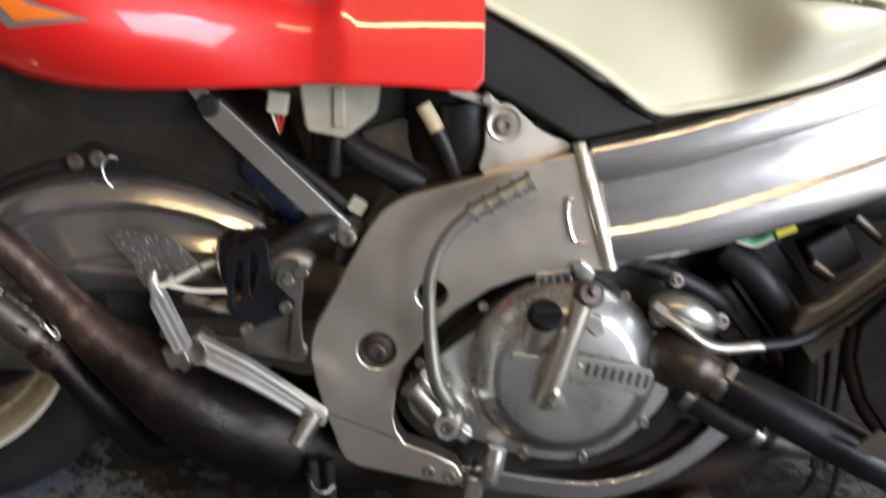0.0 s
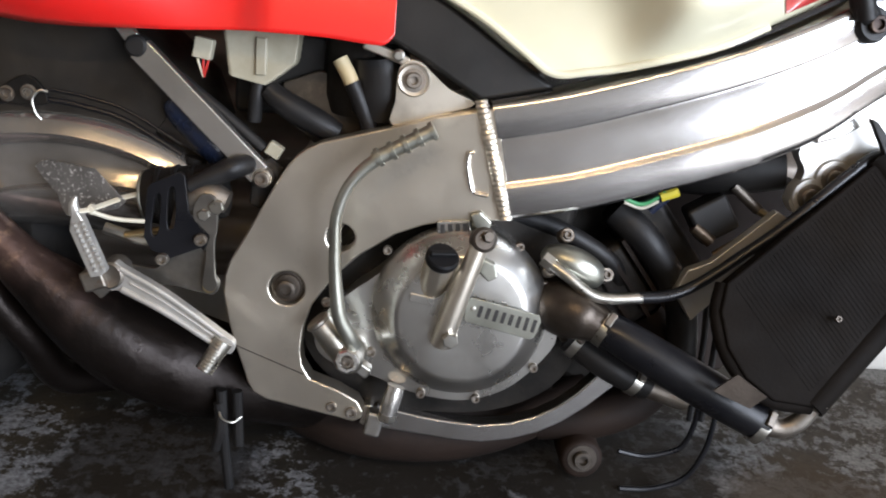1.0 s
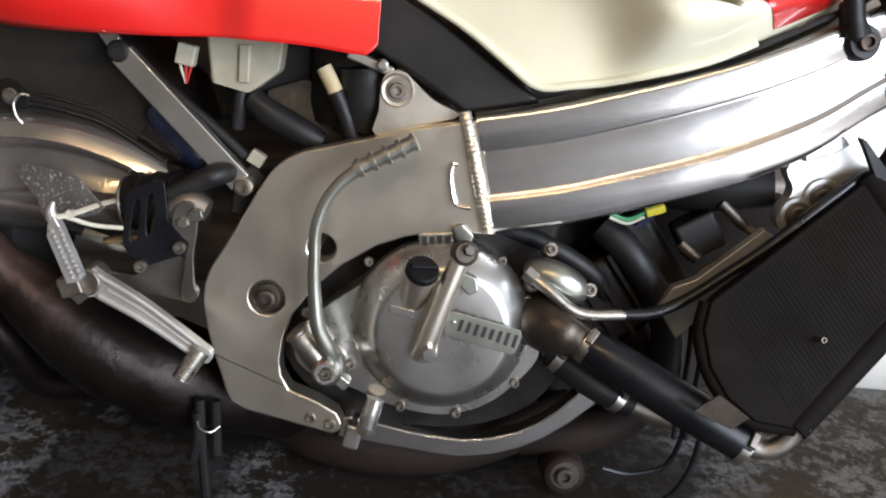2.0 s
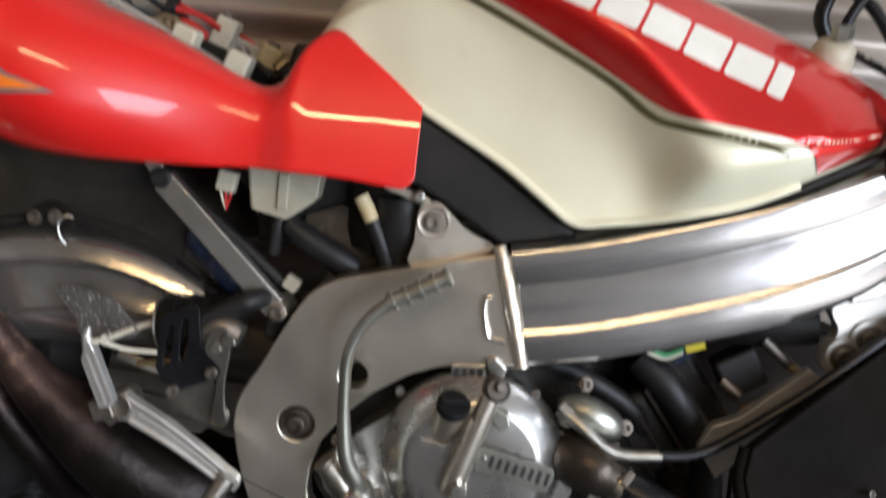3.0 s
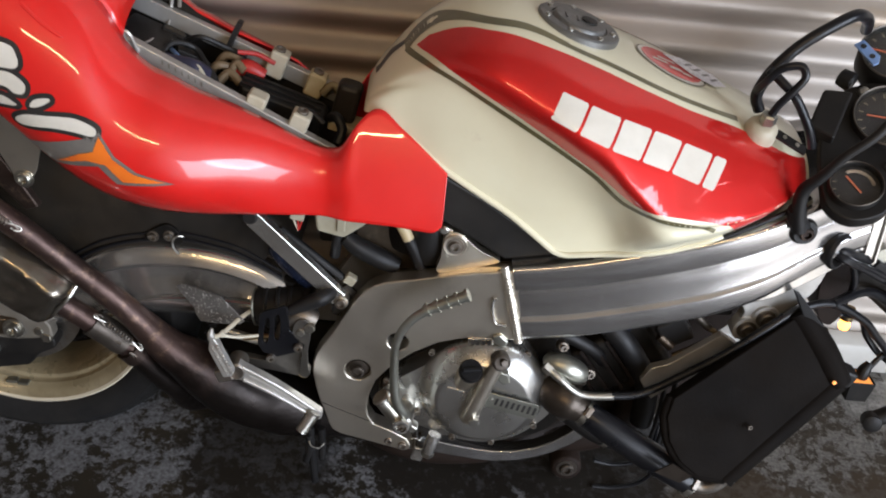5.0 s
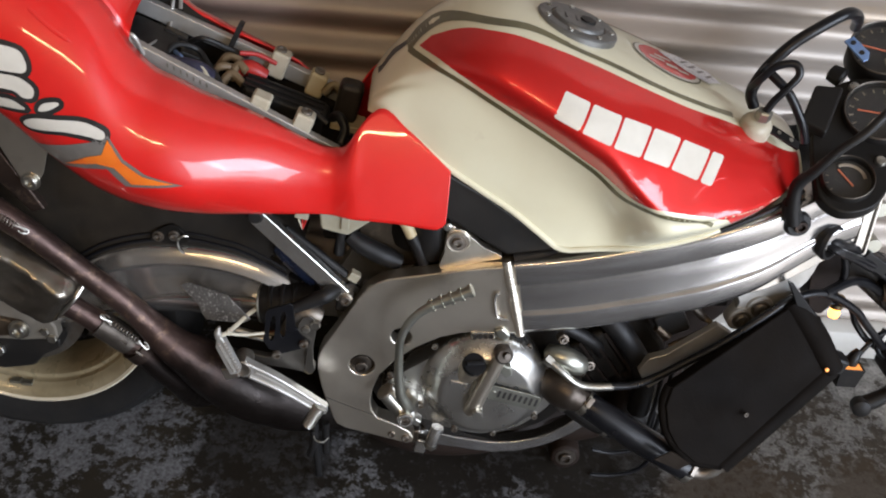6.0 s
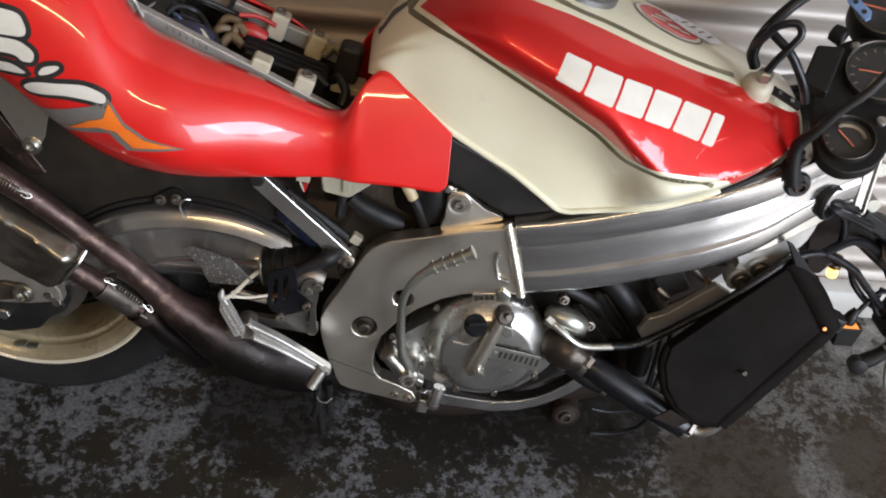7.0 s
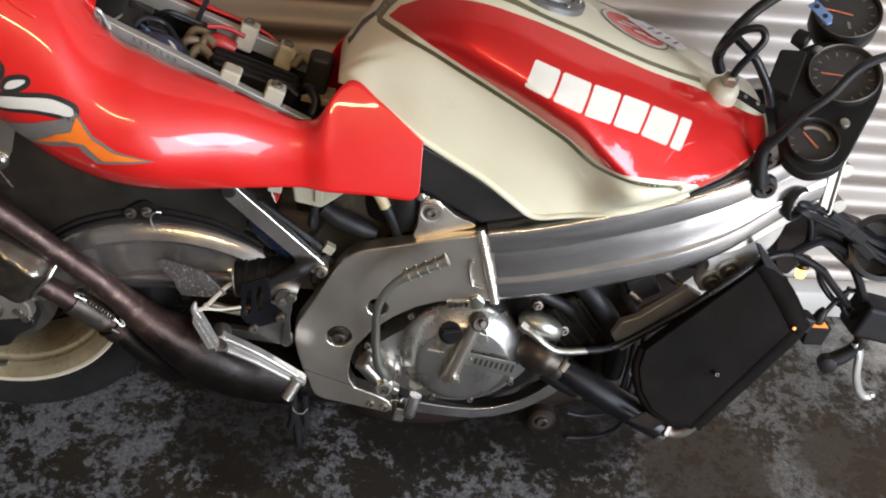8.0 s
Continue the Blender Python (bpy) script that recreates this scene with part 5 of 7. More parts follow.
# lower engine mount standing on the floor
lm = part("engine_mount", lathe([(0.020, 0.0), (0.0255, 0.002), (0.0265, 0.006), (0.0265, 0.06), (0.024, 0.064), (0.021, 0.066)], (0.322, -0.006, 0.028), (0, -1, 0), 28), SOOTSHADE, bike, "rusty engine mounting lug")
bolt(lm, (0.322, -0.072, 0.031), 0.0115, 0.008, material=DARKBOLT, washer=0.018)
part("belly_bracket", plate([(0.066, 0.070), (0.092, 0.072), (0.088, 0.020), (0.062, 0.022)], -0.055, -0.05), RUST, bike)

# radiator hanging in front, tipped outwards
RADV = lambda w: -0.20 + 0.35 * (w - 0.28)
RC = [Vector((u, RADV(w), w)) for u, w in ((0.420, 0.303), (0.580, 0.438), (0.656, 0.346), (0.517, 0.188))]
ru = RC[1] - RC[0]
rn = Vector((0, -1, 0.35)).normalized()
hexa = [Vector((u, RADV(w), w)) for u, w in ((0.420, 0.303), (0.580, 0.438), (0.623, 0.422), (0.656, 0.346), (0.517, 0.188), (0.474, 0.192), (0.444, 0.212), (0.424, 0.240), (0.415, 0.275))]
rad = part("radiator", loft([[p + rn * d for p in hexa] for d in (0.0, -0.028)], True, True), RADBLACK, bike, "black aluminium radiator hanging loose", bevel=0.003)
part("side_tank", tube([RC[1] + (RC[2] - RC[1]) * -0.02 - rn * 0.012, RC[1].lerp(RC[2], 0.5) - rn * 0.012 + ru.normalized() * 0.004, RC[2] + (RC[2] - RC[1]) * 0.02 - rn * 0.012], [0.017, 0.020, 0.019], 16), RADBLACK, rad, "black radiator end tank")
part("side_tank", tube([p - rn * 0.012 for p in (hexa[0], hexa[8], hexa[7], hexa[6], hexa[5], hexa[4])], 0.008, 16), RADBLACK, rad)
part("bottom_rail", tube([RC[3] - rn * 0.012, RC[3].lerp(RC[2], 0.5) - rn * 0.012, RC[2] - rn * 0.012], [0.015, 0.016, 0.016], 16), RADBLACK, rad)
for k in range(44):
    t = 0.03 + 0.94 * k / 43
    a, b = RC[0].lerp(RC[1], t), RC[3].lerp(RC[2], t)
    part("core_fin", bar(a.lerp(b, 0.05) + rn * 0.0003, a.lerp(b, 0.90) + rn * 0.0003, 0.0020, 0.0004, rn), RADBLACK, rad, smooth=False)
part("radiator_stay", plate([(0.556, 0.478), (0.566, 0.474), (0.607, 0.432), (0.632, 0.408), (0.632, 0.386), (0.618, 0.388), (0.592, 0.420)], -0.150, -0.142), RUBBER, rad, bevel=0.002)
bolt(rad, (0.620, -0.150, 0.400), 0.0065, 0.005)
part("hose_stub", tube([(0.474, -0.2035, 0.157), (0.494, -0.210, 0.153), (0.511, -0.213, 0.162), (0.523, -0.214, 0.182)], [0.0140, 0.0105, 0.0098, 0.0105], 18), RAWSTEEL, rad, "corroded alloy elbow")
part("stub_flange", lathe([(0.012, 0), (0.013, 0.003), (0.013, 0.012), (0.008, 0.014)], (0.522, -0.217, 0.184), (0.4, -0.3, 0.8), 6), RAWSTEEL, rad)
bolt(rad, tuple(Vector((0.534, -0.2075, 0.277))), 0.0035, 0.004, axis=rn, material=DARKBOLT, name="fin_screw")
part("drip_plate", plate([(0.406, 0.203), (0.428, 0.222), (0.462, 0.200), (0.446, 0.186)], -0.2395, -0.2375), BROWNCAST, rad)

# ---------- rear footrest, brake pedal, linkage ----------
hang = part("footrest_hanger", plate(rounded([(-0.234, 0.259), (-0.212, 0.2656), (-0.179, 0.2623), (-0.166, 0.2735), (-0.1354, 0.2885), (-0.124, 0.2815), (-0.1265, 0.2620), (-0.1155, 0.2560), (-0.1115, 0.2467), (-0.1165, 0.2368), (-0.131, 0.2386),
                                      (-0.1627, 0.2438), (-0.1927, 0.2456), (-0.213, 0.2375), (-0.230, 0.2365)], 3), -0.142, -0.130), DULLCAST, bike, "dull cast aluminium footrest hanger", bevel=0.003)
bolt(hang, (-0.120, -0.143, 0.2475), 0.0075, 0.006, material=BRASS)
bolt(hang, (-0.168, -0.150, 0.276), 0.0068, 0.006)
bolt(hang, (-0.128, -0.150, 0.300), 0.0068, 0.006)
part("link_arm", plate(rounded([(-0.130, 0.3467), (-0.1142, 0.3459), (-0.1111, 0.3194), (-0.1145, 0.2919), (-0.1131, 0.2608), (-0.1105, 0.2504), (-0.118, 0.2425), (-0.1268, 0.2496), (-0.1246, 0.2671), (-0.1227, 0.2949), (-0.1275, 0.3082), (-0.137, 0.3246)], 3),
                       -0.150, -0.144), DULLCAST, bike, "flat cast linkage arm", bevel=0.0022)
PEDAL = [(-0.2131, 0.2735), (-0.2037, 0.2695), (-0.159, 0.2445), (-0.0990, 0.2020), (-0.0880, 0.1925), (-0.0905, 0.1816), (-0.1020, 0.1850), (-0.1596, 0.2205), (-0.2047, 0.2430), (-0.2176, 0.2450)]
ped = part("brake_pedal", plate(rounded(PEDAL, 3), -0.170, -0.158), PALECAST, bike, "scuffed aluminium brake pedal with raised edges", bevel=0.002)
part("pedal_flange", tube([(-0.206, -0.1705, 0.2682), (-0.160, -0.1705, 0.2428), (-0.100, -0.1705, 0.2006)], [0.0034, 0.0032, 0.0028], 10), PALECAST, ped, "bright rubbed edge")
part("pedal_flange", tube([(-0.205, -0.1705, 0.2458), (-0.160, -0.1705, 0.2230), (-0.102, -0.1705, 0.1868)], [0.0034, 0.0032, 0.0028], 10), PALECAST, ped, "bright rubbed edge")
part("pedal_ridge", tube([(-0.196, -0.1700, 0.2535), (-0.158, -0.1700, 0.2330), (-0.110, -0.1700, 0.2010)], 0.0018, 8), PALECAST, ped)
part("pedal_tip", tube([(-0.099, -0.170, 0.195), (-0.108, -0.176, 0.180), (-0.117, -0.181, 0.165)], [0.0105, 0.0095, 0.0092], 16), ZINC, ped, "knurled pedal tip")
for k in range(9):
    c = Vector((-0.1015, -0.172, 0.1915)).lerp(Vector((-0.1165, -0.1808, 0.166)), k / 8)
    part("knurl_ring", lathe([(0.0096, -0.0009), (0.0102, 0.0), (0.0096, 0.0009)], c, (-0.47, -0.27, -0.84), 16), ZINC, ped)
part("pedal_pivot", lathe([(0.0145, -0.02), (0.0145, 0.012), (0.0125, 0.014), (0.0105, 0.013), (0.0001, 0.012)], (-0.217, -0.160, 0.2605), seg=24), RAWSTEEL, ped)
part("pedal_stop", plate([(-0.246, 0.262), (-0.229, 0.266), (-0.222, 0.238), (-0.234, 0.226), (-0.250, 0.240)], -0.150, -0.142), RAWSTEEL, hang, bevel=0.002)
# folded footpeg with teeth
fpeg = part("footpeg", plate([(-0.2420, 0.3330), (-0.2356, 0.3222), (-0.2144, 0.2708), (-0.2178, 0.2656), (-0.2306, 0.2625), (-0.2497, 0.3101), (-0.2480, 0.3248)], -0.190, -0.176), PALECAST, bike, "worn serrated alloy footpeg", bevel=0.0022)
part("peg_point", tube([(-0.2450, -0.184, 0.326), (-0.2462, -0.184, 0.336), (-0.2440, -0.184, 0.345)], [0.006, 0.0048, 0.002], 10), PALECAST, fpeg)
for k in range(10):
    c = Vector((-0.2400, -0.1905, 0.3180)).lerp(Vector((-0.2205, -0.1905, 0.2725)), k / 9)
    for j in range(2):
        o = c + Vector((0.0036, 0, 0.0012)) * (2 * j - 1)
        part("peg_tooth", loft([[o + Vector((a * r, d, b * r)) for a, b in ((-1, -1), (1, -1), (1, 1), (-1, 1))] for r, d in ((0.0026, 0.001), (0.0007, -0.0030))], True, True), PALECAST, fpeg, smooth=False)
part("peg_clevis", box((-0.232, -0.165, 0.256), (0.024, 0.03, 0.022), (0, -20, 0)), RAWSTEEL, hang, bevel=0.003)
HEEL = [(-0.3157, 0.3575), (-0.3080, 0.3640), (-0.2998, 0.3662), (-0.2427, 0.3638), (-0.2177, 0.3428), (-0.2067, 0.3345), (-0.2150, 0.3260), (-0.2398, 0.3172), (-0.2782, 0.3083), (-0.2850, 0.3180), (-0.2882, 0.3299), (-0.3100, 0.3500)]
heel = mat("speckled_galvanised_plate", (0.19, 0.185, 0.175), 0.40, 0.4, (0.12, 0.115, 0.11), 30, bump=0.3, bscale=260, col3=(0.72, 0.71, 0.68), scale3=260, lo3=0.56, hi3=0.64, fleck=0.9)
part("heel_guard", plate(HEEL, -0.108, -0.105, warp=lambda u, w: -0.36 * (u + 0.316)), heel, bike, "speckled galvanised heel guard", bevel=0.0008)
zt = part("cable_tie", tube([(-0.243, -0.186, 0.330), (-0.232, -0.175, 0.331), (-0.214, -0.142, 0.336), (-0.203, -0.125, 0.338)], 0.0032, 8, flat=0.5), NYLON, bike, "pale nylon cable tie")
part("tie_tail", tube([(-0.232, -0.176, 0.328), (-0.212, -0.166, 0.320), (-0.186, -0.153, 0.316)], 0.0024, 8), NYLON, zt)
part("tie_lock", box((-0.232, -0.176, 0.331), (0.008, 0.007, 0.008), (0, 35, 0)), NYLON, zt, bevel=0.001)
part("brake_bracket", plate([(-0.184, 0.351), (-0.180, 0.356), (-0.150, 0.370), (-0.145, 0.367), (-0.141, 0.328), (-0.118, 0.305), (-0.120, 0.294), (-0.160, 0.277), (-0.180, 0.284), (-0.188, 0.298)], -0.150, -0.146,
                            holes=[rounded([(-0.176, 0.341), (-0.170, 0.343), (-0.173, 0.305), (-0.180, 0.304)]), rounded([(-0.162, 0.349), (-0.155, 0.351), (-0.156, 0.314), (-0.163, 0.312)])]), HOSE, bike,
     "black steel bracket with two slots", bevel=0.0008)
mc = part("master_cylinder", tube([(-0.155, -0.130, 0.300), (-0.145, -0.130, 0.330), (-0.125, -0.132, 0.344), (-0.104, -0.134, 0.338)], [0.012, 0.014, 0.0155, 0.012], 18), RAWSTEEL, bike, "dull alloy brake master cylinder")
bolt(mc, (-0.112, -0.146, 0.336), 0.008, 0.008, material=ZINC, hexhead=True)
bolt(mc, (-0.125, -0.147, 0.327), 0.0062, 0.007, material=ZINC, hexhead=True)
part("brake_hose", tube([(-0.145, -0.136, 0.352), (-0.113, -0.130, 0.368), (-0.098, -0.126, 0.375), (-0.086, -0.110, 0.378)], [0.0085, 0.0115, 0.0120, 0.0115], 16), RUBBER, bike, "black rubber sleeve")
rr = part("brake_reservoir", tube([(-0.198, -0.104, 0.332), (-0.190, -0.104, 0.333), (-0.150, -0.104, 0.338), (-0.118, -0.104, 0.344), (-0.112, -0.104, 0.345)], [0.026, 0.0300, 0.0310, 0.0300, 0.024], 28), PLASTIC, bike, "black ribbed reservoir behind the bracket")
for k in range(4):
    part("reservoir_band", lathe([(0.0305, -0.0035), (0.0325, -0.002), (0.0325, 0.002), (0.0305, 0.0035)], (-0.180 + 0.018 * k, -0.104, 0.3345 + 0.0022 * k), (0.99, 0, 0.12), 28), PLASTIC, rr)
part("reservoir_ring", lathe([(0.0275, -0.0015), (0.0285, 0.0), (0.0275, 0.0015), (0.0265, 0.0), (0.0275, -0.0015)], (-0.1985, -0.104, 0.332), (0.99, 0, 0.12), 28), LEVER, rr)
part("push_rod", tube([(-0.212, -0.135, 0.295), (-0.175, -0.135, 0.303), (-0.14, -0.133, 0.305)], 0.004, 8), BRASS, bike)
part("linkage_rod", tube([(-0.235, -0.13, 0.30), (-0.205, -0.13, 0.292), (-0.18, -0.13, 0.288)], 0.0065, 10), ZINC, bike)
pts = [Vector((-0.176 + 0.014 * math.cos(k * 0.5) + 0.016 * k / 70, -0.085 + 0.02 * math.sin(k * 0.5), 0.28 + 0.075 * k / 70)) for k in range(71)]
part("shock_spring", tube(pts, 0.0045, 8, 2), DULL, bike, "black shock absorber spring")
part("shock_body", tube([(-0.178, -0.085, 0.265), (-0.165, -0.085, 0.32), (-0.150, -0.085, 0.375)], 0.011, 14), PLASTIC, bike)
part("frame_lug", plate([(-0.085, 0.372), (-0.066, 0.385), (-0.050, 0.372), (-0.075, 0.325), (-0.088, 0.330)], -0.102, -0.094), ENGINE, bike, bevel=0.003)

# ---------- subframe strut and small electrics under the fairing ----------
st = part("subframe_strut", bar((-0.2015, -0.110, 0.4900), (-0.0745, -0.110, 0.3665), 0.0255, 0.016), POLISH, bike, "square aluminium subframe strut", bevel=0.002)
part("strut_end", lathe([(0.0105, 0), (0.0105, 0.016), (0.009, 0.018)], (-0.0715, -0.102, 0.3635), seg=24), CAST, st)
bolt(st, (-0.0715, -0.120, 0.3635), 0.0082, 0.005)
part("strut_joint", lathe([(0.0105, -0.004), (0.0115, 0), (0.0115, 0.018), (0.009, 0.021), (0.0001, 0.0212)], (-0.2035, -0.100, 0.4925), seg=20), RUBBER, st, "black rubber joint")
part("strut_stay", bar((-0.2085, -0.108, 0.4985), (-0.2420, -0.104, 0.5400), 0.0165, 0.010), POLISH, st, bevel=0.002)
part("shock_reservoir", tube([(-0.172, -0.088, 0.438), (-0.165, -0.090, 0.430), (-0.135, -0.092, 0.400), (-0.118, -0.092, 0.378)], [0.012, 0.019, 0.020, 0.016], 20), BLUEPAINT, bike, "dark blue shock reservoir")
for off, r in ((0.0, 0.0030), (0.011, 0.0018)):
    part("hugger_lip", tube([(-0.47, -0.0895, 0.372 + off), (-0.43, -0.0895, 0.398 + off), (-0.389, -0.0895, 0.414 + off), (-0.345, -0.0895, 0.424 + off), (-0.303, -0.0895, 0.427 + off), (-0.255, -0.0895, 0.420 + off), (-0.219, -0.0895, 0.409 + off), (-0.164, -0.0895, 0.378 + off)], r, 8), HOSE, bike, "glossy black hugger edge")
part("control_rod", tube([(-0.165, -0.092, 0.462), (-0.115, -0.095, 0.425), (-0.074, -0.095, 0.392)], 0.0062, 12), RUBBER, bike)
MILKY = mat("dull_milky_plastic", (0.36, 0.335, 0.26), 0.35, 0, (0.27, 0.25, 0.18), 20, bump=0.03)
part("white_connector", box((-0.062, -0.096, 0.3915), (0.017, 0.014, 0.015), (0, 30, 0)), MILKY, bike, "yellowed white plug", bevel=0.002)
part("fuse_box", plate([(-0.121, 0.520), (-0.039, 0.520), (-0.043, 0.484), (-0.060, 0.470), (-0.074, 0.459), (-0.114, 0.467)], -0.094, -0.055), MILKY, bike, "milky plastic fluid reservoir", bevel=0.004)
part("reservoir_rib", box((-0.079, -0.095, 0.490), (0.012, 0.006, 0.04)), MILKY, bike, bevel=0.002)
pc = part("plug", box((-0.140, -0.092, 0.494), (0.020, 0.016, 0.022), (0, 10, 0)), MILKY, bike, "milky wiring plug", bevel=0.002)
for k in range(3):
    part("wire", tube([(-0.146 + 0.006 * k, -0.095, 0.484), (-0.144 + 0.004 * k, -0.095, 0.476), (-0.140, -0.093, 0.464)], 0.0015, 6), REDWIRE if k else NYLON, pc)
part("reservoir_hose", tube([(-0.083, -0.085, 0.462), (-0.085, -0.085, 0.445), (-0.088, -0.08, 0.42)], 0.008, 12), RUBBER, bike)
part("rubber_duct", tube([(-0.0735, -0.085, 0.4560), (-0.0536, -0.085, 0.4411), (-0.0178, -0.083, 0.4226), (0.004, -0.080, 0.412)], [0.011, 0.0145, 0.0150, 0.012], 18), RUBBER, bike, "black rubber duct")
part("spade_sleeve", tube([(0.004, -0.095, 0.494), (0.012, -0.096, 0.481), (0.019, -0.097, 0.468)], 0.0085, 14), YELLOWED, bike, "yellowed plastic sleeve")
part("battery_cable", tube([(0.018, -0.097, 0.470), (0.028, -0.096, 0.450), (0.040, -0.092, 0.420)], 0.0092, 14), RUBBER, bike, "thick black cable")
part("rubber_boot", tube([(0.045, -0.07, 0.435), (0.05, -0.075, 0.465), (0.045, -0.08, 0.50)], [0.03, 0.033, 0.028], 20), RUBBER, bike)
fb = part("hugger_bracket", plate(rounded([(-0.360, 0.424), (-0.350, 0.440), (-0.328, 0.452), (-0.312, 0.442), (-0.306, 0.424), (-0.330, 0.420)], 4), -0.0935, -0.087), ENGINE, bike, "dusty steel hugger bracket", bevel=0.0015)
for u, w in ((-0.348, 0.431), (-0.325, 0.434)):
    bolt(fb, (u, -0.0935, w), 0.0062, 0.006, material=RAWSTEEL, name="bracket_bolt", washer=0.0085)
part("wire_clip", tube([(-0.304, -0.095, 0.436), (-0.312, -0.098, 0.437), (-0.319, -0.099, 0.428), (-0.317, -0.098, 0.414), (-0.311, -0.095, 0.405)], 0.0016, 8), ZINC, bike)
tb = part("tail_bracket", plate([(-0.556, 0.640), (-0.50, 0.625), (-0.465, 0.590), (-0.478, 0.545), (-0.488, 0.528), (-0.501, 0.524), (-0.509, 0.535)], -0.142, -0.138), CAST, bike, "grey alloy silencer hanger", bevel=0.001)
bolt(tb, (-0.496, -0.142, 0.532), 0.0095, 0.007, material=ZINC, washer=0.013)
part("tail_strap", plate([(-0.56, 0.585), (-0.535, 0.570), (-0.50, 0.510), (-0.486, 0.485), (-0.505, 0.478), (-0.55, 0.53)], -0.135, -0.12), RUST, bike, bevel=0.003)
WEB = mat("dusty_brown_frame_metal", (0.070, 0.053, 0.035), 0.42, 0.3, (0.032, 0.024, 0.016), 12, bump=0.1, bscale=200, col3=(0.16, 0.13, 0.095), scale3=30, lo3=0.55, hi3=0.75, fleck=0.5)
part("inner_web", plate([(-0.060, 0.462), (-0.020, 0.478), (0.012, 0.470), (0.030, 0.440), (0.052, 0.405), (0.010, 0.395), (-0.020, 0.395), (-0.055, 0.420)], -0.064, -0.058), WEB, bike, "dusty brown inner frame web", bevel=0.002)
bolt(bike, (0.004, -0.064, 0.452), 0.0075, 0.006, material=DARKBOLT, name="web_bolt", washer=0.013)
# drain hoses standing under the pivot
for p in ([(-0.112, -0.118, 0.115), (-0.109, -0.116, 0.06), (-0.103, -0.112, -0.012)], [(-0.094, -0.118, 0.115), (-0.093, -0.116, 0.08), (-0.092, -0.114, 0.045)], [(-0.114, -0.120, 0.10), (-0.112, -0.120, 0.07), (-0.118, -0.118, 0.040)]):
    part("overflow_hose", tube(p, 0.0062, 10), RUBBER, bike, "black overflow hose")
part("hose_ring", tube([(-0.113, -0.118, 0.100), (-0.110, -0.128, 0.086), (-0.097, -0.128, 0.080), (-0.088, -0.120, 0.084)], 0.0013, 6), ZINC, bike)

# ---------- open seat well ----------
TANWIRE = mat("tan_plastic_sleeve", (0.17, 0.125, 0.075), 0.45, 0, (0.16, 0.11, 0.06), 25, bump=0.04)
for side, (p, q) in ((1, ((-0.42, -0.066, 0.727), (-0.098, -0.064, 0.573))), (-1, ((-0.42, 0.078, 0.725), (-0.085, 0.078, 0.598)))):
    rail = part("subframe_rail", bar(p, q, 0.024, 0.016), PALECAST, bike, "bare square-section subframe rail", bevel=0.002)
    for k in range(7):
        c = Vector(p).lerp(Vector(q), 0.30 + 0.026 * k)
        part("stamp_mark", bar(c + Vector((0, -0.0082 * side, 0.0085)), c + Vector((0, -0.0082 * side, 0.0025)), 0.0022, 0.0006), LEVER, rail)
part("well_liner", plate([(-0.43, 0.785), (-0.37, 0.742), (-0.32, 0.706), (-0.28, 0.683), (-0.22, 0.651), (-0.16, 0.620), (-0.10, 0.59), (-0.10, 0.53), (-0.43, 0.66)], 0.0875, 0.0900), DULL, bike, "black plastic inner liner")
for u, v, w, h, m in ((-0.205, -0.056, 0.637, 0.028, NYLON), (-0.1455, -0.056, 0.616, 0.028, NYLON), (-0.199, 0.068, 0.650, 0.040, NYLON), (-0.1425, 0.068, 0.624, 0.036, YELLOWED)):
    clip = part("seat_clip", box((u, v, w), (0.027, 0.030, h), (0, 20, 0)), m, bike, "yellowed white plastic seat clip", bevel=0.004)
    if (u, m) != (-0.205, NYLON):
        bolt(clip, (u + 0.004, v - 0.002, w + h / 2), 0.008, 0.004, axis=(0.3, -0.2, 0.93), material=RAWSTEEL)
eb = part("control_unit", box((-0.182, 0.006, 0.604), (0.125, 0.055, 0.045), (0, 18, 0)), PLASTIC, bike, "black ribbed control box", bevel=0.006)
for k in range(3):
    part("box_rib", box((-0.180, -0.014 + 0.018 * k, 0.628), (0.118, 0.006, 0.005), (0, 18, 0)), PLASTIC, eb)
part("regulator", box((-0.091, 0.030, 0.617), (0.036, 0.04, 0.060), (0, 12, 0)), DUSTY, bike, "black rubber-clad relay", bevel=0.009)
part("relay_base", box((-0.090, 0.024, 0.584), (0.05, 0.05, 0.012), (0, 10, 0)), YELLOWED, bike, bevel=0.003)
part("red_boot", tube([(-0.256, 0.032, 0.645), (-0.236, 0.034, 0.651), (-0.212, 0.036, 0.640)], [0.0095, 0.0120, 0.009], 14), REDWIRE, bike, "red rubber battery boot")
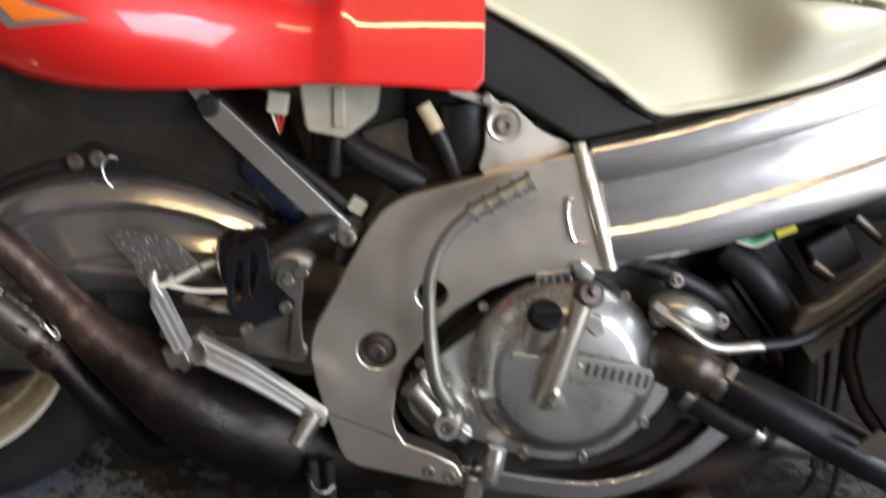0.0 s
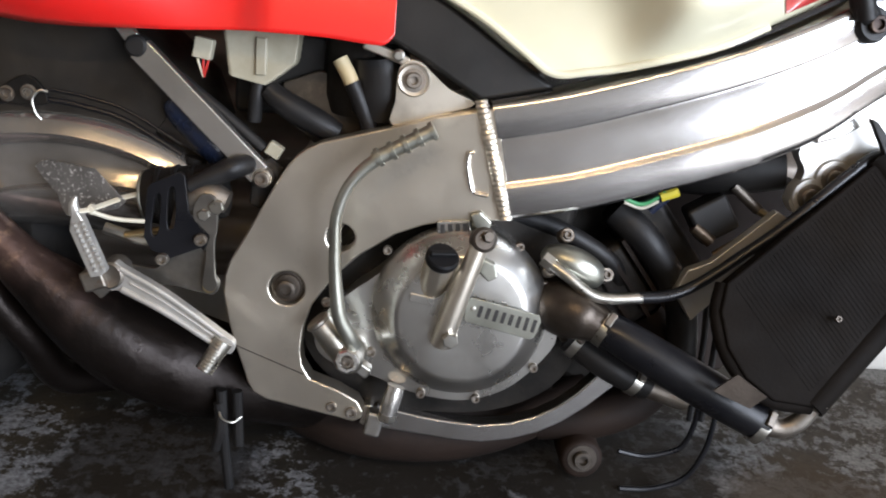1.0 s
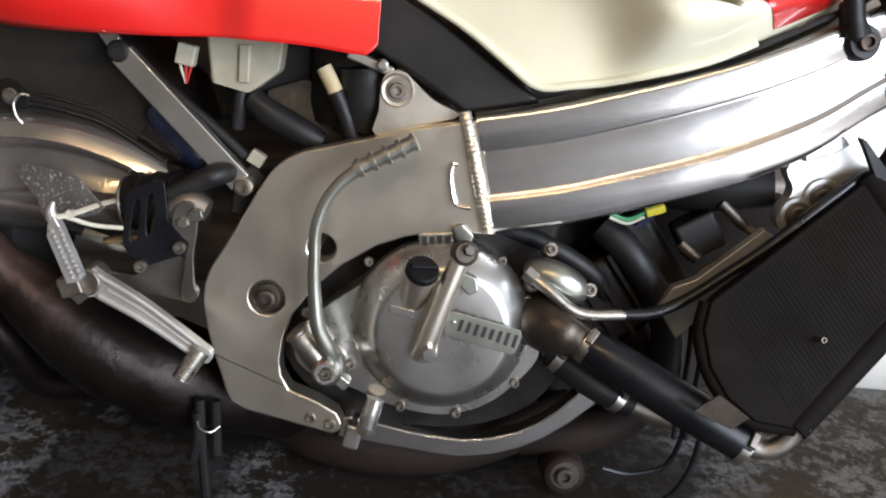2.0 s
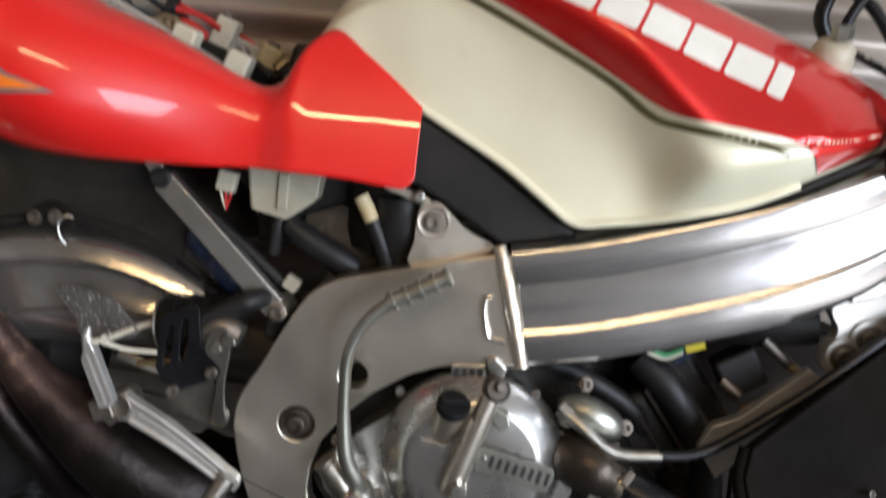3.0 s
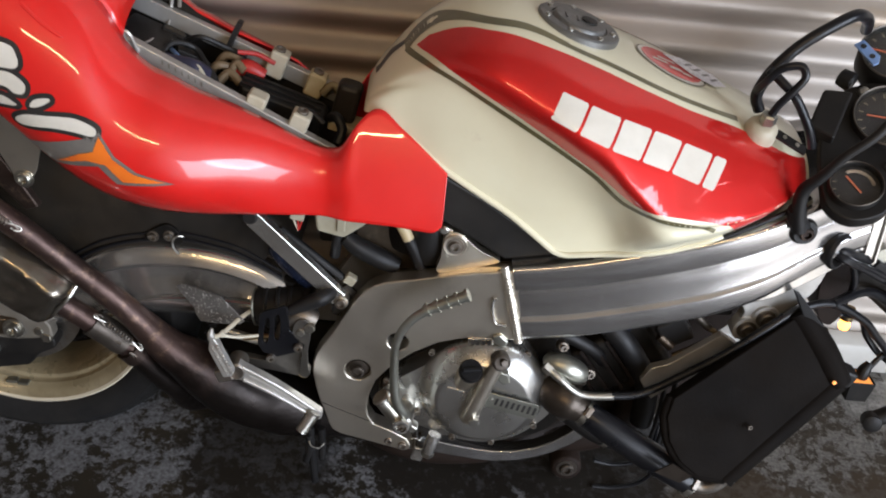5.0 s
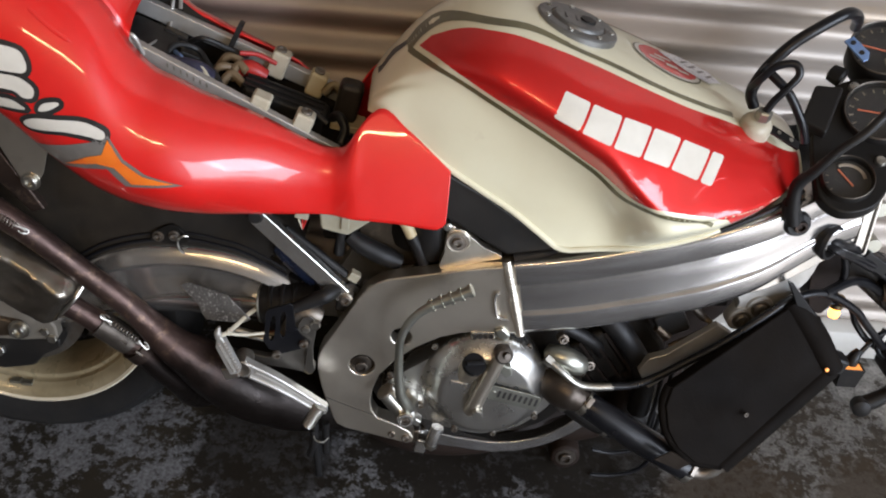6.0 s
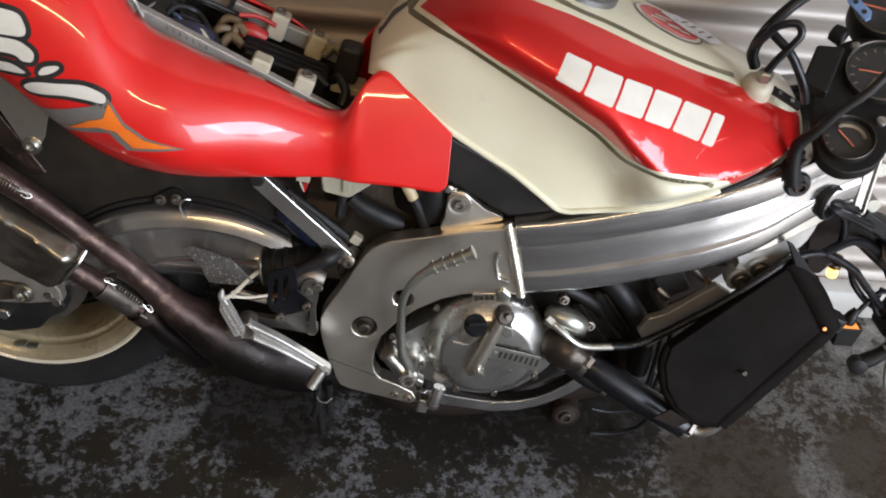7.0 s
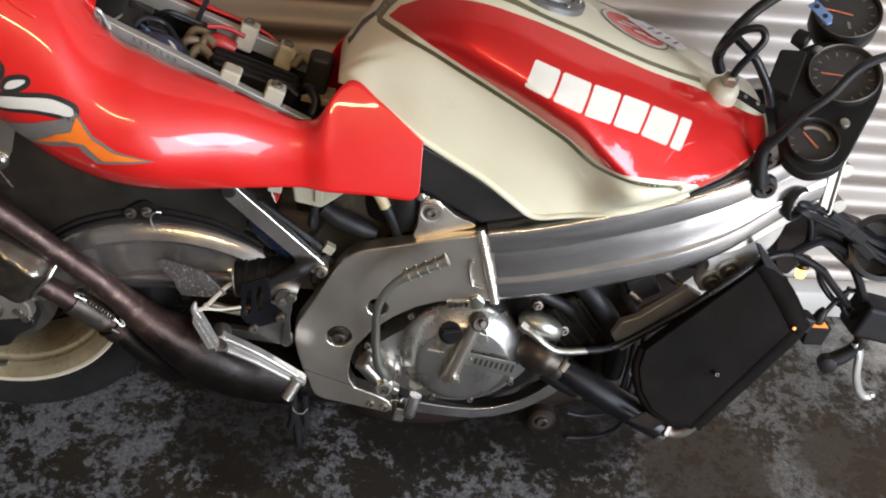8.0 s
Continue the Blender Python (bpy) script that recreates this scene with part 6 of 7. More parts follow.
for pts, r, m in (([(-0.275, 0.0, 0.630), (-0.258, 0.012, 0.648), (-0.240, 0.004, 0.638)], 0.0065, TANWIRE), ([(-0.290, 0.03, 0.638), (-0.276, 0.022, 0.654), (-0.258, 0.03, 0.650)], 0.006, TANWIRE),
                  ([(-0.32, -0.02, 0.65), (-0.295, -0.015, 0.665), (-0.275, -0.02, 0.655), (-0.262, -0.035, 0.63)], 0.007, RUBBER), ([(-0.34, 0.03, 0.67), (-0.31, 0.02, 0.66), (-0.28, 0.03, 0.64)], 0.008, RUBBER),
                  ([(-0.112, 0.0, 0.60), (-0.100, -0.02, 0.612), (-0.09, -0.03, 0.598), (-0.095, -0.04, 0.58)], 0.007, RUBBER), ([(-0.13, 0.05, 0.615), (-0.115, 0.055, 0.628), (-0.10, 0.05, 0.615)], 0.007, BRASS),
                  ([(-0.285, 0.045, 0.640), (-0.270, 0.048, 0.660), (-0.252, 0.046, 0.656), (-0.246, 0.040, 0.640)], 0.0065, TANWIRE), ([(-0.262, 0.020, 0.636), (-0.250, 0.026, 0.658), (-0.238, 0.020, 0.650)], 0.006, TANWIRE),
                  ([(-0.275, -0.042, 0.655), (-0.262, -0.044, 0.645), (-0.258, -0.046, 0.628)], 0.006, NYLON)):
    part("wiring", tube(pts, r, 10), m, bike)
for k, (pts, r, m) in enumerate((([(-0.345, -0.03, 0.672), (-0.33, -0.005, 0.690), (-0.305, 0.015, 0.678), (-0.285, 0.0, 0.66)], 0.0045, RUBBER), ([(-0.325, 0.04, 0.678), (-0.30, 0.03, 0.69), (-0.27, 0.045, 0.674), (-0.24, 0.05, 0.662)], 0.004, RUBBER),
                                 ([(-0.31, -0.045, 0.665), (-0.29, -0.035, 0.672), (-0.27, -0.048, 0.65)], 0.003, NYLON), ([(-0.16, -0.032, 0.615), (-0.14, -0.028, 0.622), (-0.115, -0.035, 0.606)], 0.004, RUBBER),
                                 ([(-0.25, 0.035, 0.672), (-0.225, 0.045, 0.668), (-0.2, 0.05, 0.655)], 0.0035, REDWIRE), ([(-0.33, -0.01, 0.682), (-0.315, -0.03, 0.680), (-0.30, -0.045, 0.660)], 0.003, BLUETAB))):
    part("loose_wire", tube(pts, r, 8), m, bike)
for c, sz, rt in (((-0.318, 0.012, 0.668), (0.030, 0.022, 0.016), (0, 25, 20)), ((-0.292, -0.026, 0.655), (0.020, 0.018, 0.018), (0, 20, -15)), ((-0.345, 0.045, 0.682), (0.034, 0.02, 0.02), (0, 25, 5))):
    part("wire_block", box(c, sz, rt), PLASTIC, bike, bevel=0.003)
part("tray", plate([(-0.42, 0.668), (-0.10, 0.555), (-0.10, 0.545), (-0.42, 0.655)], -0.085, 0.085), PLASTIC, bike, "black undertray")
part("seat_lock_box", box((-0.375, 0.01, 0.675), (0.07, 0.09, 0.05), (0, 20, 0)), PLASTIC, bike, bevel=0.006)
part("tool_wrap", tube([(-0.335, -0.035, 0.672), (-0.30, -0.03, 0.662), (-0.28, -0.02, 0.652)], [0.014, 0.018, 0.013], 12), mat("dark_blue_tape", (0.03, 0.03, 0.07), 0.3, 0, (0.02, 0.02, 0.04), 30), bike)
stay = part("seat_stay", tube([(-0.366, -0.055, 0.695), (-0.3576, -0.0166, 0.6934), (-0.3573, 0.050, 0.684), (-0.357, 0.070, 0.694), (-0.356, 0.082, 0.706)], 0.0036, 8, flat=0.6), PALECAST, bike, "bent aluminium seat stay")
for p, q in (((-0.3576, -0.0166, 0.6934), (-0.3495, -0.030, 0.676)), ((-0.3573, 0.050, 0.684), (-0.347, 0.034, 0.668))):
    part("stay_leg", bar(p, q, 0.0065, 0.003, (0.3, -0.5, 0.8)), PALECAST, stay)
part("stay_loop", tube([(-0.356, 0.082, 0.706), (-0.352, 0.080, 0.732), (-0.347, 0.079, 0.746), (-0.341, 0.079, 0.738), (-0.343, 0.080, 0.714)], 0.0028, 8), PALECAST, stay)
part("stay_loop", tube([(-0.362, -0.070, 0.698), (-0.368, -0.080, 0.715), (-0.366, -0.084, 0.727), (-0.359, -0.083, 0.722), (-0.354, -0.074, 0.698)], 0.0026, 8), PALECAST, stay)
part("strap", bar((-0.252, 0.066, 0.706), (-0.275, 0.062, 0.655), 0.007, 0.024), RUBBER, bike)
lk = part("seat_lock", lathe([(0.012, -0.004), (0.012, 0.003), (0.010, 0.006), (0.004, 0.007), (0.0001, 0.005)], (-0.383, -0.030, 0.784), (0.75, -0.2, 0.62), 20), ZINC, bike, "plated seat lock in the cowl")
part("lock_tongue", box((-0.378, -0.020, 0.776), (0.012, 0.016, 0.010), (0, 40, 0)), RAWSTEEL, lk, bevel=0.002)

# ---------- tank fittings ----------
capn = Vector((0.235, -0.06, 0.97)).normalized()
capo = Vector((0.214, -0.024, 0.778))
tc = part("tank_cap", lathe([(0.0575, -0.006), (0.0575, 0.003), (0.0555, 0.005), (0.040, 0.0052), (0.0385, 0.003), (0.0375, 0.003), (0.036, 0.0075), (0.034, 0.009), (0.0001, 0.0092)], capo, capn, 48),
          mat("grey_cap_alloy", (0.22, 0.22, 0.215), 0.38, 0.8, (0.16, 0.16, 0.155), 30, bump=0.06), bike, "grey alloy fuel filler cap")
x, y, z = basis(capn)
for k in range(7):
    a = 2 * math.pi * k / 7
    bolt(tc, capo + capn * 0.005 + (x * math.cos(a) + y * math.sin(a)) * 0.0478, 0.0038, 0.0025, axis=capn, material=ZINC, name="cap_screw")
part("key_flap", lathe([(0.011, 0), (0.011, 0.002), (0.004, 0.0022)], capo + capn * 0.009 + Vector((0.012, 0, -0.002)), capn, 20), PLASTIC, tc)
for dx in (-0.02, -0.005):
    o = capo + capn * 0.0095 + Vector((dx, -0.004, -dx * 0.24))
    part("cap_slot", bar(o + Vector((0, 0.010, 0)), o - Vector((0, 0.010, 0)), 0.002, 0.001, capn), BLACKD, tc)
bt = part("tank_stop", lathe([(0.0215, -0.022), (0.0220, 0.003), (0.0205, 0.0095), (0.0165, 0.0155), (0.0115, 0.018), (0.0001, 0.018)], (0.4610, -0.102, 0.686), (-0.05, -0.45, 0.88), 28), NYLON, bike, "yellowed plastic breather boss")
part("breather_nut", lathe([(0.0105, 0), (0.0105, 0.012), (0.008, 0.014)], (0.463, -0.112, 0.704), (-0.05, -0.3, 0.95), 6), LEVER, bt)
part("stop_tab", bar((0.480, -0.112, 0.690), (0.520, -0.118, 0.672), 0.014, 0.003, (0.2, -0.5, 0.8)), PLASTIC, bike, "black steel tab")
for c in ((0.490, -0.1145, 0.6875), (0.508, -0.117, 0.6795)):
    part("tab_hole", lathe([(0.003, 0), (0.003, 0.001), (0.0001, 0.0011)], c, (0.2, -0.5, 0.8), 12), ZINC, bike)
part("breather_tube", tube([(0.463, -0.115, 0.714), (0.469, -0.118, 0.732), (0.480, -0.121, 0.752), (0.4895, -0.12, 0.770), (0.482, -0.115, 0.782), (0.462, -0.108, 0.774), (0.450, -0.10, 0.752), (0.447, -0.085, 0.735)], 0.0052, 12), HOSE, bike, "thin black breather tube")
part("throttle_cable", tube([(0.535, -0.10, 0.672), (0.520, -0.105, 0.700), (0.495, -0.10, 0.735), (0.470, -0.09, 0.755), (0.455, -0.085, 0.765)], 0.0062, 12), HOSE, bike)
part("brake_line", tube([(0.462, -0.075, 0.706), (0.452, -0.078, 0.728), (0.462, -0.080, 0.762), (0.485, -0.080, 0.795), (0.510, -0.08, 0.818), (0.545, -0.070, 0.838), (0.568, -0.050, 0.835), (0.592, -0.015, 0.82), (0.61, 0.02, 0.80)], 0.0078, 12), HOSE, bike, "looped black brake line")

# ---------- instruments, hanging beside the steering head ----------
DP, DA, DB, DN = Vector((0.582, -0.149, 0.643)), Vector((0.4687, 0.6695, 0.5762)), Vector((0.8529, -0.5129, -0.0977)), Vector((-0.2301, -0.5373, 0.8114))


def on_dash(b, a, n=0.0):
    return DP + DB * b + DA * a + DN * n


outline = rounded([(-0.066, 0.055), (-0.078, 0.112), (-0.050, 0.160), (0.0, 0.176), (0.040, 0.160), (0.056, 0.120), (0.054, 0.05), (0.050, -0.006), (0.036, -0.030), (0.012, -0.044), (-0.016, -0.038), (-0.034, -0.014)], 4)
bmd = loft([[on_dash(b, a, n) for b, a in outline] for n in (-0.004, -0.026)], True, True)
dash = part("dash_panel", bmd, PLASTIC, bike, "black plastic instrument panel", bevel=0.003)
part("panel_wing", loft([[on_dash(b, a, n) for b, a in ((-0.085, 0.055), (-0.090, 0.118), (-0.055, 0.130), (-0.048, 0.05))] for n in (0.012, -0.02)], True, True), PLASTIC, dash, bevel=0.004)
for b, a in ((0.029, 0.049), (-0.044, 0.146)):
    part("panel_screw", lathe([(0.0075, -0.006), (0.0078, 0), (0.006, 0.003), (0.0001, 0.0042)], on_dash(b, a, -0.002), DN, 20), ZINC, dash, "pale screw cap")


def gauge(b, a, r, needles, name, marks, span=(-140, 140)):
    c = on_dash(b, a)
    g = part(name, lathe([(r * 0.86, -0.045), (r, -0.03), (r * 1.02, 0.003), (r * 0.99, 0.006), (r * 0.94, 0.006), (r * 0.92, 0.0), (r * 0.92, -0.004), (0.0001, -0.004)], c, DN, 48), PLASTIC, bike,
             "round black gauge with orange needle")
    part("dial", lathe([(r * 0.915, -0.0038), (r * 0.915, -0.003), (0.0001, -0.0028)], c, DN, 40), DIAL, g)
    part("bezel", lathe([(r * 0.985, 0.0055), (r * 1.0, 0.007), (r * 0.975, 0.008), (r * 0.945, 0.0065), (r * 0.985, 0.0055)], c, DN, 48), DARKBOLT, g)
    for k in range(marks):
        ang = radians(span[0] + (span[1] - span[0]) * k / (marks - 1))
        d = DA * math.cos(ang) + DB * math.sin(ang)
        part("dial_mark", bar(c + d * r * 0.70 - DN * 0.0022, c + d * r * 0.83 - DN * 0.0022, r * 0.045, 0.0004, DN), MARK, g)
    for ang, l0, l1, wd, m in needles:
        d = DA * math.cos(radians(ang)) + DB * math.sin(radians(ang))
        part("needle" if m is NEEDLE else "scale_bar", bar(c + d * r * l0 - DN * 0.0012, c + d * r * l1 - DN * 0.0012, r * wd, 0.0006, DN), m, g)
    lens = part("glass", lathe([(r * 0.93, 0.0035), (r * 0.93, 0.0045), (0.0001, 0.0052), (0.0001, 0.0042), (r * 0.93, 0.0035)], c, DN, 40), LENS, g)
    lens.visible_shadow = False
    return g


tg = gauge(0.002, 0.003, 0.0335, [(-60, -0.05, 0.55, 0.07, NEEDLE), (120, 0.0, 0.35, 0.07, NEEDLE)], "temperature_gauge", 3, (-150, -100))
arc = [on_dash(0.002, 0.003, -0.0012) + (DA * math.cos(radians(t)) + DB * math.sin(radians(t))) * 0.0225 for t in range(-50, 61, 10)]
part("scale_arc", tube(arc, 0.0022, 6, 2, flat=0.3), MARK, tg)
gauge(0.001, 0.119, 0.048, [(-104, -0.15, 0.60, 0.05, NEEDLE), (192, 0.22, 0.66, 0.07, MARK)], "speedometer", 14)
gauge(-0.031, 0.220, 0.047, [(-96, -0.2, 0.75, 0.06, NEEDLE), (150, 0.30, 0.55, 0.08, MARK)], "tachometer", 13)
part("gauge_mount", lathe([(0.012, 0), (0.014, 0.003), (0.012, 0.02), (0.008, 0.022)], on_dash(-0.062, 0.160, -0.012), (DB * -1 + DA * 0.2), 16), RUBBER, dash)
part("gauge_mount", lathe([(0.009, 0), (0.010, 0.003), (0.009, 0.02)], on_dash(-0.03, 0.270, -0.012), DA, 16), RUBBER, dash)
bl = part("blue_tab", loft([[on_dash(b, a, n) for b, a in ((-0.083, 0.192), (-0.075, 0.205), (-0.046, 0.188), (-0.043, 0.176), (-0.048, 0.170))] for n in (0.022, 0.025)], True, True), BLUETAB, dash, "pale blue metal tab", bevel=0.001)
for b, a in ((-0.071, 0.194), (-0.055, 0.183)):
    part("tab_hole", lathe([(0.0038, 0), (0.0038, 0.0006), (0.0001, 0.0007)], on_dash(b, a, 0.025), DN, 16), BLACKD, bl)
part("speedo_cable", tube([(0.530, -0.155, 0.575), (0.520, -0.157, 0.605), (0.516, -0.160, 0.636), (0.528, -0.168, 0.660), (0.545, -0.175, 0.694), (0.570, -0.178, 0.724), (0.592, -0.17, 0.751), (0.620, -0.155, 0.764), (0.66, -0.135, 0.768), (0.72, -0.10, 0.76)],
                          [0.0095, 0.0095, 0.0088, 0.0072, 0.0062, 0.0060, 0.0060, 0.0060, 0.0060, 0.0060], 14), RUBBER, bike, "black sheathed cable across the dials")
cb = part("bracket_lug", lathe([(0.0185, -0.012), (0.019, 0.004), (0.016, 0.010), (0.011, 0.010)], (0.541, -0.142, 0.570), (0.1, -1, 0.1), 24), RUBBER, bike, "black rubber mounting lug")
bolt(cb, (0.5425, -0.152, 0.571), 0.0095, 0.007, material=RUST)
part("lug_arm", tube([(0.536, -0.146, 0.576), (0.525, -0.15, 0.590), (0.520, -0.153, 0.606)], 0.0125, 14), RUBBER, cb)
part("rubber_edge", tube([(0.40, -0.158, 0.541), (0.44, -0.160, 0.560), (0.50, -0.148, 0.590), (0.545, -0.125, 0.610)], 0.0032, 8), RUBBER, bike, "black rubber tank edging")

# ---------- loose looms, lamp and lever at the front ----------
for k in range(6):
    o = Vector((0.002 * k, 0.010 * math.sin(k * 2.1), 0.008 * math.cos(k * 1.7)))
    part("loom_wire", tube([Vector(p) + o * s for p, s in (((0.602, -0.116, 0.533), 0.5), ((0.622, -0.122, 0.526), 0.7), ((0.658, -0.10, 0.508), 1), ((0.707, -0.08, 0.482), 1.2), ((0.747, -0.07, 0.457), 1.0), ((0.796, -0.06, 0.428), 1.4), ((0.86, -0.04, 0.40), 2))],
                             0.0062 - 0.0004 * k, 10), HOSE, bike, "taped black wiring loom")
for c, s, r in (((0.703, -0.085, 0.488), (0.05, 0.028, 0.022), (0, 28, 0)), ((0.745, -0.072, 0.462), (0.04, 0.03, 0.02), (0, 30, 10)), ((0.768, -0.07, 0.437), (0.045, 0.03, 0.018), (0, 35, -10))):
    part("wire_plug", box(c, s, r), PLASTIC, bike, "black multi-pin plug", bevel=0.003)
part("lower_yoke", plate(rounded([(0.652, 0.470), (0.690, 0.458), (0.704, 0.400), (0.690, 0.352), (0.664, 0.366), (0.650, 0.420)], 4), -0.035, 0.05), SOOTSHADE, bike, "dark stem and yoke below the head", bevel=0.006)
part("headlamp_ring", lathe([(0.050, -0.03), (0.054, 0.0), (0.054, 0.008), (0.046, 0.010), (0.043, 0.0), (0.043, -0.025), (0.0001, -0.028)], (0.812, -0.055, 0.425), (-0.15, -0.80, 0.55), 36), DUSTY, bike, "black round lamp shell")
part("fairing_stay", tube([(0.66, -0.02, 0.47), (0.70, -0.01, 0.44), (0.76, 0.0, 0.43), (0.83, 0.01, 0.42)], 0.009, 10), RUST, bike)
part("black_cover", loft([[(u, v, w) for u, w in ((0.700, 0.468), (0.750, 0.455), (0.800, 0.440), (0.845, 0.415), (0.845, 0.355), (0.79, 0.365), (0.735, 0.405), (0.690, 0.430))] for v in (-0.04, 0.02)], True, True), DUSTY, bike, "dusty black lamp shell", bevel=0.008)
part("switch_block", box((0.858, -0.050, 0.283), (0.085, 0.06, 0.065), (0, 12, 0)), PLASTIC, bike, "black handlebar switch block", bevel=0.010)
part("grip_stub", tube([(0.825, -0.045, 0.30), (0.842, -0.05, 0.262), (0.852, -0.052, 0.235)], 0.012, 14), RUST, bike)
for pts, r in (([(0.637, -0.11, 0.438), (0.70, -0.07, 0.44), (0.76, -0.05, 0.41), (0.80, -0.05, 0.36), (0.83, -0.05, 0.31)], 0.0075), ([(0.725, 0.0, 0.352), (0.748, -0.01, 0.352), (0.768, -0.01, 0.320), (0.80, -0.02, 0.290), (0.845, -0.04, 0.275)], 0.0055),
               ([(0.752, -0.07, 0.292), (0.770, -0.06, 0.315), (0.79, -0.05, 0.332), (0.815, -0.04, 0.33)], 0.0042), ([(0.80, -0.04, 0.335), (0.795, -0.045, 0.305), (0.81, -0.05, 0.285), (0.84, -0.05, 0.28)], 0.0045),
               ([(0.655, -0.085, 0.50), (0.672, -0.08, 0.465), (0.678, -0.075, 0.43)], 0.0055), ([(0.70, 0.0, 0.340), (0.712, -0.005, 0.352), (0.73, 0.0, 0.350)], 0.003)):
    part("wire_lead", tube(pts, r, 10), HOSE, bike)
part("lever_perch", tube([(0.800, -0.055, 0.185), (0.822, -0.055, 0.195), (0.840, -0.055, 0.212), (0.850, -0.055, 0.232)], [0.012, 0.014, 0.012, 0.011], 14), PLASTIC, bike, "black lever perch")
part("perch_knob", lathe([(0.015, -0.010), (0.0158, 0), (0.015, 0.010), (0.009, 0.013)], (0.803, -0.06, 0.186), (-0.2, -0.9, 0.1), 20), PLASTIC, bike)
part("hand_lever", tube([(0.842, -0.055, 0.232), (0.853, -0.060, 0.212), (0.858, -0.063, 0.185), (0.866, -0.064, 0.158), (0.882, -0.062, 0.130), (0.898, -0.06, 0.115), (0.909, -0.06, 0.116)], [0.010, 0.0096, 0.0092, 0.0088, 0.0082, 0.0080, 0.0085], 14, flat=0.7), PALECAST, bike,
     "polished aluminium hand lever")
part("lever_tip", lathe([(0.0002, -0.007), (0.006, -0.005), (0.008, 0), (0.006, 0.005), (0.0002, 0.007)], (0.9105, -0.06, 0.1165), seg=16), POLISH, bike)
# lit indicator bulb and its housing
soc = part("bulb_socket", lathe([(0.0105, 0), (0.0105, 0.018), (0.009, 0.022), (0.005, 0.024)], (0.735, 0.008, 0.338), (-0.05, 0, 1), 18), BRASS, bike, "brass bulb socket")
part("bulb", lathe([(0.0046, 0.0), (0.0076, -0.005), (0.0094, -0.0125), (0.0078, -0.0195), (0.0002, -0.023)], (0.735, 0.008, 0.339), (-0.05, 0, 1), 18), BULB, soc, "lit amber indicator bulb")
rb = part("indicator_housing", loft([[(0.740 + sx * a, -0.078 + sy * a, w) for sx, sy in ((-1, -1), (1, -1), (1, 1), (-1, 1))] for a, w in ((0.0165, 0.252), (0.020, 0.290), (0.0175, 0.290), (0.0165, 0.276))], True, True), PLASTIC, bike,
          "black square indicator housing", bevel=0.0015)
# the inner face glows itself in place of light from the bulb
part("inner_reflector", box((0.740, -0.078, 0.2865), (0.0335, 0.0335, 0.003)), AMBER, rb, "amber reflector with bulb light given as glow")
part("socket_tail", tube([(0.742, -0.078, 0.276), (0.745, -0.076, 0.299), (0.752, -0.072, 0.312)], [0.010, 0.010, 0.006], 12), RUBBER, rb)
part("side_reflector", lathe([(0.0028, 0), (0.0028, 0.002), (0.0002, 0.003)], (0.642, -0.182, 0.352), (0.1, -1, 0.2), 12), AMBER, rad, "small amber lens with its glint given as glow")
part("rad_fitting", box((0.668, -0.150, 0.345), (0.03, 0.03, 0.028), (0, 20, 0)), RUBBER, rad, bevel=0.005)

# ---------- paint graphics on tank and tail ----------


def grown(poly, d):
    """The outline moved outwards by d."""
    p = [Vector((*q, 0)) for q in poly]
    area = sum(a.x * b.y - b.x * a.y for a, b in zip(p, p[1:] + p[:1]))
    sgn = 1 if area > 0 else -1
    out = []
    for i, q in enumerate(p):
        e1, e2 = (q - p[i - 1]).normalized(), (p[(i + 1) % len(p)] - q).normalized()
        n1, n2 = Vector((e1.y, -e1.x, 0)) * sgn, Vector((e2.y, -e2.x, 0)) * sgn
        m = n1 + n2
        k = d / max(0.35, 1 + n1.dot(n2)) if m.length > 1e-6 else 0
        out.append((q.x + m.x * k, q.y + m.y * k))
    return out


red_low = [(0.006, 0.7405), (0.044, 0.7375), (0.102, 0.7190), (0.160, 0.6945), (0.235, 0.6590), (0.286, 0.6285), (0.313, 0.6170), (0.352, 0.6090), (0.388, 0.6050), (0.414, 0.6000), (0.425, 0.5930), (0.442, 0.5745), (0.500, 0.5995), (0.538, 0.6160)]
red_high = [(0.538, 0.6480), (0.513, 0.6560), (0.434, 0.6890), (0.357, 0.7130), (0.286, 0.7370), (0.219, 0.7590), (0.169, 0.7725), (0.122, 0.7810), (0.086, 0.7805), (0.065, 0.7770), (0.044, 0.7690), (0.021, 0.7560)]
tuck = lambda u: table([-0.02, 0.04, 0.1, 0.15, 0.2, 0.235, 0.26, 0.29, 0.33, 0.36], [0, 0, 0.006, 0.008, 0.010, 0.012, 0.0125, 0.009, 0.001, 0], u)
red_low = [(u, w - tuck(u)) for u, w in red_low]
low_s = [(q.x, q.z) for q in spline([(u, 0, w) for u, w in red_low[:10]], 5)] + red_low[10:]
high_s = [(q.x, q.z) for q in spline([(u, 0, w) for u, w in red_high], 5)]
decal("red_panel", low_s + high_s, tank_bvh, TANKRED, tank, label="glossy red side panel", cell=0.006, lift=0.0012)
decal("olive_stripe", ribbon([(u, w - tuck(u)) for u, w in ((-0.009, 0.7315), (0.026, 0.7295), (0.059, 0.7220), (0.125, 0.6990), (0.198, 0.6680), (0.243, 0.6470), (0.277, 0.6220), (0.300, 0.6120), (0.345, 0.6010), (0.385, 0.5950), (0.402, 0.5890))], (0.0072, 0.0060)), tank_bvh, OLIVE, tank, lift=0.0006)
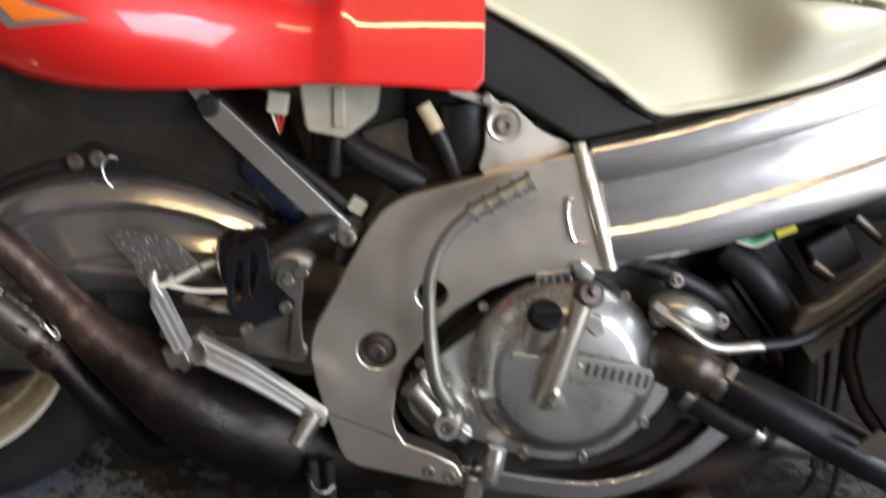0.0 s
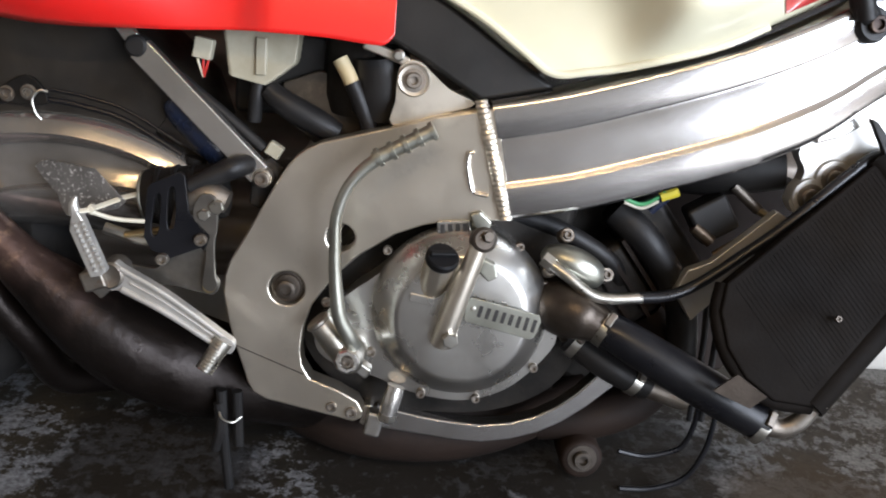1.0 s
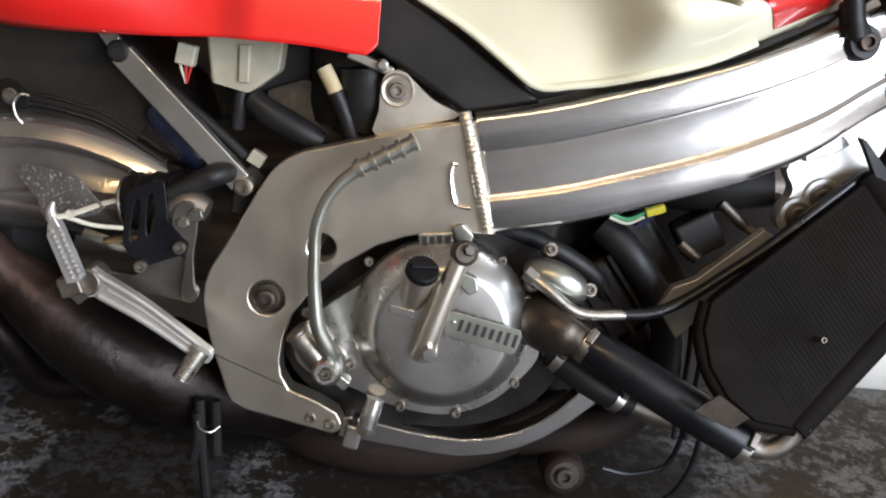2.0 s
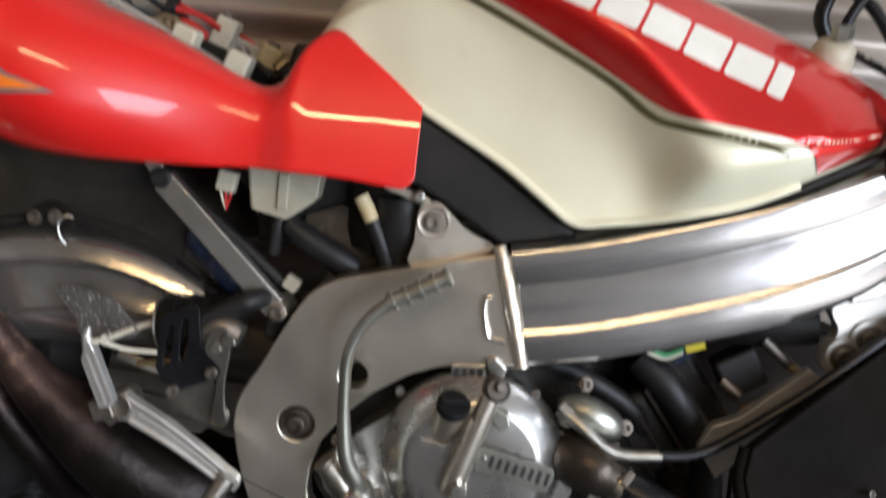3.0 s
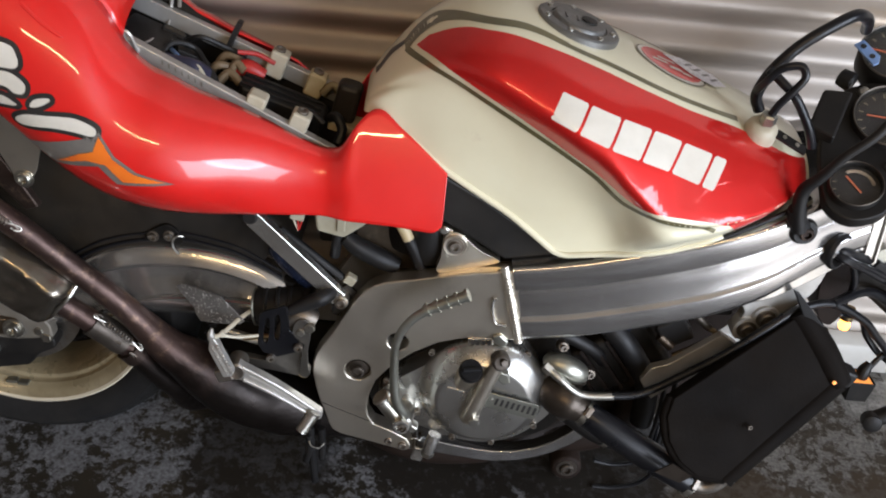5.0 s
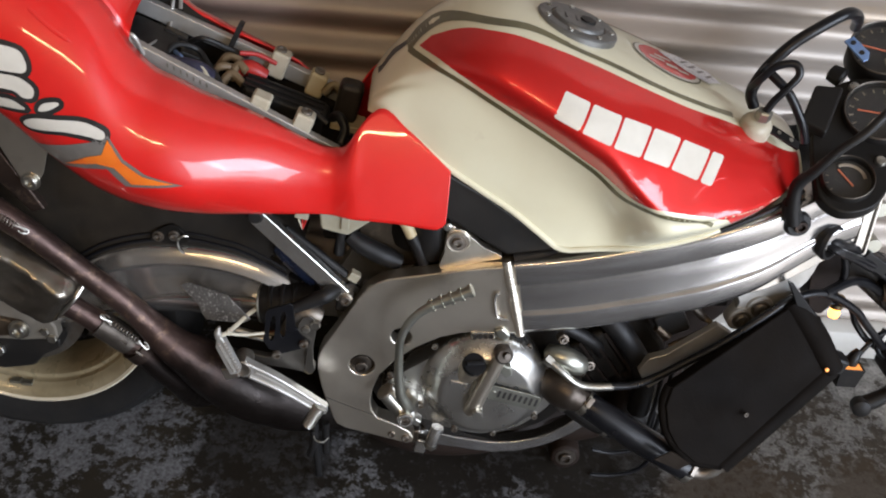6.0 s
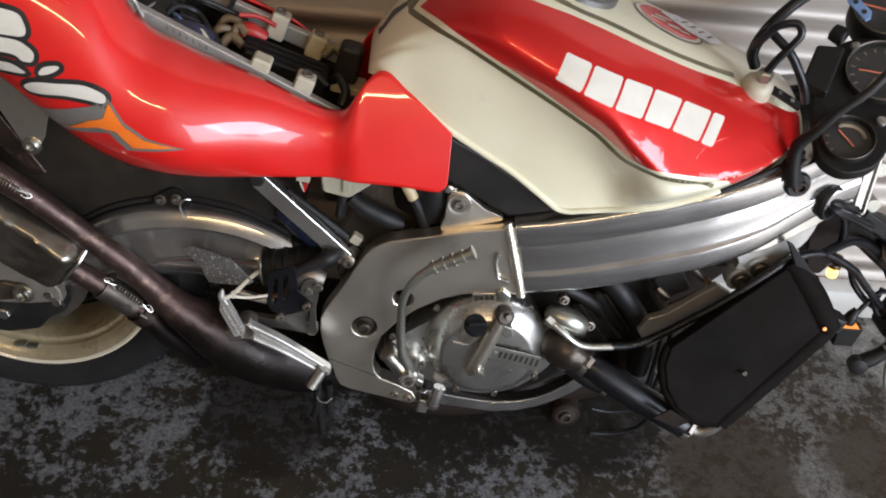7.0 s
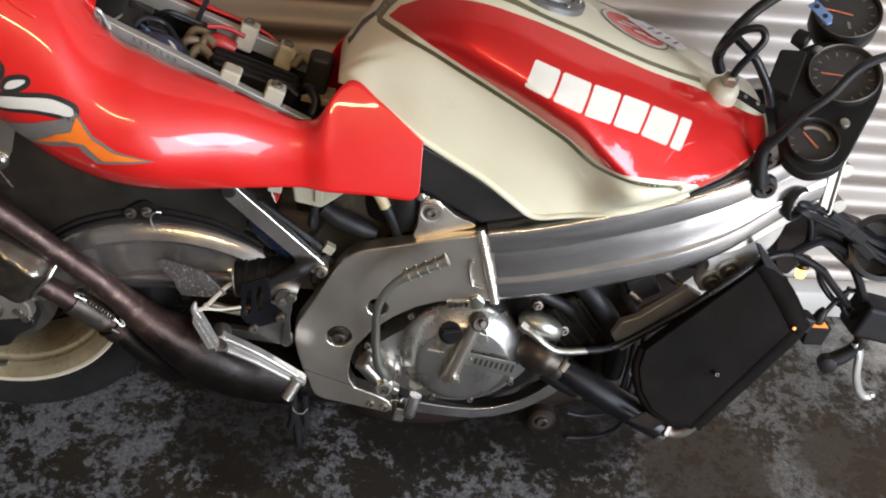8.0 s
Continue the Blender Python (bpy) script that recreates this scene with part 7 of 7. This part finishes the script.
decal("olive_stripe", ribbon([(-0.010, 0.7310), (0.006, 0.7520), (0.028, 0.7705), (0.053, 0.7815), (0.081, 0.7865), (0.122, 0.7880), (0.158, 0.7830), (0.196, 0.7720)], (0.0072, 0.0030)), tank_bvh, OLIVE, tank, lift=0.0006)
decal("olive_stripe", ribbon([(0.192, 0.7730), (0.266, 0.7500), (0.349, 0.7220), (0.432, 0.6955)], 0.0026), tank_bvh, OLIVE, tank, lift=0.0006)
decal("black_seam", ribbon([(-0.048, 0.686), (-0.030, 0.712), (-0.012, 0.733)], 0.0022), tank_bvh, BLACKD, tank, lift=0.0004)
# plain white blocks in a slanting row
x0 = 0.0
for wd in (0.150, 0.172, 0.172, 0.172, 0.172, 0.075):
    x1 = x0 + wd
    quad = []
    for t, top in ((x0, 0), (x1, 0), (x1, 1), (x0, 1)):
        b, h = Vector((0.1765, 0.7085)).lerp(Vector((0.3905, 0.6365)), t), Vector((0.1885, 0.7365)).lerp(Vector((0.4085, 0.6665)), t)
        quad.append(tuple(b.lerp(h, top)))
    q = [Vector(p) for p in quad]
    cut = []
    for i in range(4):
        a, b, c = q[i - 1], q[i], q[(i + 1) % 4]
        cut += [tuple(b + (a - b).normalized() * 0.002), tuple(b + (c - b).normalized() * 0.002)]
    decal("white_block", cut, tank_bvh, WHITED, tank, lift=0.0014, cell=0.007)
    x0 = x1 + 0.0174
# raised line on the tank's shoulder
ridge("pressed_line", [(0.362, 0.612), (0.372, 0.628), (0.384, 0.638), (0.406, 0.644), (0.440, 0.648)], tank_bvh, 0.0020, TANKRED, tank)
# round badge on top
for r, m, l, nm in ((0.056, OLIVE, 0.0008, "badge_rim"), (0.053, WHITED, 0.0014, "badge_ring"), (0.047, RED, 0.0020, "badge_disc")):
    decal(nm, [(0.352 + 0.92 * r * math.cos(a), -0.004 + r * math.sin(a)) for a in (2 * math.pi * k / 40 for k in range(40))], tank_bvh, m, tank, axis=(0, 0, -1), lift=l)
for dx, dy, a, b in ((-0.018, -0.008, 0.012, 0.006), (0.004, -0.016, 0.010, 0.007), (0.020, -0.020, 0.008, 0.005), (-0.006, 0.008, 0.014, 0.005)):
    decal("badge_bar", [(0.352 + dx - a, -0.004 + dy - b), (0.352 + dx + a, -0.004 + dy - b * 0.4), (0.352 + dx + a * 0.9, -0.004 + dy + b), (0.352 + dx - a * 0.9, -0.004 + dy + b * 0.6)], tank_bvh, WHITED, tank, axis=(0, 0, -1), lift=0.0026)
decal("film_label", [(0.345, 0.03), (0.380, -0.012), (0.412, -0.020), (0.440, 0.010), (0.430, 0.05), (0.38, 0.06)], tank_bvh, PINKPAPER, tank, axis=(0, 0, -1), lift=0.0030)
for k in range(4):
    decal("label_bar", [(0.375 + 0.012 * k, 0.02 - 0.006 * k), (0.379 + 0.012 * k, 0.018 - 0.006 * k), (0.395 + 0.012 * k, 0.042 - 0.006 * k), (0.391 + 0.012 * k, 0.044 - 0.006 * k)], tank_bvh, GREYD, tank, axis=(0, 0, -1), lift=0.0036)
decal("far_panel", [(0.20, 0.075), (0.30, 0.085), (0.44, 0.075), (0.44, 0.12), (0.3, 0.15), (0.2, 0.13)], tank_bvh, RED, tank, axis=(0, 0, -1))

# tail graphics: sweeps and an arrow
decal("grey_arrow", [(-0.470, 0.603), (-0.386, 0.626), (-0.383, 0.640), (-0.368, 0.636), (-0.350, 0.606), (-0.325, 0.588), (-0.280, 0.573), (-0.352, 0.566), (-0.372, 0.590), (-0.436, 0.576)], fair_bvh, GREYD, fairing, lift=0.0022)
decal("orange_arrow", [(-0.432, 0.583), (-0.396, 0.604), (-0.376, 0.610), (-0.368, 0.630), (-0.352, 0.602), (-0.328, 0.585), (-0.290, 0.5755), (-0.343, 0.572), (-0.362, 0.594), (-0.386, 0.596)], fair_bvh, ORANGE, fairing, lift=0.0030)
for sweep in ([(-0.472, 0.640), (-0.456, 0.648), (-0.428, 0.650), (-0.400, 0.651), (-0.384, 0.647), (-0.371, 0.639), (-0.374, 0.630), (-0.395, 0.633), (-0.423, 0.635), (-0.454, 0.632), (-0.469, 0.633)],
              [(-0.446, 0.665), (-0.439, 0.670), (-0.425, 0.672), (-0.424, 0.668), (-0.437, 0.6605), (-0.448, 0.6590)],
              [(-0.520, 0.699), (-0.475, 0.699), (-0.459, 0.693), (-0.451, 0.684), (-0.455, 0.674), (-0.467, 0.674), (-0.478, 0.681), (-0.520, 0.683)],
              [(-0.520, 0.666), (-0.486, 0.669), (-0.470, 0.663), (-0.466, 0.658), (-0.488, 0.6565), (-0.520, 0.656)],
              [(-0.520, 0.735), (-0.472, 0.731), (-0.460, 0.720), (-0.459, 0.706), (-0.474, 0.703), (-0.520, 0.709)]):
    soft = rounded(sweep, 4)
    decal("black_outline", grown(soft, 0.0060), fair_bvh, BLACKD, fairing, lift=0.0022, cell=0.006)
    decal("white_sweep", soft, fair_bvh, WHITED, fairing, lift=0.0032, cell=0.006)
